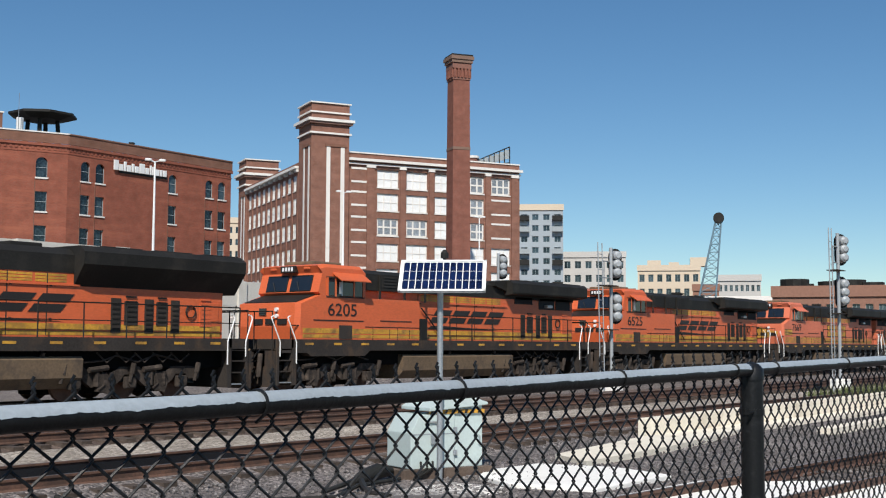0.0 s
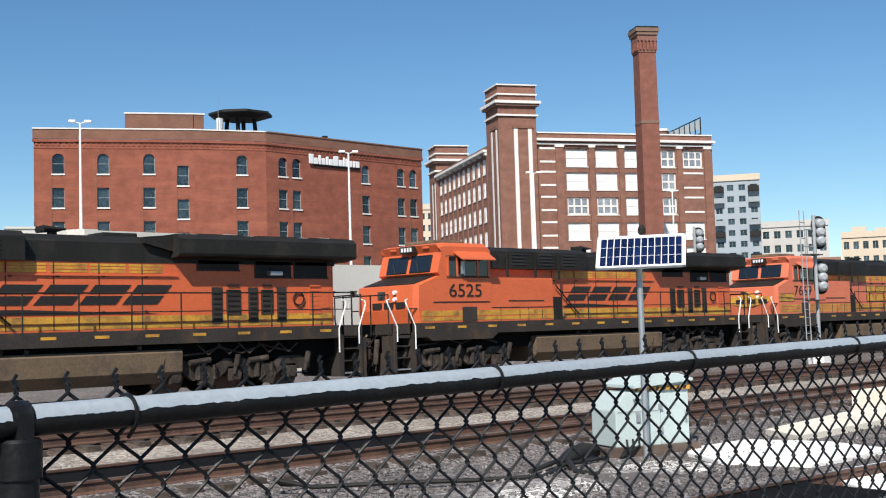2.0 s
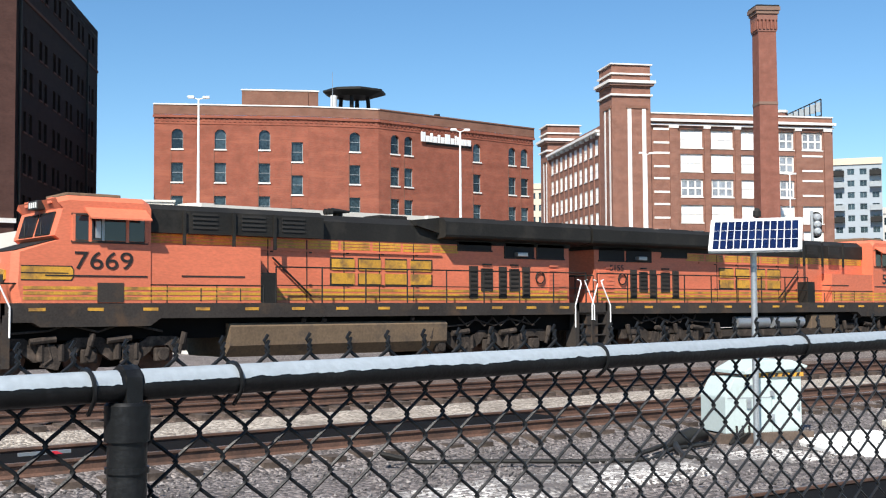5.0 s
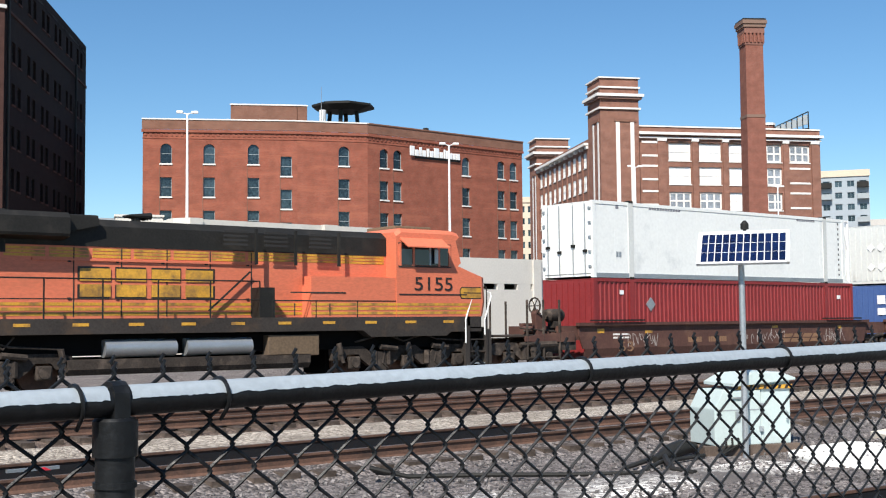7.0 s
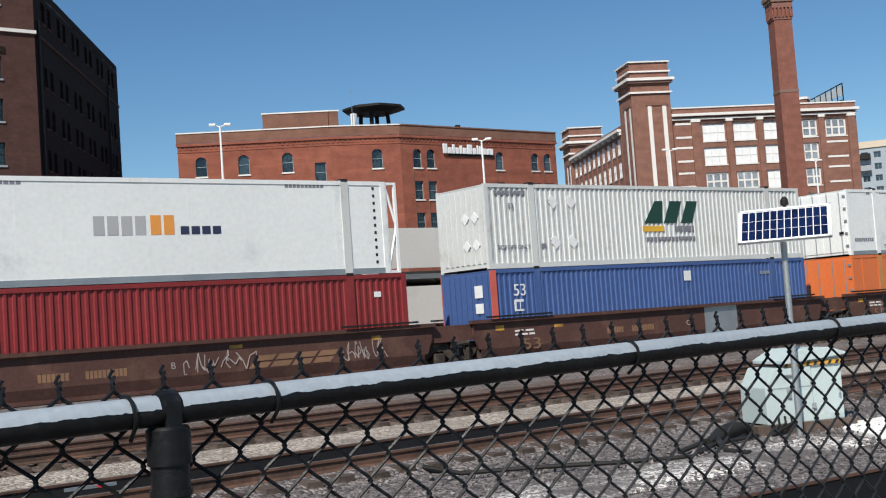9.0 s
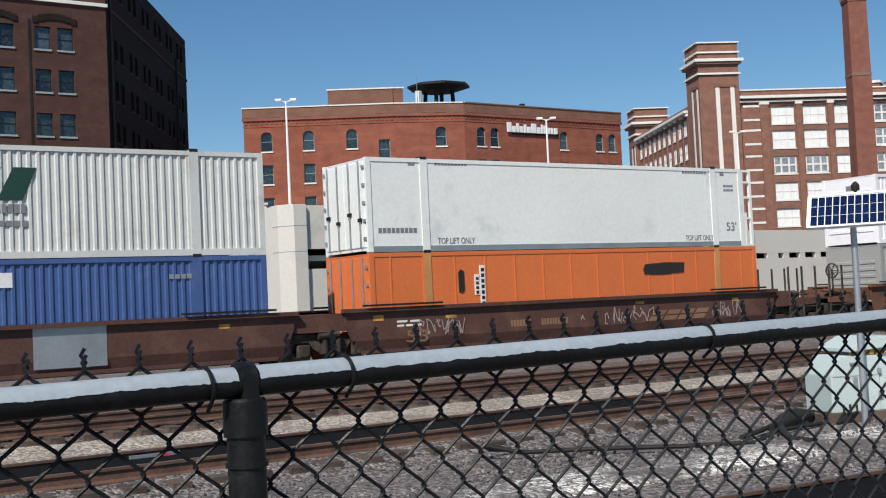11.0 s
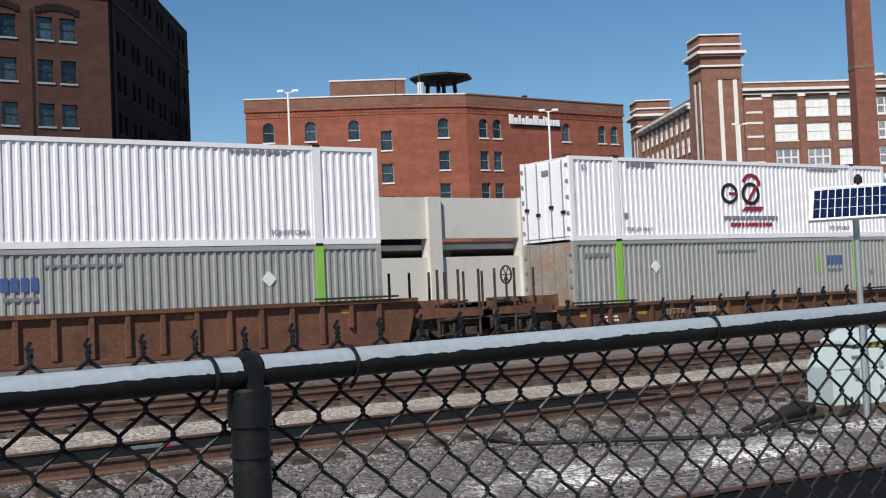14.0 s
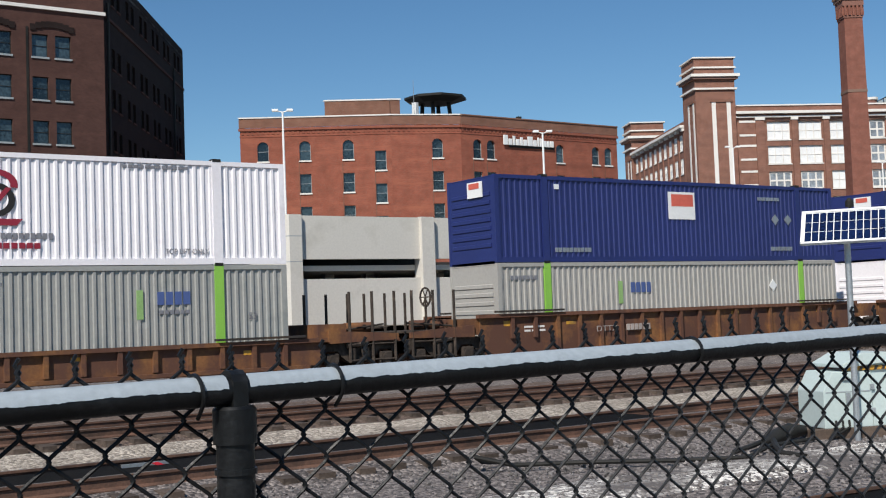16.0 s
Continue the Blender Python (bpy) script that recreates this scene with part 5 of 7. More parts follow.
    if older:
        tk = pt("fuel_tank", lambda b: prism(b, [(-1.35, 0.45), (-1.45, 0.6), (-1.45, 0.85), (1.45, 0.85), (1.45, 0.6), (1.35, 0.45)], 8.2, 15.4, "x"), TRUCK)
        for s in (-1, 1):
            for xa in (10.1, 12.4):
                pt("air_reservoir", lambda b: tube(b, [(xa, s * 1.25, 1.12), (xa + 2.0, s * 1.25, 1.12)], 0.24, 14), STEEL, smooth=True)
            pt("battery_box", lambda b: box(b, 7.9, 9.6, s * 1.25 - 0.2, s * 1.25 + 0.2, 0.8, 1.4), TANK, bevel=0.03)
    else:
        tk = pt("fuel_tank", lambda b: prism(b, [(-1.1, 0.40), (-1.42, 0.72), (-1.45, 1.25), (-1.36, 1.34), (1.36, 1.34), (1.45, 1.25), (1.42, 0.72), (1.1, 0.40)], 8.5, 16.1, "x"), TANK)
        for s in (-1, 1):
            for xa in (10.9, 11.6, 14.8):
                pt("filler_cap", lambda b: tube(b, [(xa, s * 1.3, 1.3), (xa, s * 1.38, 1.46)], 0.07, 8), TRUCK, parent=tk)
    pt("sand_pipes", lambda b: [tube(b, [(16.7 + 0.7 * k, f * 1.25, 1.45), (17.0 + 0.7 * k, f * 1.35, 1.15), (17.4 + 0.7 * k, f * 1.3, 1.4)], 0.03, 5) for k in range(5)], TRUCK)
    # wording on the side towards the fence
    def side(x, z, y):
        if turn == 0:
            return side_m(x, -y, z)
        return Matrix.Translation((x, y, z)) @ Matrix.Rotation(math.pi, 4, "Z") @ Matrix.Rotation(radians(90), 4, "X")
    if turn == 0:
        if number:
            lettering("road_number", number, 0.64, LETTER, o, side(4.05, 2.77, Y + 0.012), fit=1.55)
        y = -W - 0.004
        if heritage:
            brand_blocks(o, 12.0, 16.0, 2.42, 3.26, y, LETTER, 0.0)
            brand_blocks(o, 12.06, 15.94, 2.47, 3.21, y - 0.012, YELLOW, 0.0)
        else:
            brand_blocks(o, 10.9, 16.0, 2.62, 3.16, y, LETTER, 0.9)
            pt("swoosh", lambda b: prism(b, [(10.5, 2.36), (15.6, 2.36), (11.6, 2.50), (10.8, 2.50)], y - 0.012, y + 0.002), LETTER)
        brand_nose = bmesh.new()
        for k in range(3):
            box(brand_nose, 2.41, 2.47, -1.05 + 0.6 * k, -0.6 + 0.6 * k, 2.42, 2.62)
        part("nose_mark", brand_nose, LETTER, o)
        if heritage:
            pt("nose_shield", lambda b: prism(b, [(-1.15, 2.50), (-0.3, 2.28), (0.3, 2.28), (1.15, 2.50), (1.15, 2.72), (0.4, 2.80), (0, 2.98), (-0.4, 2.80), (-1.15, 2.72)], 2.425, 2.46, "x"), YELLOW)
    else:
        lettering("road_number", number, 0.60, LETTER, o, side(4.45, 2.72, Y + 0.012), fit=1.5)
        lettering("road_number", number, 0.30, LETTER, o, side(21.05, 3.05, W + 0.012), fit=0.7)
        brand_blocks(o, -15.0, -10.9, 2.42, 3.26, -W - 0.004, LETTER, 0.0)
        brand_blocks(o, -14.94, -10.96, 2.47, 3.21, -W - 0.016, YELLOW, 0.0)
        for c in o.children:
            if c.name.startswith("brand_block"):
                c.matrix_basis = Matrix.Rotation(math.pi, 4, "Z")
    return ride(o, x0, turn)


def corrugated(bm, L, y, s, z0, z1, x0, n, depth):
    """A pressed side sheet with trapezoid ribs, and the return of its thickness."""
    w = (L - 2 * x0) / n
    row = []
    for i in range(n):
        a = x0 + w * i
        row += [(a, 0), (a + 0.30 * w, 0), (a + 0.42 * w, depth), (a + 0.88 * w, depth)]
    row.append((L - x0, 0))
    A = [bm.verts.new((x, y - s * d, z0)) for x, d in row]
    B = [bm.verts.new((x, y - s * d, z1)) for x, d in row]
    for i in range(len(row) - 1):
        bm.faces.new((A[i], A[i + 1], B[i + 1], B[i]))


def container(x0, z0, label, body, rib=True, posts=None, L=16.15, end_rib="doors", lift=True, rails=None, endmat=None):
    """A 53-foot container: local x from its front end."""
    c = thing("shipping_container", label, "container", "containers on the train")
    rails = rails or body
    W = 1.30
    H = 2.88 if z0 < 1 else 2.76
    if rib:
        for s in (-1, 1):
            bm = bmesh.new()
            corrugated(bm, L, s * (W - 0.02), s, 0.16, H - 0.1, 0.14, 70, 0.034)
            part("side_panel", bm, body, c)
        bm = bmesh.new()
        box(bm, 0.1, L - 0.1, -W + 0.09, W - 0.09, 0.1, H - 0.06)
        part("inner_lining", bm, body, c)
    else:
        bm = bmesh.new()
        box(bm, 0.05, L - 0.05, -W + 0.02, W - 0.02, 0.1, H - 0.06)
        part("side_panel", bm, body, c)
        for s in (-1, 1):
            for k in range(1, 14):
                bm = bmesh.new()
                x = 1.15 * k
                box(bm, x - 0.02, x + 0.02, s * (W - 0.022) - 0.004, s * (W - 0.022) + 0.004, 0.18, H - 0.12)
                part("panel_seam", bm, body, c)
    for s in (-1, 1):
        for z, h, m in ((H - 0.12, 0.12, rails), (0.0, 0.17, rails if rib else STEEL)):
            bm = bmesh.new()
            box(bm, 0, L, s * W - (0.07 if s > 0 else 0), s * W + (0.07 if s < 0 else 0), z, z + h)
            part("side_rail", bm, m, c)
        for x in (0.07, L - 0.07):
            bm = bmesh.new()
            box(bm, x - 0.08, x + 0.08, s * W - (0.12 if s > 0 else 0.004), s * W + (0.12 if s < 0 else 0.004), 0, H)
            part("corner_post", bm, (posts if (posts and not lift) else body), c)
        for x in (1.98, 14.17):
            bm = bmesh.new()
            box(bm, x - 0.13, x + 0.13, s * W - (0.1 if s > 0 else 0.006), s * W + (0.1 if s < 0 else 0.006), 0, H + 0.015)
            part("lift_post", bm, posts or body, c)
            bm = bmesh.new()
            box(bm, x - 0.12, x + 0.12, s * W - (0.2 if s > 0 else 0.012), s * W + (0.2 if s < 0 else 0.012), H - 0.02, H + 0.06)
            part("corner_casting", bm, BLACK, c)
    bm = bmesh.new()
    box(bm, 0, L, -W + 0.05, W - 0.05, H - 0.06, H - 0.02)
    part("roof", bm, body, c)
    # front end wall (leading end)
    em = endmat or body
    if end_rib == "louvre":
        for k in range(7):
            bm = bmesh.new()
            prism(bm, [(-0.03, 0.5 + 0.27 * k), (0.06, 0.42 + 0.27 * k), (0.06, 0.66 + 0.27 * k), (-0.03, 0.60 + 0.27 * k)], -W + 0.25, W - 0.25)
            part("end_rib", bm, em, c)
    elif end_rib == "doors":
        for k in range(2):
            bm = bmesh.new()
            box(bm, -0.03, 0.05, -W + 0.12 + 1.2 * k, -0.03 + 1.2 * k, 0.15, H - 0.12)
            part("door", bm, em, c, bevel=0.015)
        for k in range(4):
            bm = bmesh.new()
            y = -0.95 + 0.6 * k + (0.1 if k > 1 else 0)
            tube(bm, [(-0.06, y, 0.12), (-0.06, y, H - 0.1)], 0.025, 6)
            part("lock_rod", bm, STEEL, c)
            bm = bmesh.new()
            box(bm, -0.09, -0.03, y - 0.09, y + 0.09, 0.9 + 0.2 * (k % 2), 1.0 + 0.2 * (k % 2))
            part("lock_handle", bm, BLACK, c)
        for s in (-1, 1):
            for k in range(5):
                bm = bmesh.new()
                box(bm, -0.06, 0.02, s * 1.17 - 0.06, s * 1.17 + 0.06, 0.35 + 0.52 * k, 0.45 + 0.52 * k)
                part("hinge", bm, STEEL, c)
    else:
        bm = bmesh.new()
        for k in range(8):
            y = -1.1 + 0.29 * k
            box(bm, -0.03, 0.03, y - 0.07, y + 0.07, 0.2, H - 0.15)
        part("end_ribs", bm, em, c)
    bm = bmesh.new()
    box(bm, 0.0, 0.06, -W + 0.02, W - 0.02, 0.05, H - 0.05)
    part("end_wall", bm, em, c)
    return ride(c, x0, 0, z0)


def bars(parent, x0, x1, z, h, m, y=-1.284, n=1, name="marking"):
    """Small unreadable print as plain bars on the near side."""
    w = (x1 - x0) / n
    for i in range(n):
        bm = bmesh.new()
        box(bm, x0 + w * i, x0 + w * (i + 0.78), y - 0.003, y + 0.02, z, z + h)
        part(name, bm, m, parent)


def placard(parent, x, z, m, r=0.2, y=-1.284):
    bm = bmesh.new()
    prism(bm, [(x - r, z), (x, z - r), (x + r, z), (x, z + r)], y - 0.006, y + 0.02)
    part("placard", bm, m, parent)


def well_car(x0, L, le, ri, body, mark, ribbed, label, truck_l=True, truck_r=True, T=1.60):
    """A well car: deep side sills from x0 over L metres, platforms le and ri metres long at its ends."""
    c = thing("well_car", label, "railway wagon", "well cars of the train")
    for s in (-1, 1):
        y = s * 1.40
        bm = bmesh.new()
        cr = 0.74 if not ribbed else 0.44
        prism(bm, [(-0.4, T), (L + 0.4, T), (L + 0.4, T - 0.4), (L + 0.2, cr), (-0.2, cr), (-0.4, T - 0.4)], y - 0.03, y + 0.03)
        side = part("side_sill", bm, body, c)
        if not ribbed:
            bm = bmesh.new()
            prism(bm, [(s * 1.43, 0.74), (s * 1.325, 0.40), (s * 1.305, 0.40), (s * 1.37, 0.74)], -0.1, L + 0.1, "x")
            part("lower_plate", bm, body, side)
        bm = bmesh.new()
        box(bm, -0.5, L + 0.5, s * 1.46 - 0.09, s * 1.46 + 0.09, T - 0.05, T + 0.06)
        part("top_chord", bm, mark if ribbed else body, c)
        bm = bmesh.new()
        box(bm, 0.1, L - 0.1, s * (1.46 if ribbed else 1.36) - (0.1 if ribbed else 0.05), s * (1.46 if ribbed else 1.36) + (0.1 if ribbed else 0.05), 0.36, 0.46)
        part("bottom_chord", bm, body, c)
        n = 18 if ribbed else 0
        for k in range(n):
            bm = bmesh.new()
            x = 0.8 + (L - 1.6) * k / (n - 1)
            box(bm, x - 0.06, x + 0.06, s * 1.47 - 0.06, s * 1.47 + 0.06, 0.5 if 1 < k < n - 2 else T - 0.7, T - 0.05)
            part("stake", bm, body, c)
        for xa in (0.2, L - 2.8):
            bm = bmesh.new()
            box(bm, xa, xa + 2.6, s * 1.5 - 0.12, s * 1.5 + 0.12, T + 0.10, T + 0.16)
            part("walk_plate", bm, BLACK if not ribbed else SILL, c)
    bm = bmesh.new()
    box(bm, 0.6, L - 0.6, -1.3, 1.3, 0.33, 0.40)
    part("well_floor", bm, body, c)
    for e, length, d, tk in ((0.0, le, -1, truck_l), (L, ri, 1, truck_r)):
        xa, xb = sorted((e + d * 0.35, e + d * length))
        bm = bmesh.new()
        box(bm, xa, xb, -0.45, 0.45, 0.78, 1.15)
        part("draft_sill", bm, body, c)
        bm = bmesh.new()
        xc, xd = sorted((e + d * 0.3, e + d * min(length, 1.2)))
        box(bm, xc, xd, -1.35, 1.35, 1.05, 1.55)
        part("end_bulkhead", bm, body, c)
        bm = bmesh.new()
        box(bm, *sorted((e + d * 0.9, e + d * (length - 0.3))), -1.3, 1.3, 1.2, 1.26)
        part("end_platform", bm, TRUCK, c)
        if length > 2:
            for s in (-1, 1):
                for k in range(3):
                    bm = bmesh.new()
                    x = e + d * (1.3 + 0.75 * k)
                    tube(bm, [(x, s * 1.38, 0.45), (x, s * 1.38, 2.45)], 0.045, 6)
                    part("stanchion", bm, TRUCK, c)
                bm = bmesh.new()
                tube(bm, [(e + d * 1.3, s * 1.38, 0.5), (e + d * 2.8, s * 1.38, 0.5)], 0.03, 5)
                tube(bm, [(e + d * 1.3, s * 1.38, 0.95), (e + d * 2.8, s * 1.38, 0.95)], 0.025, 5)
                part("ladder_rung", bm, TRUCK, c)
            if d < 0:
                bm = bmesh.new()
                x = e + d * 2.0
                ring = [(x, -0.9 + 0.28 * math.cos(a * 0.5236), 2.25 + 0.28 * math.sin(a * 0.5236)) for a in range(13)]
                tube(bm, ring, 0.032, 6, False)
                for a in range(6):
                    tube(bm, [(x, -0.9, 2.25), ring[2 * a]], 0.018, 5)
                tube(bm, [(x, -0.9, 1.2), (x, -0.9, 2.25)], 0.04, 6)
                part("hand_brake", bm, TRUCK, c)
            bm = bmesh.new()
            tube(bm, [(e + d * 1.5, -0.7, 1.42), (e + d * 2.4, -0.7, 1.42)], 0.15, 10)
            part("brake_cylinder", bm, body, c, smooth=True)
            if length > 4:
                bm = bmesh.new()
                tube(bm, [(e + d * 0.75, -0.95, 1.92), (e + d * 0.85, -0.95, 1.92), (e + d * 1.45, -0.95, 1.92), (e + d * 1.55, -0.95, 1.92)], [0.15, 0.23, 0.23, 0.13], 14)
                box(bm, *sorted((e + d * 0.95, e + d * 1.3)), -1.1, -0.8, 1.5, 1.72)
                part("reservoir", bm, TRUCK, c, smooth=True)
                bm = bmesh.new()
                prism(bm, [(e + d * 1.5, 1.2), (e + d * 1.6, 1.75), (e + d * 1.95, 2.15), (e + d * 2.1, 2.0), (e + d * 2.0, 1.2)], -1.02, -0.80)
                part("brake_housing", bm, body, c, bevel=0.03)
                bm = bmesh.new()
                box(bm, *sorted((e + d * 0.5, e + d * 2.6)), -1.36, -1.30, 0.72, 1.18)
                tube(bm, [(e + d * 1.5, -1.36, 0.95), (e + d * 2.3, -1.36, 0.95)], 0.12, 8)
                part("valve_gear", bm, TRUCK, c)
            bm = bmesh.new()
            tube(bm, [(e + d * 1.2, -1.1, 1.36), (e + d * 2.7, -0.9, 1.50)], 0.03, 6)
            tube(bm, [(e + d * 1.2, -0.4, 1.36), (e + d * 2.7, -1.1, 1.40)], 0.03, 6)
            part("brake_rod", bm, TRUCK, c)
            bm = bmesh.new()
            prism(bm, [(e + d * 0.6, 1.0), (e + d * 0.6, 1.36), (e + d * 1.7, 1.30), (e + d * 2.9, 1.22), (e + d * 2.9, 1.05)], -1.42, -1.34)
            part("end_sill_plate", bm, body, c)
            bm = bmesh.new()
            box(bm, *sorted((e + d * length, e + d * (length - 0.7))), -0.18, 0.18, 0.70, 1.0)
            part("coupler", bm, TRUCK, c, bevel=0.04)
        if tk:
            bogie(c, e + d * (length - 1.45 if length > 2 else length), 2, 1.75, 0.46)
    bars(c, 0.5, 0.95, T - 0.32, 0.16, YELLOW, -1.432)
    bars(c, 3.0, 3.5, T - 0.35, 0.10, YELLOW, -1.432)
    bars(c, 10.6, 11.1, T - 0.24, 0.10, YELLOW, -1.432)
    bars(c, 15.2, 15.6, T - 0.30, 0.12, YELLOW, -1.432)
    bars(c, 1.3, 2.2, T - 0.4, 0.06, STONE, -1.432, 2)
    bars(c, 1.3, 2.2, T - 0.52, 0.06, STONE, -1.432, 3)
    return ride(c, x0)


def scrawl(parent, x, z, w, h, m, seed, y=-1.436):
    """A tangle of spray-paint strokes, no wording."""
    rnd = random.Random(seed)
    bm = bmesh.new()
    for k in range(7):
        px, pz = x + w * k / 7, z + rnd.uniform(0, h)
        for j in range(5):
            qx, qz = px + rnd.uniform(-0.12, 0.22) * w * 0.6, z + rnd.uniform(0, h)
            d = Vector((qx - px, 0, qz - pz))
            if d.length > 0.02:
                nrm = Vector((-d.z, 0, d.x)).normalized() * 0.014
                o = y - 0.0008 * (5 * k + j)
                quad(bm, *[(p[0], o, p[1]) for p in ((px - nrm.x, pz - nrm.z), (qx - nrm.x, qz - nrm.z), (qx + nrm.x, qz + nrm.z), (px + nrm.x, pz + nrm.z))])
            px, pz = qx, qz
    part("spray_paint", bm, m, parent)


def train():
    for x, n in ((-59.9, "6180"), (-37.5, "6205"), (-15.1, "6525")):
        locomotive(x, n if x > -50 else "", False, sloped=x < -50)
    locomotive(7.3, "7669", True)
    locomotive(52.25, "5155", True, 180, older=True)
    brown = mat("wagon_brown", (0.085, 0.036, 0.026), 0.75, 0, 0.2, 1.5, 12, 0.1, (0.14, 0.07, 0.045), 0.25)
    ochre = mat("wagon_ochre_rust", (0.25, 0.108, 0.032), 0.8, 0, 0.25, 1.2, 12, 0.15, (0.10, 0.042, 0.025), 0.9, 0.8)
    rust = mat("wagon_rust", (0.15, 0.062, 0.034), 0.85, 0, 0.3, 1.5, 12, 0.2, (0.075, 0.036, 0.026), 0.4)
    tan = mat("faded_lettering", (0.23, 0.125, 0.068), 0.8, 0, 0.2)
    chalk = mat("spray_white", (0.36, 0.31, 0.28), 0.9, 0, 0.25)
    van = mat("van_white", (0.78, 0.79, 0.755), 0.4, 0, 0.05, 0.6, 8, 0.03, (0.55, 0.57, 0.56), 0.12, 0.6)
    red = mat("box_red", (0.22, 0.022, 0.022), 0.5, 0, 0.12, 1, 10, 0.05, (0.25, 0.03, 0.03), 0.3)
    silver = mat("box_silver", (0.60, 0.61, 0.58), 0.5, 0, 0.06, 1, 10, 0.05, (0.42, 0.40, 0.36), 0.15)
    navy = mat("box_blue", (0.055, 0.105, 0.27), 0.45, 0, 0.10, 1, 10, 0.05, (0.09, 0.14, 0.30), 0.2)
    dblue = mat("box_dark_blue", (0.017, 0.027, 0.13), 0.45, 0, 0.10, 1, 10, 0.05)
    orange = mat("box_orange", (0.68, 0.165, 0.045), 0.45, 0, 0.06, 1, 10, 0.05, (0.58, 0.14, 0.045), 0.15)
    ochrep = mat("post_ochre", (0.50, 0.24, 0.08), 0.6, 0, 0.2)
    white = mat("box_white", (0.85, 0.82, 0.84), 0.45, 0, 0.04, 1, 10, 0.03, (0.66, 0.62, 0.64), 0.1)
    grey = mat("box_grey", (0.325, 0.325, 0.305), 0.5, 0, 0.07, 1, 10, 0.05, (0.22, 0.24, 0.23), 0.2)
    greyt = mat("box_grey_tan", (0.37, 0.355, 0.325), 0.5, 0, 0.07, 1, 10, 0.05, (0.34, 0.31, 0.27), 0.2)
    green = mat("post_green", (0.24, 0.50, 0.07), 0.5, 0, 0.1)
    palegreen = mat("logo_faded_green", (0.27, 0.44, 0.16), 0.6, 0, 0.2)
    redp = mat("post_red", (0.60, 0.12, 0.08), 0.5, 0, 0.15)
    doorrust = mat("door_weathered", (0.30, 0.27, 0.23), 0.7, 0, 0.2, 2, 12, 0.1, (0.30, 0.14, 0.07), 0.45, 1.6)
    ink = LETTER
    greyink = mat("print_grey", (0.20, 0.20, 0.22), 0.6, 0, 0.1)
    dgreen = mat("logo_green", (0.012, 0.05, 0.035), 0.5, 0, 0.1)
    gold = mat("logo_gold", (0.75, 0.42, 0.04), 0.5, 0, 0.1)
    wine = mat("logo_wine", (0.28, 0.02, 0.04), 0.5, 0, 0.1)
    blueink = mat("logo_blue", (0.07, 0.11, 0.28), 0.5, 0, 0.1)
    z1, z2 = 0.36, 3.26
    # three-unit brown set
    cu = well_car(55.45, 17.0, 4.1, 1.6, brown, brown, False, "brown well car with faded markings and spray paint", True, True)
    ca = well_car(74.85, 17.0, 1.6, 1.6, brown, brown, False, "brown well car middle unit with faded markings", False, True)
    cw = well_car(94.25, 17.0, 1.6, 3.2, brown, brown, False, "brown well car end unit with faded markings", False, True)
    for c in (cu, ca, cw):
        lettering("size_mark", "53", 0.5, tan, c, side_m(1.6, -1.436, 0.62), fit=0.75)
    for c in (cu, cw):
        brand_blocks(c, 11.3, 14.0, 0.78, 1.12, -1.432, tan, 0.9)
        bars(c, 5.4, 6.2, 0.88, 0.2, tan, -1.432, 7, "faded_number")
        bars(c, 6.6, 7.7, 0.88, 0.2, tan, -1.432, 10, "faded_number")
        scrawl(c, 2.2, 0.75, 1.5, 0.55, chalk, 4)
        scrawl(c, 9.4, 0.75, 1.6, 0.6, chalk, 7)
        scrawl(c, 14.2, 0.75, 1.4, 0.6, chalk, 9)
    bars(ca, 5.4, 6.2, 0.9, 0.2, tan, -1.432, 7, "faded_number")
    bars(ca, 6.6, 7.7, 0.9, 0.2, tan, -1.432, 10, "faded_number")
    bm = bmesh.new()
    box(bm, 10.4, 12.2, -1.437, -1.42, 0.55, 1.55)
    part("pale_patch", bm, STEEL, ca)
    lettering("car_letter", "B", 0.25, chalk, cu, side_m(8.9, -1.436, 0.95))
    lettering("car_letter", "C", 0.25, chalk, ca, side_m(9.4, -1.436, 0.95))
    lettering("car_letter", "A", 0.25, chalk, cw, side_m(8.2, -1.436, 0.95))
    # rusty ochre wagons
    cg = well_car(117.65, 17.2, 3.1, 3.1, rust, ochre, True, "rusty ribbed well car with ochre top chord")
    ch = well_car(141.05, 17.2, 3.1, 3.1, ochre, ochre, True, "ochre and rust ribbed well car", T=1.12)
    cbl = well_car(164.45, 17.0, 3.1, 1.6, ochre, rust, True, "rusty brown well car with ochre patches")
    cn = well_car(183.85, 17.0, 1.6, 1.6, ochre, rust, True, "rusty brown well car trailing unit", False, True)
    for c, z in ((ch, 0.72), (cbl, 0.98)):
        lettering("reporting_mark", "DTTX", 0.26, chalk, c, side_m(4.2, -1.53, z), fit=0.9)
        bars(c, 5.5, 6.6, z, 0.2, chalk, -1.53, 6, "faded_number")
    # loads
    t = container(55.95, z1, "ribbed dark red container in a well car", red, end_rib="ribs")
    placard(t, 3.0, 1.95, STEEL, 0.26)
    bars(t, 1.35, 1.62, 2.3, 0.16, WHITE)
    bars(t, 15.0, 15.3, 2.2, 0.16, WHITE)
    t = container(55.95, z2, "white smooth-sided container with grey and orange brand mark", van, False, lift=True, posts=silver, L=15.6)
    bars(t, 6.55, 8.05, 1.25, 0.50, mat("logo_grey", (0.42, 0.42, 0.42), 0.5, 0, 0.05), n=4, name="brand_block")
    bars(t, 8.1, 8.85, 1.25, 0.52, mat("logo_orange", (0.75, 0.30, 0.06), 0.5, 0, 0.1), n=2, name="brand_block")
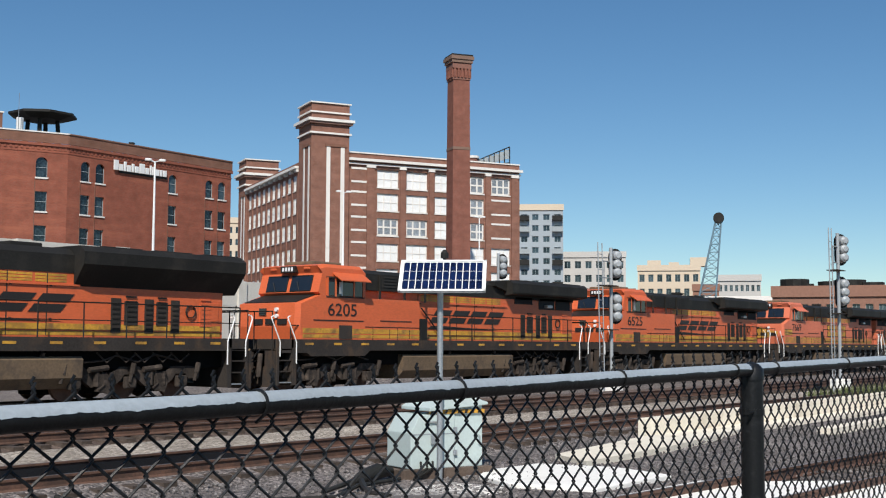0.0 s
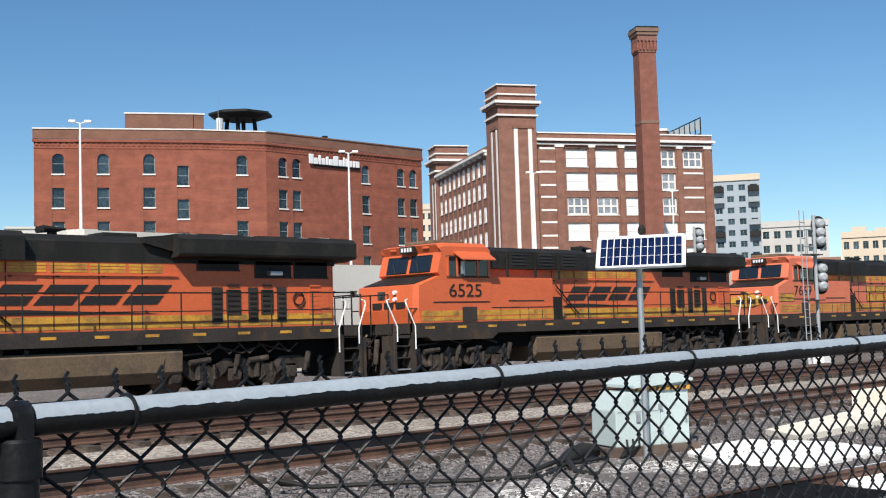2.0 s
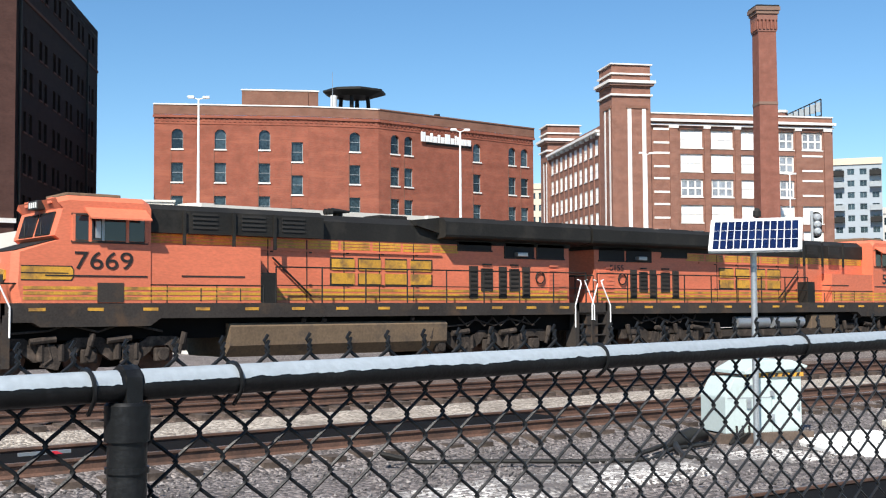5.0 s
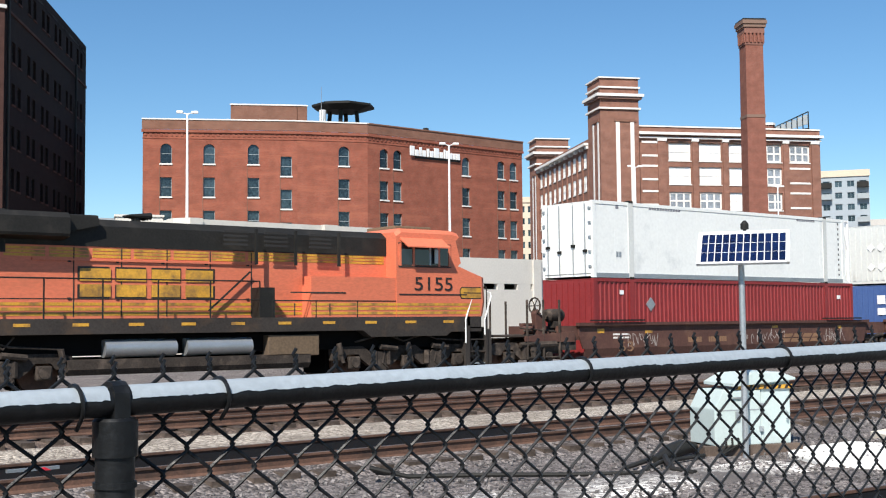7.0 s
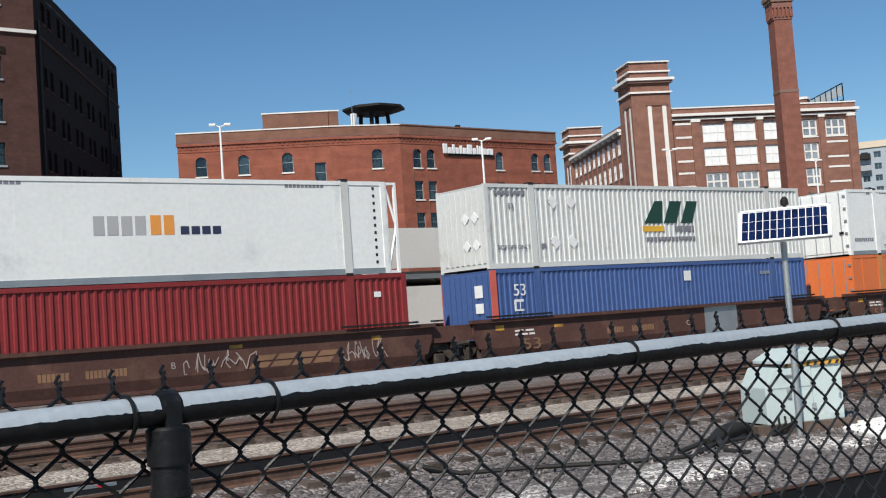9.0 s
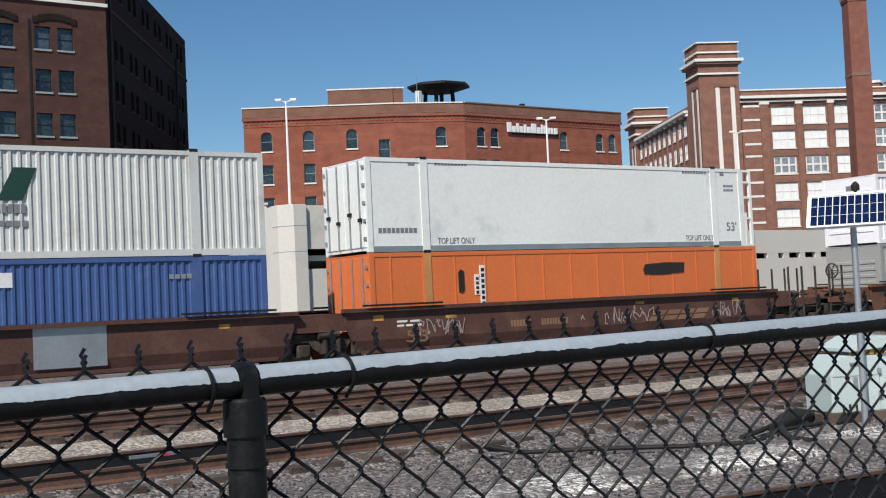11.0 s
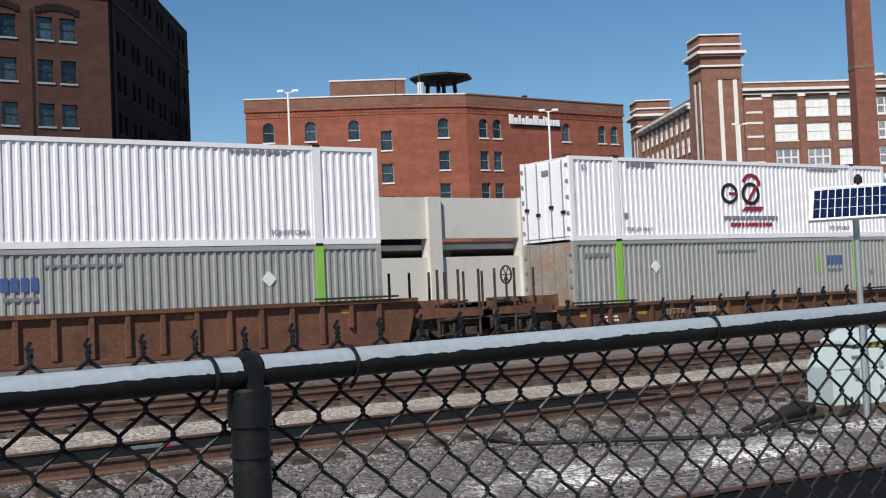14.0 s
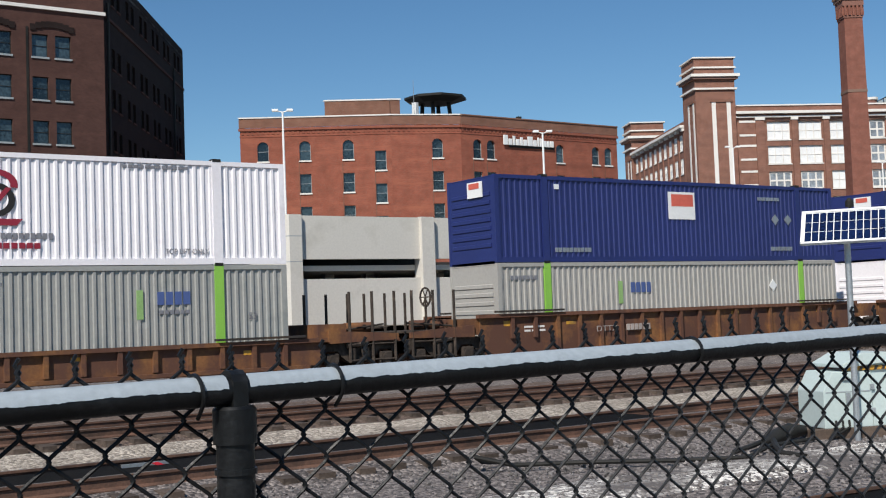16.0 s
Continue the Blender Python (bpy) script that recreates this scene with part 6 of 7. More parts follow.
    bars(t, 8.95, 10.2, 1.25, 0.22, mat("logo_navy", (0.03, 0.035, 0.08), 0.5, 0, 0.05), n=4, name="brand_block")
    bars(t, 3.0, 4.8, 2.55, 0.10, greyink, n=12)
    bars(t, 12.2, 13.5, 2.55, 0.10, greyink, n=10)
    bars(t, 1.2, 1.4, 2.5, 0.14, greyink)
    bars(t, 1.2, 1.5, 0.75, 0.2, STEEL, n=2)
    for k in range(11):
        bars(t, 15.15, 15.25, 0.3 + 0.22 * k, 0.09, ink, name="rivet_plate")
    for x, a, b in ((15.62, 0.0, 2.74), (15.98, 0.0, 2.74)):
        for s in (-1, 1):
            bm = bmesh.new()
            box(bm, x - 0.04, x + 0.04, s * 1.24 - 0.05, s * 1.24 + 0.05, a, b)
            part("end_frame", bm, WHITE, t)
    for s in (-1, 1):
        bm = bmesh.new()
        tube(bm, [(15.62, s * 1.24, 0.1), (15.98, s * 1.24, 1.4), (15.62, s * 1.24, 2.7)], 0.045, 5)
        box(bm, 15.6, 16.02, s * 1.24 - 0.04, s * 1.24 + 0.04, 2.66, 2.74)
        box(bm, 15.6, 16.02, s * 1.24 - 0.04, s * 1.24 + 0.04, 0.0, 0.08)
        part("end_brace", bm, WHITE, t)
    t = container(75.40, z1, "ribbed blue container with red corner posts", navy, posts=navy, end_rib="ribs")
    for s in (-1, 1):
        bm = bmesh.new()
        box(bm, -0.03, 0.22, s * 1.312 - 0.012, s * 1.312 + 0.012, 0, 2.86)
        part("red_corner_post", bm, redp, t)
    lettering("size_mark", "53", 0.55, WHITE, t, side_m(0.95, -1.286, 2.0), fit=0.5)
    bars(t, 0.95, 1.45, 1.5, 0.38, WHITE)
    bars(t, 1.02, 1.38, 1.56, 0.24, navy, -1.288, n=2)
    bars(t, 9.1, 9.55, 2.2, 0.36, WHITE)
    bars(t, 13.4, 14.2, 2.3, 0.12, STEEL, n=5)
    bm = bmesh.new()
    box(bm, -0.05, -0.03, -0.9, -0.5, 2.0, 2.4)
    box(bm, -0.05, -0.03, -0.9, -0.5, 1.5, 1.82)
    part("end_marking", bm, WHITE, t)
    t = container(75.40, z2, "ribbed silver container with green and gold freight mark", silver, end_rib="ribs")
    for k, (a, b) in enumerate(((7.25, 8.15), (8.25, 9.05), (9.15, 9.9))):
        bm = bmesh.new()
        prism(bm, [(a, 1.42), (b - 0.15, 1.42), (b + 0.2, 2.22), (a + 0.4, 2.22)] if k else [(a, 1.42), (b, 1.42), (b + 0.1, 2.22), (b - 0.3, 2.22)], -1.290, -1.27)
        part("brand_block", bm, dgreen, t)
    bars(t, 7.15, 8.55, 1.12, 0.2, gold, name="brand_block")
    bars(t, 8.8, 9.85, 1.10, 0.22, greyink, n=7)
    bars(t, 7.3, 9.9, 0.78, 0.14, greyink, n=14)
    bars(t, 0.4, 1.75, 2.4, 0.14, greyink, n=8)
    lettering("size_mark", "53", 0.26, greyink, t, side_m(0.95, -1.286, 1.95))
    lettering("stencil", "TOP LIFT ONLY", 0.2, greyink, t, side_m(0.4, -1.286, 0.62), fit=1.4)
    bars(t, 2.3, 2.55, 0.62, 0.16, greyink)
    for x, z in ((2.95, 2.15), (3.75, 2.15), (2.95, 0.8), (3.75, 0.8)):
        placard(t, x, z, WHITE, 0.22)
        placard(t, x - 0.09, z + 0.12, WHITE, 0.14, -1.288)
    for y in (-0.75, -0.25):
        for z in (0.8, 1.7):
            bm = bmesh.new()
            prism(bm, [(y - 0.2, z), (y, z - 0.2), (y + 0.2, z), (y, z + 0.2)], -0.05, -0.03, "x")
            part("end_placard", bm, WHITE, t)
    t = container(94.80, z1, "orange panelled container with black patch and ochre posts", orange, False, posts=ochrep)
    for k in range(14):
        for s in (-1, 1):
            bm = bmesh.new()
            x = 0.7 + 1.13 * k
            box(bm, x - 0.022, x + 0.022, s * 1.285 - 0.014, s * 1.285 + 0.014, 0.15, 2.76)
            part("panel_rib", bm, orange, t)
    bm = bmesh.new()
    prism(bm, [(10.68, 1.99), (11.5, 1.97), (12.5, 2.03), (12.54, 2.36), (11.6, 2.38), (10.72, 2.33), (10.62, 2.15)], -1.304, -1.27)
    part("painted_out_patch", bm, ink, t)
    bm = bmesh.new()
    prism(bm, [(3.08, 1.66), (3.2, 1.62), (3.28, 1.72), (3.27, 2.28), (3.16, 2.34), (3.07, 2.24)], -1.304, -1.27)
    part("painted_out_patch", bm, ink, t)
    bars(t, 3.86, 4.10, 1.02, 1.42, WHITE, -1.302, name="label_strip")
    bars(t, 3.66, 3.88, 1.55, 0.62, WHITE, -1.302, name="label_strip")
    for k in range(8):
        bars(t, 3.90, 4.05, 1.06 + 0.17 * k, 0.11, ink, -1.306)
    for k in range(4):
        bars(t, 3.70, 3.83, 1.58 + 0.14 * k, 0.09, ink, -1.306)
    placard(t, 1.3, 1.0, greyink, 0.25, -1.300)
    t = container(94.80, z2, "white smooth-sided container with open end frame", van, False, L=15.6)
    lettering("size_mark", "53'", 0.42, greyink, t, side_m(14.75, -1.286, 0.55), fit=0.5)
    for x in (2.4, 12.7):
        lettering("stencil", "TOP LIFT ONLY", 0.26, greyink, t, side_m(x, -1.286, 0.22), fit=1.35)
    bars(t, 0.35, 1.7, 0.55, 0.15, greyink, n=9)
    bars(t, 2.4, 3.6, 2.58, 0.10, greyink, n=10)
    bars(t, 12.7, 13.9, 2.55, 0.10, greyink, n=9)
    bars(t, 1.45, 1.75, 2.55, 0.14, greyink)
    bars(t, 14.55, 14.8, 2.5, 0.14, greyink)
    bars(t, 14.7, 15.2, 2.1, 0.08, greyink, n=4)
    bars(t, 14.7, 15.2, 1.95, 0.08, greyink, n=4)
    for s in (-1, 1):
        bm = bmesh.new()
        for x in (15.66, 16.08):
            box(bm, x - 0.05, x + 0.05, s * 1.24 - 0.05, s * 1.24 + 0.05, 0, 2.74)
        for z in (0.0, 0.95, 1.7, 2.25, 2.66):
            box(bm, 15.6, 16.12, s * 1.24 - 0.04, s * 1.24 + 0.04, z, z + 0.08)
        part("end_frame", bm, WHITE, t)
    # white over grey pairs
    for k, x in enumerate((118.15, 141.5)):
        t = container(x, z1, "ribbed grey container with bright green lift posts", grey, posts=green, end_rib="louvre" if k == 0 else "doors", endmat=None if k == 0 else doorrust)
        px = 5.0 if k == 0 else 11.9
        bars(t, px, px + 0.22, 1.5, 0.75, palegreen, name="brand_block")
        bars(t, px + 0.55, px + 1.5, 1.86, 0.34, blueink, n=4, name="brand_block")
        bars(t, px + 0.6, px + 1.45, 1.62, 0.10, greyink, n=6, name="brand_block")
        placard(t, 12.6 if k == 0 else 3.6, 1.98, WHITE, 0.22)
        bars(t, 0.5, 1.6, 2.35, 0.13, greyink, n=7)
        bars(t, 6.6, 8.6, 2.42, 0.08, greyink, n=14)
        lettering("size_mark", "53", 0.26, greyink, t, side_m(0.95 if k == 0 else 15.0, -1.286, 1.42))
        t = container(x, z2, "ribbed white container with dark red and black emblem", white, end_rib="louvre" if k == 0 else "doors")
        lettering("size_mark", "53", 0.26, greyink, t, side_m(0.95 if k == 0 else 0.5, -1.286, 1.5 if k == 0 else 2.3))
        lettering("stencil", "TOP LIFT ONLY", 0.2, greyink, t, side_m(2.35, -1.286, 0.28), fit=1.2)
        lettering("stencil", "TOP LIFT ONLY", 0.2, greyink, t, side_m(12.7, -1.286, 0.28), fit=1.2)
        bars(t, 2.5, 3.8, 2.45, 0.16, greyink, n=8)
        bars(t, 11.6, 13.4, 2.5, 0.08, greyink, n=12)
        bars(t, 2.3, 2.5, 0.7, 0.2, greyink)
        if k:
            cz = 1.60
            def arc(name, x, z, r, a0, a1, w, m, sx=1.0):
                bm = bmesh.new()
                n = 18
                for i in range(n):
                    p, q = radians(a0 + (a1 - a0) * i / n), radians(a0 + (a1 - a0) * (i + 1) / n)
                    quad(bm, *[(x + sx * rr * math.cos(b), -1.286, z + rr * math.sin(b)) for rr, b in ((r, p), (r, q), (r - w, q), (r - w, p))])
                part(name, bm, m, t)
            arc("emblem_ring", 7.35, cz, 0.38, 0, 360, 0.13, ink, 1.15)
            arc("emblem_ring", 8.45, cz, 0.42, 0, 360, 0.14, ink, 1.15)
            arc("emblem_sweep", 8.5, cz + 0.36, 0.38, -10, 170, 0.14, wine, 1.3)
            for pts in ([(8.25, 1.35), (8.4, 1.35), (8.85, 1.9), (8.7, 1.9)], [(7.95, 0.98), (8.95, 0.98), (9.1, 1.14), (8.15, 1.14)], [(7.35, 1.55), (7.75, 1.55), (7.75, 1.65), (7.35, 1.65)]):
                bm = bmesh.new()
                prism(bm, pts, -1.294, -1.27)
                part("emblem_stroke", bm, wine, t)
            bars(t, 7.0, 9.85, 0.66, 0.14, greyink, n=20)
            bars(t, 7.35, 9.55, 0.42, 0.14, wine, n=12)
        bm = bmesh.new()
        box(bm, -0.055, -0.03, -0.25, 0.10, 2.22, 2.40)
        part("end_emblem", bm, greyink, t)
    # dark blue over grey pairs
    for k, x in enumerate((164.9, 184.35)):
        t = container(x, z1, "ribbed tan-grey container with green lift posts", greyt if k == 0 else white, posts=green, end_rib="louvre")
        bars(t, 5.0, 5.22, 1.5, 0.75, palegreen, name="brand_block")
        bars(t, 5.55, 6.5, 1.86, 0.34, blueink, n=4, name="brand_block")
        placard(t, 12.6, 1.98, WHITE, 0.22)
        bars(t, 0.5, 1.6, 2.35, 0.13, greyink, n=7)
        t = container(x, z2, "ribbed dark blue container with red and white label", dblue, end_rib="louvre")
        bars(t, 7.45, 9.1, 1.45, 0.95, WHITE, -1.284, name="label_panel")
        bars(t, 7.6, 8.95, 1.9, 0.42, redp, -1.289, name="label_block")
        bars(t, 2.4, 2.65, 2.35, 0.16, WHITE)
        bars(t, 2.35, 3.9, 0.32, 0.14, STEEL, n=10)
        bars(t, 12.6, 13.8, 0.36, 0.14, STEEL, n=9)
        bars(t, 12.0, 13.2, 2.2, 0.12, STEEL, n=8)
        for xx in (12.9, 13.6):
            placard(t, xx, 1.5, STEEL, 0.2)
        bm = bmesh.new()
        box(bm, -0.06, -0.03, -0.7, 0.1, 2.1, 2.6)
        part("end_label", bm, WHITE, t)
        bm = bmesh.new()
        box(bm, -0.07, -0.05, -0.55, 0.0, 2.38, 2.56)
        part("end_label", bm, redp, t)


# ---- fence ----
def fence_y(x):
    return 1.54 + 0.0106 * x


def fence_top(x):
    return 1.5915 + 0.0125 * x      # centre line of the top rail


def fence():
    x0, x1 = -2.6, 11.0
    o = thing("chain_link_fence", "black vinyl chain-link fence with worn bare top rail", "fence")
    bm = bmesh.new()
    tube(bm, [(x, fence_y(x), fence_top(x)) for x in np.linspace(x0, x1, 30)], 0.021, 20)
    rail = part("top_rail", bm, VINYL, o, smooth=True)
    # coating worn away along the crown, with a ragged lower edge on the sunny side
    bm = bmesh.new()
    prev = None
    n = int((x1 - x0) / 0.004)
    for i in range(n + 1):
        x = x0 + (x1 - x0) * i / n
        lo = 170 + 7 * noise.noise((x * 9, 0, 0)) + 7 * noise.noise((x * 45, 3, 0)) + 4 * noise.noise((x * 160, 7, 0))
        hi = 14 + 8 * noise.noise((x * 12, 9, 0))
        if abs(x - 0.665) < 0.014 or abs(x - 3.85) < 0.03:
            prev = None
            continue
        cur = []
        for k in range(7):
            a = radians(hi + (lo - hi) * k / 6)
            cur.append(bm.verts.new((x, fence_y(x) + 0.0217 * math.cos(a), fence_top(x) + 0.0217 * math.sin(a))))
        if prev:
            for k in range(6):
                bm.faces.new((prev[k], prev[k + 1], cur[k + 1], cur[k]))
        prev = cur
    # the angle is counted from the far side, so the strip covers the crown
    part("bare_strip", bm, ALU, rail, "bare metal where the coating has worn off", smooth=True)
    # line posts
    def line_post(x, end=False):
        y, zt = fence_y(x) + 0.002, fence_top(x)
        r = 0.0265 if not end else 0.038
        zc = zt - 0.022
        if not end:
            bm = bmesh.new()
            tube(bm, [(x, y, -0.4), (x, y, zc - 0.03)], r, 20)
            p = part("line_post", bm, VINYL, o, smooth=True)
            bm = bmesh.new()
            tube(bm, [(x, y, zc - 0.052), (x, y, zc - 0.004), (x, y, zc + 0.0)], [0.0305, 0.0305, 0.027], 20)
            part("post_cap", bm, VINYL, p, smooth=True)
            bm = bmesh.new()
            tube(bm, [(x, y, zc - 0.0), (x, y, zt - 0.016)], 0.016, 12)
            prism(bm, [(y - 0.0245, zt - 0.024), (y - 0.0245, zt + 0.012), (y - 0.017, zt + 0.022), (y - 0.006, zt + 0.0275), (y + 0.006, zt + 0.0275), (y + 0.017, zt + 0.022), (y + 0.0245, zt + 0.012), (y + 0.0245, zt - 0.024)], x - 0.011, x + 0.011, "x")
            part("rail_loop", bm, VINYL, p)
            for z in (zc - 0.09, zc - 0.55):
                bm = bmesh.new()
                tube(bm, [(x, y, z - 0.004), (x, y, z + 0.004)], r + 0.003, 20)
                part("tie_band", bm, VINYL, p)
        else:
            bm = bmesh.new()
            tube(bm, [(x, y, -0.4), (x, y, zt - 0.03)], r, 20)
            p = part("terminal_post", bm, VINYL, o, smooth=True)
            bm = bmesh.new()
            tube(bm, [(x, y, zt - 0.035), (x, y, zt + 0.0), (x, y, zt + 0.018), (x, y, zt + 0.026)], [r + 0.003, r + 0.003, r * 0.7, 0.006], 20)
            part("post_cap", bm, VINYL, p, smooth=True)
            for z in (zt - 0.14, zt - 0.5):
                bm = bmesh.new()
                tube(bm, [(x, y, z - 0.01), (x, y, z + 0.01)], r + 0.004, 20)
                tube(bm, [(x - 0.07, y - 0.02, z), (x - r, y - 0.02, z)], 0.005, 6)
                part("brace_band", bm, VINYL, p)
    line_post(0.665)
    line_post(3.87, True)
    line_post(7.1)
    line_post(10.3)
    line_post(-2.4)
    # ties round the rail
    for x in (-1.9, -1.2, -0.5, 0.601, 0.817, 1.562, 2.179, 2.93, 3.70, 4.05, 4.8, 5.5, 6.2, 6.9, 7.6, 8.3, 9.0):
        bm = bmesh.new()
        pts = []
        for k in range(15):
            a = radians(-60 + 300 * k / 14)
            pts.append((x + 0.010 * k / 14, fence_y(x) + 0.0245 * math.cos(a), fence_top(x) + 0.0245 * math.sin(a)))
        pts.append((x + 0.014, fence_y(x) + 0.012, fence_top(x) - 0.036))
        tube(bm, pts, 0.0032, 6)
        part("tie_wire", bm, VINYL, o, smooth=True)
    # woven mesh: zigzag wires side by side, hooked at the knuckles, behind the rail
    h = 0.0737 / 2
    bm = bmesh.new()
    start = 0.747 - 92 * h
    for w in range(int((x1 - start) / h)):
        pts = []
        for k in range(20):
            left = (k + w) % 2 == 0
            x = start + (w + (0 if left else 1)) * h
            e = 1 if left else -1
            y, z = fence_y(x) + 0.026, fence_top(x) + 0.036 - k * h
            pts += [(x + e * 0.0028, y + e * 0.001, z + 0.0062), (x - e * 0.0004, y + e * 0.0034, z), (x + e * 0.0028, y + e * 0.001, z - 0.0062)]
        if pts[0][0] < x0:
            continue
        x, y, z = pts[0]
        d = 1 if pts[3][0] < x else -1
        pts.insert(0, (x + d * 0.006, y + 0.002, z + 0.010))
        if w % 2 == 0:
            pts.insert(0, (x + d * 0.001, y, z + 0.019))
        tube(bm, pts, 0.0029, 5)
    tagged(part("wire_fabric", bm, VINYL, o, smooth=True), "black woven chain-link wire", kind="stuff")


# ---- trackside things ----
def cabinet():
    c = thing("equipment_cabinet", "pale green metal trackside cabinet on timber base", "cabinet", m=pose(14.85, 11.45, -0.3, 0, 0, -22) @ Matrix.Scale(0.86, 4))
    def pt(name, build, m, label="", bevel=0.0, parent=c):
        bm = bmesh.new()
        build(bm)
        return part(name, bm, m, parent, label, False, bevel)
    pt("timber_base", lambda b: [box(b, -0.95, 0.95, -0.55, -0.35, 0, 0.18), box(b, -0.95, 0.95, 0.35, 0.55, 0, 0.18), box(b, -0.95, -0.75, -0.5, 0.5, 0.02, 0.17)], TIE)
    pt("body", lambda b: prism(b, [(-0.70, 0.18), (-0.70, 0.80), (-0.52, 1.12), (0.20, 1.12), (0.20, 0.18)], -0.45, 0.42, "y"), CABINET, bevel=0.015)
    pt("tall_body", lambda b: box(b, 0.22, 0.80, -0.42, 0.45, 0.18, 1.28), CABINET, bevel=0.015)
    pt("lid", lambda b: prism(b, [(-0.36, 1.18), (0.86, 1.28), (0.86, 1.32), (0.55, 1.42), (0.0, 1.42), (-0.36, 1.24)], -0.52, 0.52, "y"), CABINET, bevel=0.012)
    st = pt("warning_strip", lambda b: box(b, -0.33, 0.82, -0.462, -0.44, 1.13, 1.20), YELLOW)
    for k in range(8):
        x = -0.31 + 0.14 * k
        pt("strip_bar", lambda b: prism(b, [(x, 1.135), (x + 0.05, 1.135), (x + 0.08, 1.195), (x + 0.03, 1.195)], -0.470, -0.458), LETTER, parent=st)
    pt("door_seam", lambda b: box(b, -0.66, 0.16, -0.456, -0.445, 0.77, 0.79), FRAMEW)
    pt("latch", lambda b: box(b, -0.30, -0.22, -0.485, -0.445, 0.60, 0.76), STEEL, bevel=0.008)
    pt("handle", lambda b: tube(b, [(-0.35, -0.48, 0.99), (-0.15, -0.48, 0.99)], 0.015, 6), STEEL)
    for z in (0.4, 0.8):
        pt("hinge", lambda b: box(b, 0.16, 0.24, -0.47, -0.43, z, z + 0.09), STEEL)
    pt("side_handle", lambda b: tube(b, [(0.70, -0.45, 0.6), (0.70, -0.50, 0.62), (0.70, -0.50, 0.72), (0.70, -0.45, 0.74)], 0.012, 6), STEEL)
    pt("cable_stub", lambda b: [tube(b, [(-0.5 + 0.12 * k, -0.46, 0.3), (-0.55 + 0.12 * k, -0.56, 0.2), (-0.8, -0.75, 0.04)], 0.022, 6) for k in range(3)], BLACK)
    # hoses from the cabinet along the ground
    h = thing("black_hose", "black cable hose lying across gravel", "hose")
    bm = bmesh.new()
    pts = [(13.75, 11.2, -0.24), (12.6, 11.0, -0.22), (11.6, 10.5, -0.24), (10.8, 10.9, -0.23), (9.9, 11.7, -0.23), (9.1, 12.1, -0.22), (8.7, 12.35, -0.1), (8.95, 12.55, -0.2), (9.3, 12.6, -0.24)]
    tube(bm, pts, 0.03, 7)
    part("hose", bm, BLACK, h, smooth=True)
    h = thing("black_hose", "thick black hose bundle beside the cabinet", "hose")
    bm = bmesh.new()
    tube(bm, [(13.95, 11.55, -0.16), (13.6, 11.5, -0.14), (13.2, 11.4, -0.17), (12.7, 11.2, -0.22)], [0.07, 0.12, 0.11, 0.05], 10)
    tube(bm, [(13.0, 11.3, -0.19), (12.5, 10.8, -0.22), (12.15, 10.4, -0.235), (12.1, 10.0, -0.245)], 0.045, 7)
    tube(bm, [(13.1, 11.4, -0.18), (12.5, 11.2, -0.22), (11.9, 11.0, -0.24)], 0.035, 7)
    part("hose", bm, BLACK, h, smooth=True)


def solar_panel():
    s = thing("solar_panel", "blue-celled solar panel in white frame on steel pole", "solar panel")
    c = Vector((14.23, 10.79, 2.75))
    w, h = 1.30, 0.68
    m = Matrix.Translation(c) @ pose(0, 0, 0, 0, 0, -57) @ pose(0, 0, 0, 46, 0, 0)
    bm = bmesh.new()
    box(bm, -w / 2, w / 2, -h / 2, h / 2, -0.02, 0.0, m)
    part("backing", bm, WHITE, s)
    for u0, u1, v0, v1 in ((-w / 2, w / 2, -h / 2, -h / 2 + 0.035), (-w / 2, w / 2, h / 2 - 0.035, h / 2), (-w / 2, -w / 2 + 0.04, -h / 2, h / 2), (w / 2 - 0.04, w / 2, -h / 2, h / 2)):
        bm = bmesh.new()
        box(bm, u0, u1, v0, v1, -0.03, 0.016, m)
        part("frame_bar", bm, WHITE, s)
    cols, rows = 12, 3
    for i in range(cols):
        for j in range(rows):
            bm = bmesh.new()
            cw, chh = (w - 0.10) / cols, (h - 0.09) / rows
            u, v = -w / 2 + 0.05 + cw * i, -h / 2 + 0.045 + chh * j
            box(bm, u + 0.006, u + cw - 0.006, v + 0.006, v + chh - 0.006, 0.001, 0.006, m)
            part("cell", bm, CELL, s)
    top = m @ Vector((0, 0, -0.1))
    bm = bmesh.new()
    tube(bm, [(top.x, top.y + 0.05, -0.35), (top.x, top.y + 0.05, top.z)], 0.045, 12)
    part("pole", bm, STEEL, s, smooth=True)
    bm = bmesh.new()
    box(bm, -0.25, 0.25, -0.03, 0.03, -0.12, -0.03, m)
    part("bracket", bm, STEEL, s)
    bm = bmesh.new()
    kx, ky = top.x + 0.30 * math.sin(radians(57)), top.y + 0.30 * math.cos(radians(57))
    tube(bm, [(top.x, top.y + 0.05, top.z - 0.05), (kx, ky, top.z + 0.05), (kx, ky, top.z + 0.40)], 0.025, 8)
    tube(bm, [(kx, ky, top.z + 0.36), (kx, ky, top.z + 0.44), (kx, ky, top.z + 0.49)], [0.06, 0.06, 0.02], 12)
    part("antenna_knob", bm, BLACK, s)


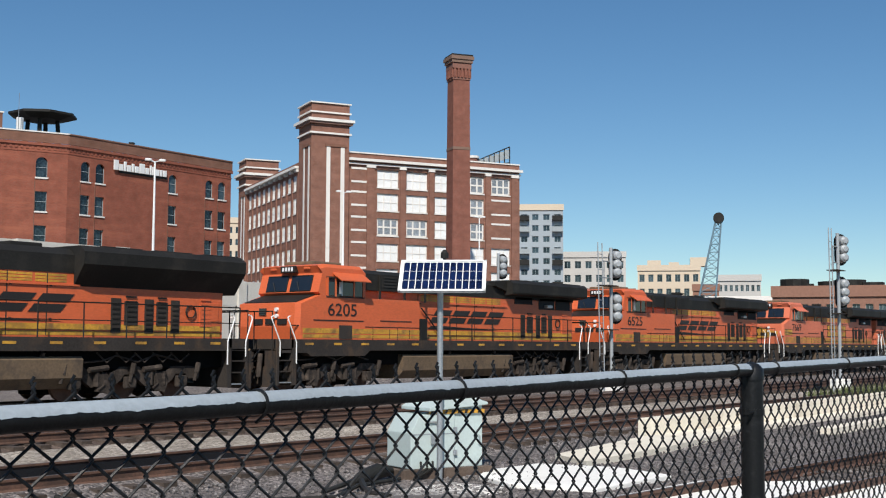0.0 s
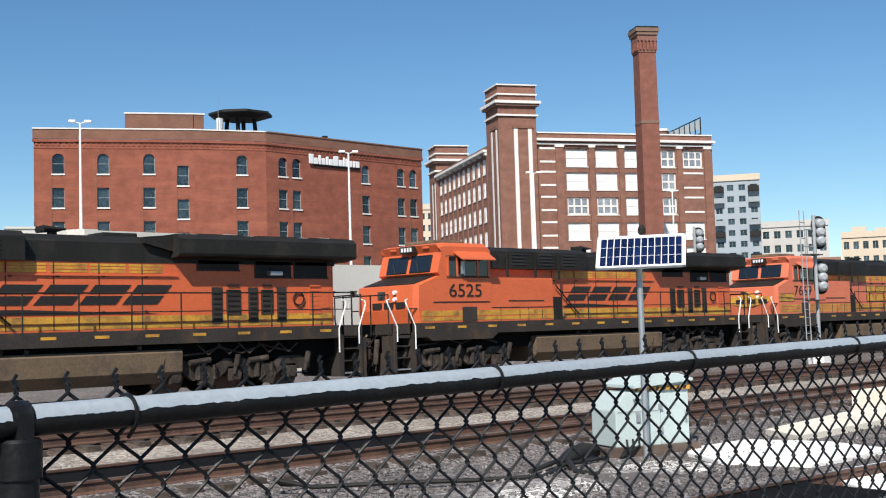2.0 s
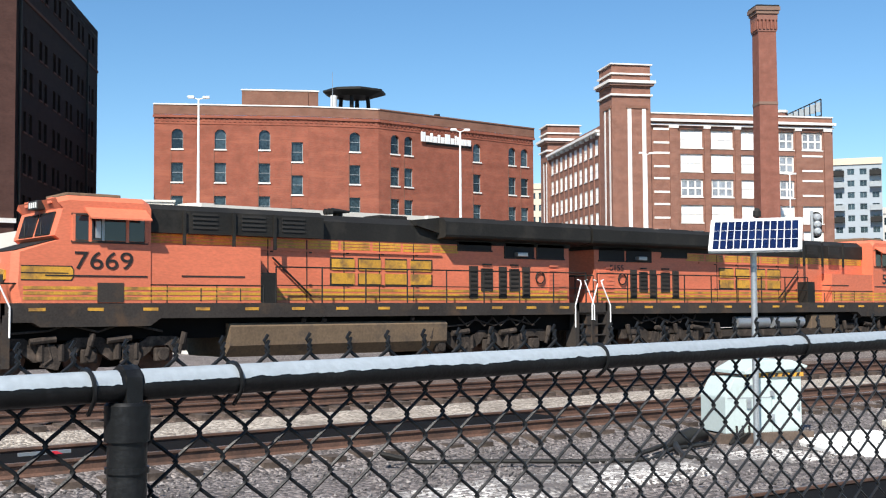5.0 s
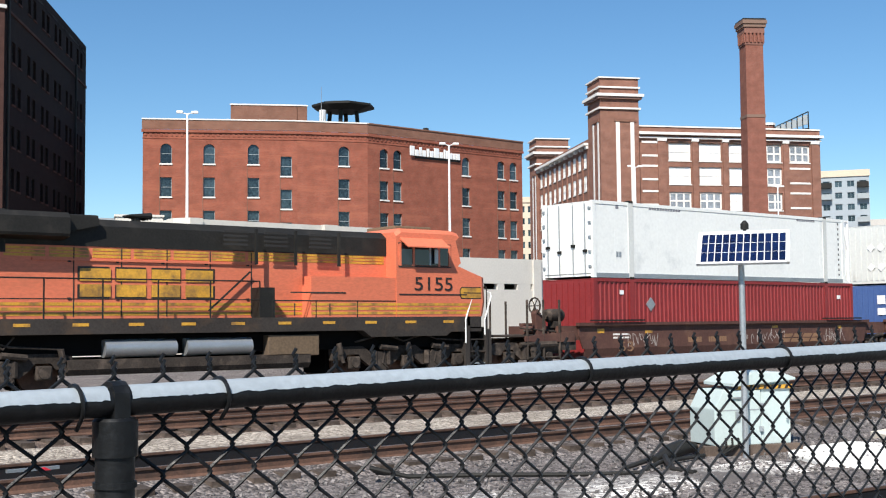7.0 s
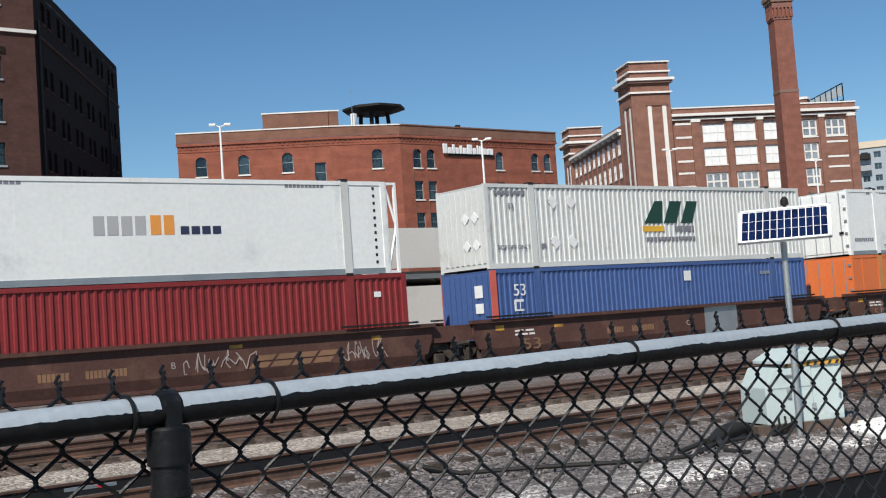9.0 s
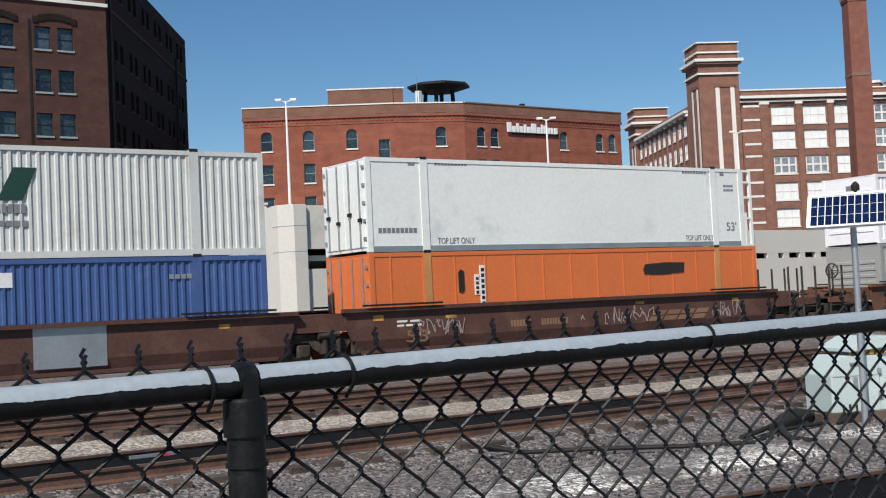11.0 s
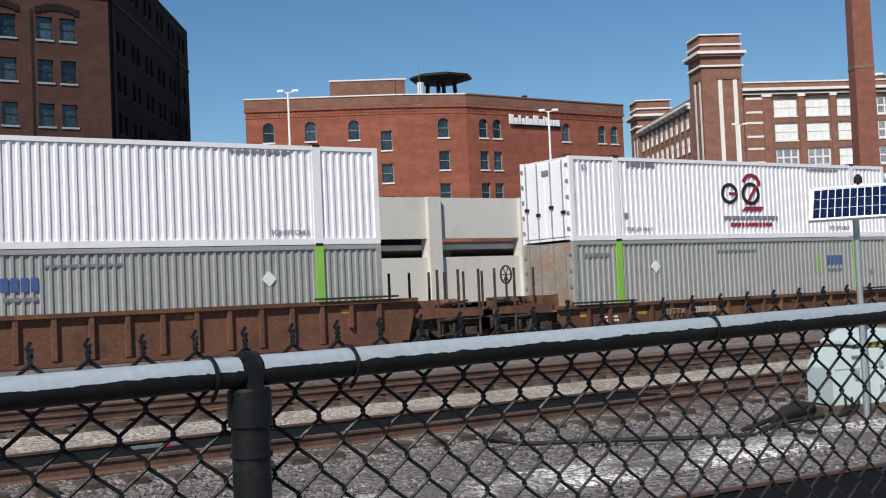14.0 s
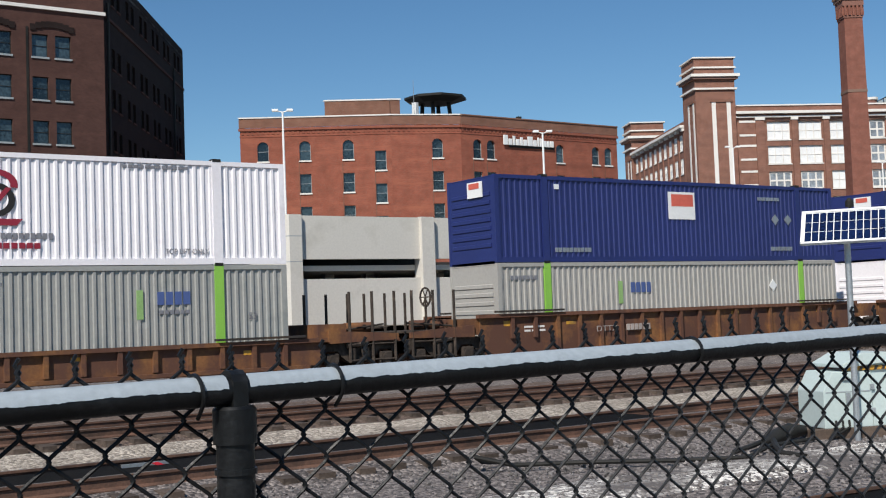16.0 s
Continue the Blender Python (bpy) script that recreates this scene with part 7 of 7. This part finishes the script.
def signal(az, y, top_tan, heads, ladder, base_h=0.35):
    s = thing("railway_signal", "silver railway signal mast with hooded heads and ladder", "railway signal", "railway signals")
    d = y / math.sin(radians(az))
    x, zt = d * math.cos(radians(az)), top_tan * d + 1.7
    bm = bmesh.new()
    tube(bm, [(x, y, -0.3), (x, y, zt)], 0.075, 10)
    part("mast", bm, SILVERP, s, smooth=True)
    bm = bmesh.new()
    box(bm, x - 0.35, x + 0.35, y - 0.35, y + 0.35, -0.35, base_h)
    part("footing", bm, CONC, s, bevel=0.03)
    for k in range(heads):
        z = zt - 0.15 - 1.85 * k
        hx = x + 0.28
        m = pose(hx, y - 0.1, z - 0.55, 0, 0, 48)
        bm = bmesh.new()
        prof = [(0.30 * math.cos(a * math.pi / 8), 0.34 * math.sin(a * math.pi / 8)) for a in range(16)]
        prof = [(p[0], p[1] + (0.35 if p[1] >= 0 else -0.35)) for p in prof]
        A = [bm.verts.new(m @ Vector((0.14, p[0], p[1]))) for p in prof]
        B = [bm.verts.new(m @ Vector((0.18, p[0], p[1]))) for p in prof]
        for i in range(16):
            bm.faces.new((A[i], A[(i + 1) % 16], B[(i + 1) % 16], B[i]))
        bm.faces.new(A[::-1])
        bm.faces.new(B)
        hd = part("backboard", bm, BLACK, s)
        bm = bmesh.new()
        for q in range(3):
            tube(bm, [m @ Vector((-0.30, 0, -0.36 + 0.36 * q)), m @ Vector((-0.22, 0, -0.36 + 0.36 * q)), m @ Vector((0.13, 0, -0.36 + 0.36 * q))], [0.10, 0.19, 0.235], 12)
        part("lamp_case", bm, SILVERP, hd, smooth=True)
        bm = bmesh.new()
        tube(bm, [(x, y, z - 0.9), (hx, y - 0.1, z - 0.8)], 0.05, 6)
        part("head_bracket", bm, STEEL, s)
        bm = bmesh.new()
        box(bm, x - 0.75, x + 0.2, y - 0.25, y + 0.25, z - 1.5, z - 1.46)
        part("platform", bm, TRUCK, s)
    if ladder:
        bm = bmesh.new()
        for dx in (-0.95, -0.6):
            tube(bm, [(x + dx, y, -0.3), (x + dx - 0.15, y, zt + 0.15)], 0.025, 5)
        part("ladder_stile", bm, SILVERP, s)
        for k in range(int(zt / 0.32)):
            bm = bmesh.new()
            z = 0.1 + 0.32 * k
            o = -0.15 * (z + 0.3) / (zt + 0.45)
            tube(bm, [(x - 0.95 + o, y, z), (x - 0.6 + o, y, z)], 0.015, 5)
            part("rung", bm, STEEL, s)
        bm = bmesh.new()
        tube(bm, [(x - 0.7, y, zt - 0.6), (x, y, zt - 0.6)], 0.025, 5)
        tube(bm, [(x - 0.7, y, zt - 1.3), (x, y, zt - 1.3)], 0.025, 5)
        tube(bm, [(x - 0.6, y, zt - 0.6), (x - 0.6, y, zt - 1.6)], 0.025, 5)
        part("guard_rail", bm, STEEL, s)


def concrete_works():
    """Low cream concrete walls and slabs beside the nearest track."""
    w = thing("concrete_wall", "low cream concrete retaining wall along the track", "wall", kind="structure")
    bm = bmesh.new()
    prism(bm, [(23.6, -0.4), (23.6, 0.14), (26.0, 0.16), (75.0, 0.42), (75.0, -0.4)], 12.15, 12.55, "y")
    part("wall_body", bm, CONCY, w, bevel=0.01)
    bm = bmesh.new()
    prism(bm, [(27.5, -0.4), (27.5, -0.15), (75.0, 0.12), (75.0, -0.4)], 9.6, 10.0, "y")
    part("kerb_wall", bm, CONCY, w, bevel=0.01)
    bm = bmesh.new()
    prism(bm, [(17.4, 10.2), (18.2, 11.3), (23.6, 12.2), (75, 12.2), (75, 11.6), (27, 11.5), (21.1, 10.5)], -0.4, -0.19, "z")
    part("apron", bm, CONCY, w)
    p = thing("concrete_pad", "bright pale concrete pad on gravel", "pad", kind="structure")
    bm = bmesh.new()
    prism(bm, [(14.25, 9.6), (14.9, 10.6), (15.6, 10.95), (17.0, 10.9), (17.3, 9.6), (16.8, 8.35), (14.5, 8.35)], -0.40, -0.235, "z")
    part("slab", bm, CONC, p, bevel=0.02)
    p = thing("concrete_pad", "long pale concrete strip beside rusty siding", "pad", kind="structure")
    bm = bmesh.new()
    prism(bm, [(13.7, 7.8), (16.4, 7.7), (17.0, 6.8), (18.5, 5.2), (24, 4.9), (24, 3.0), (9.4, 3.0), (12.2, 6.0)], -0.40, -0.24, "z")
    part("slab", bm, CONC, p, bevel=0.02)


def gravel_bands():
    bed("ballast_bed", 17.0, 18.9, -40, 110, -0.17, BALLAST, 1, "tan crushed-stone ballast between the tracks")
    bed("ballast_bed", 15.3, 19.5, -40, 110, -0.16, BALLAST, 6, "tan crushed-stone ballast bed")
    bed("ballast_bed", 12.7, 15.9, -40, 110, -0.158, GROUND, 2, "oil-darkened ballast bed of the nearest track")
    bed("ballast_bed", 18.9, 26.5, -40, 110, -0.15, BROWNBED, 3, "rust-brown ballast bed of the middle track")
    bed("ballast_bed", 29.0, 33.0, -60, 140, -0.2, GROUND, 4, "dark ballast bed under the train")
    bed("gravel_strip", 9.2, 10.9, -20, 14, -0.25, PALEGRAVEL, 5, "strip of bright pale gravel on the yard ground")
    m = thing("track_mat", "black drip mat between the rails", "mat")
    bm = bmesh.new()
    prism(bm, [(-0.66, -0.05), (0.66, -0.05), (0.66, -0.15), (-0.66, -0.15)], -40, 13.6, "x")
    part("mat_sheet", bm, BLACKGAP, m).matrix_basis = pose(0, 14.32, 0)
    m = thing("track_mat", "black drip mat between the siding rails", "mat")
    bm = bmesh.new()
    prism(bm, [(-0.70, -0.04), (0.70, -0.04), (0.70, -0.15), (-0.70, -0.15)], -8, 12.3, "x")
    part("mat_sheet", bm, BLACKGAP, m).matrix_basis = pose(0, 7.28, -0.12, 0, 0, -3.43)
    r = thing("track_clamp", "small grey clamp with red flag on rail", "clamp")
    bm = bmesh.new()
    box(bm, 4.95, 5.6, 14.60, 14.64, -0.05, -0.01)
    part("bar", bm, STEEL, r)
    bm = bmesh.new()
    prism(bm, [(5.32, -0.02), (5.40, -0.01), (5.62, -0.12), (5.55, -0.14)], 14.56, 14.58, "y")
    part("flag", bm, mat("flag_red", (0.7, 0.03, 0.05), 0.5), r)
    # scattered loose stones near the fence side
    rock = mat("loose_stone", (0.22, 0.20, 0.19), 0.95, 0, 0.3, 5, 30, 0.2, island=1.1)
    bm = bmesh.new()
    rnd = random.Random(5)
    for k in range(9000):
        x, y = rnd.uniform(-2, 30), rnd.uniform(6.0, 13.0)
        z = -0.30 + 0.05 * noise.noise((x * 0.5, y * 0.7, 0)) + 0.02
        if 9.5 < y < 10.8 and x < 15.8:
            z = -0.25
        r = rnd.uniform(0.012, 0.038)
        mm = Matrix.Translation((x, y, z)) @ Euler((rnd.uniform(0, 6), rnd.uniform(0, 6), rnd.uniform(0, 6))).to_matrix().to_4x4()
        v = [bm.verts.new(mm @ Vector(p)) for p in ((r, 0, 0), (-r * .9, r * .3, 0), (0, r, r * .2), (r * .1, -r * 1.1, 0), (0, 0.1 * r, r * .8), (0, 0, -r * .7))]
        for f in ((0, 2, 4), (2, 1, 4), (1, 3, 4), (3, 0, 4), (2, 0, 5), (1, 2, 5), (3, 1, 5), (0, 3, 5)):
            bm.faces.new([v[i] for i in f])
    tagged(part("loose_stones", bm, rock), "scattered grey loose stones", "stones", kind="stuff")


ground()
gravel_bands()
concrete_works()
office_building()
loft_building()
chimney()
dark_building()
garage()
garage_lamp(63.4, 56.0, 0.1745, 6.2)
garage_lamp(50.95, 52.5, 0.1495, 4.2)
garage_lamp(42.08, 58.0, 0.1275, 4.2)
garage_lamp(35.55, 62.0, 0.107, 4.2)
skyline()
shrubs()
verge()
train()
cabinet()
solar_panel()
signal(29.25, 25.0, 0.0815, 2, True)
signal(34.62, 36.5, 0.077, 1, False)
signal(18.95, 17.6, 0.0906, 2, True)
fence()
track(14.35, -60, 160, -6, 34, label="rusty rails on dark wooden ties")
track(20.9, -60, 200, 2, 40, label="rusty rails on tan ballast")
track(31.0, -120, 260, 10, 50, label="track under the moving train")
track(7.28, -8, 70, -2, 32, top=-0.12, label="rusty siding rails slanting towards the fence", turn=-3.43)


def motions():
    for ob, x, turn, z in RIDES:
        walk(ob, [(t, pose(x - s, YC, z, 0, 0, turn)) for t, s in TRAVEL])


motions()
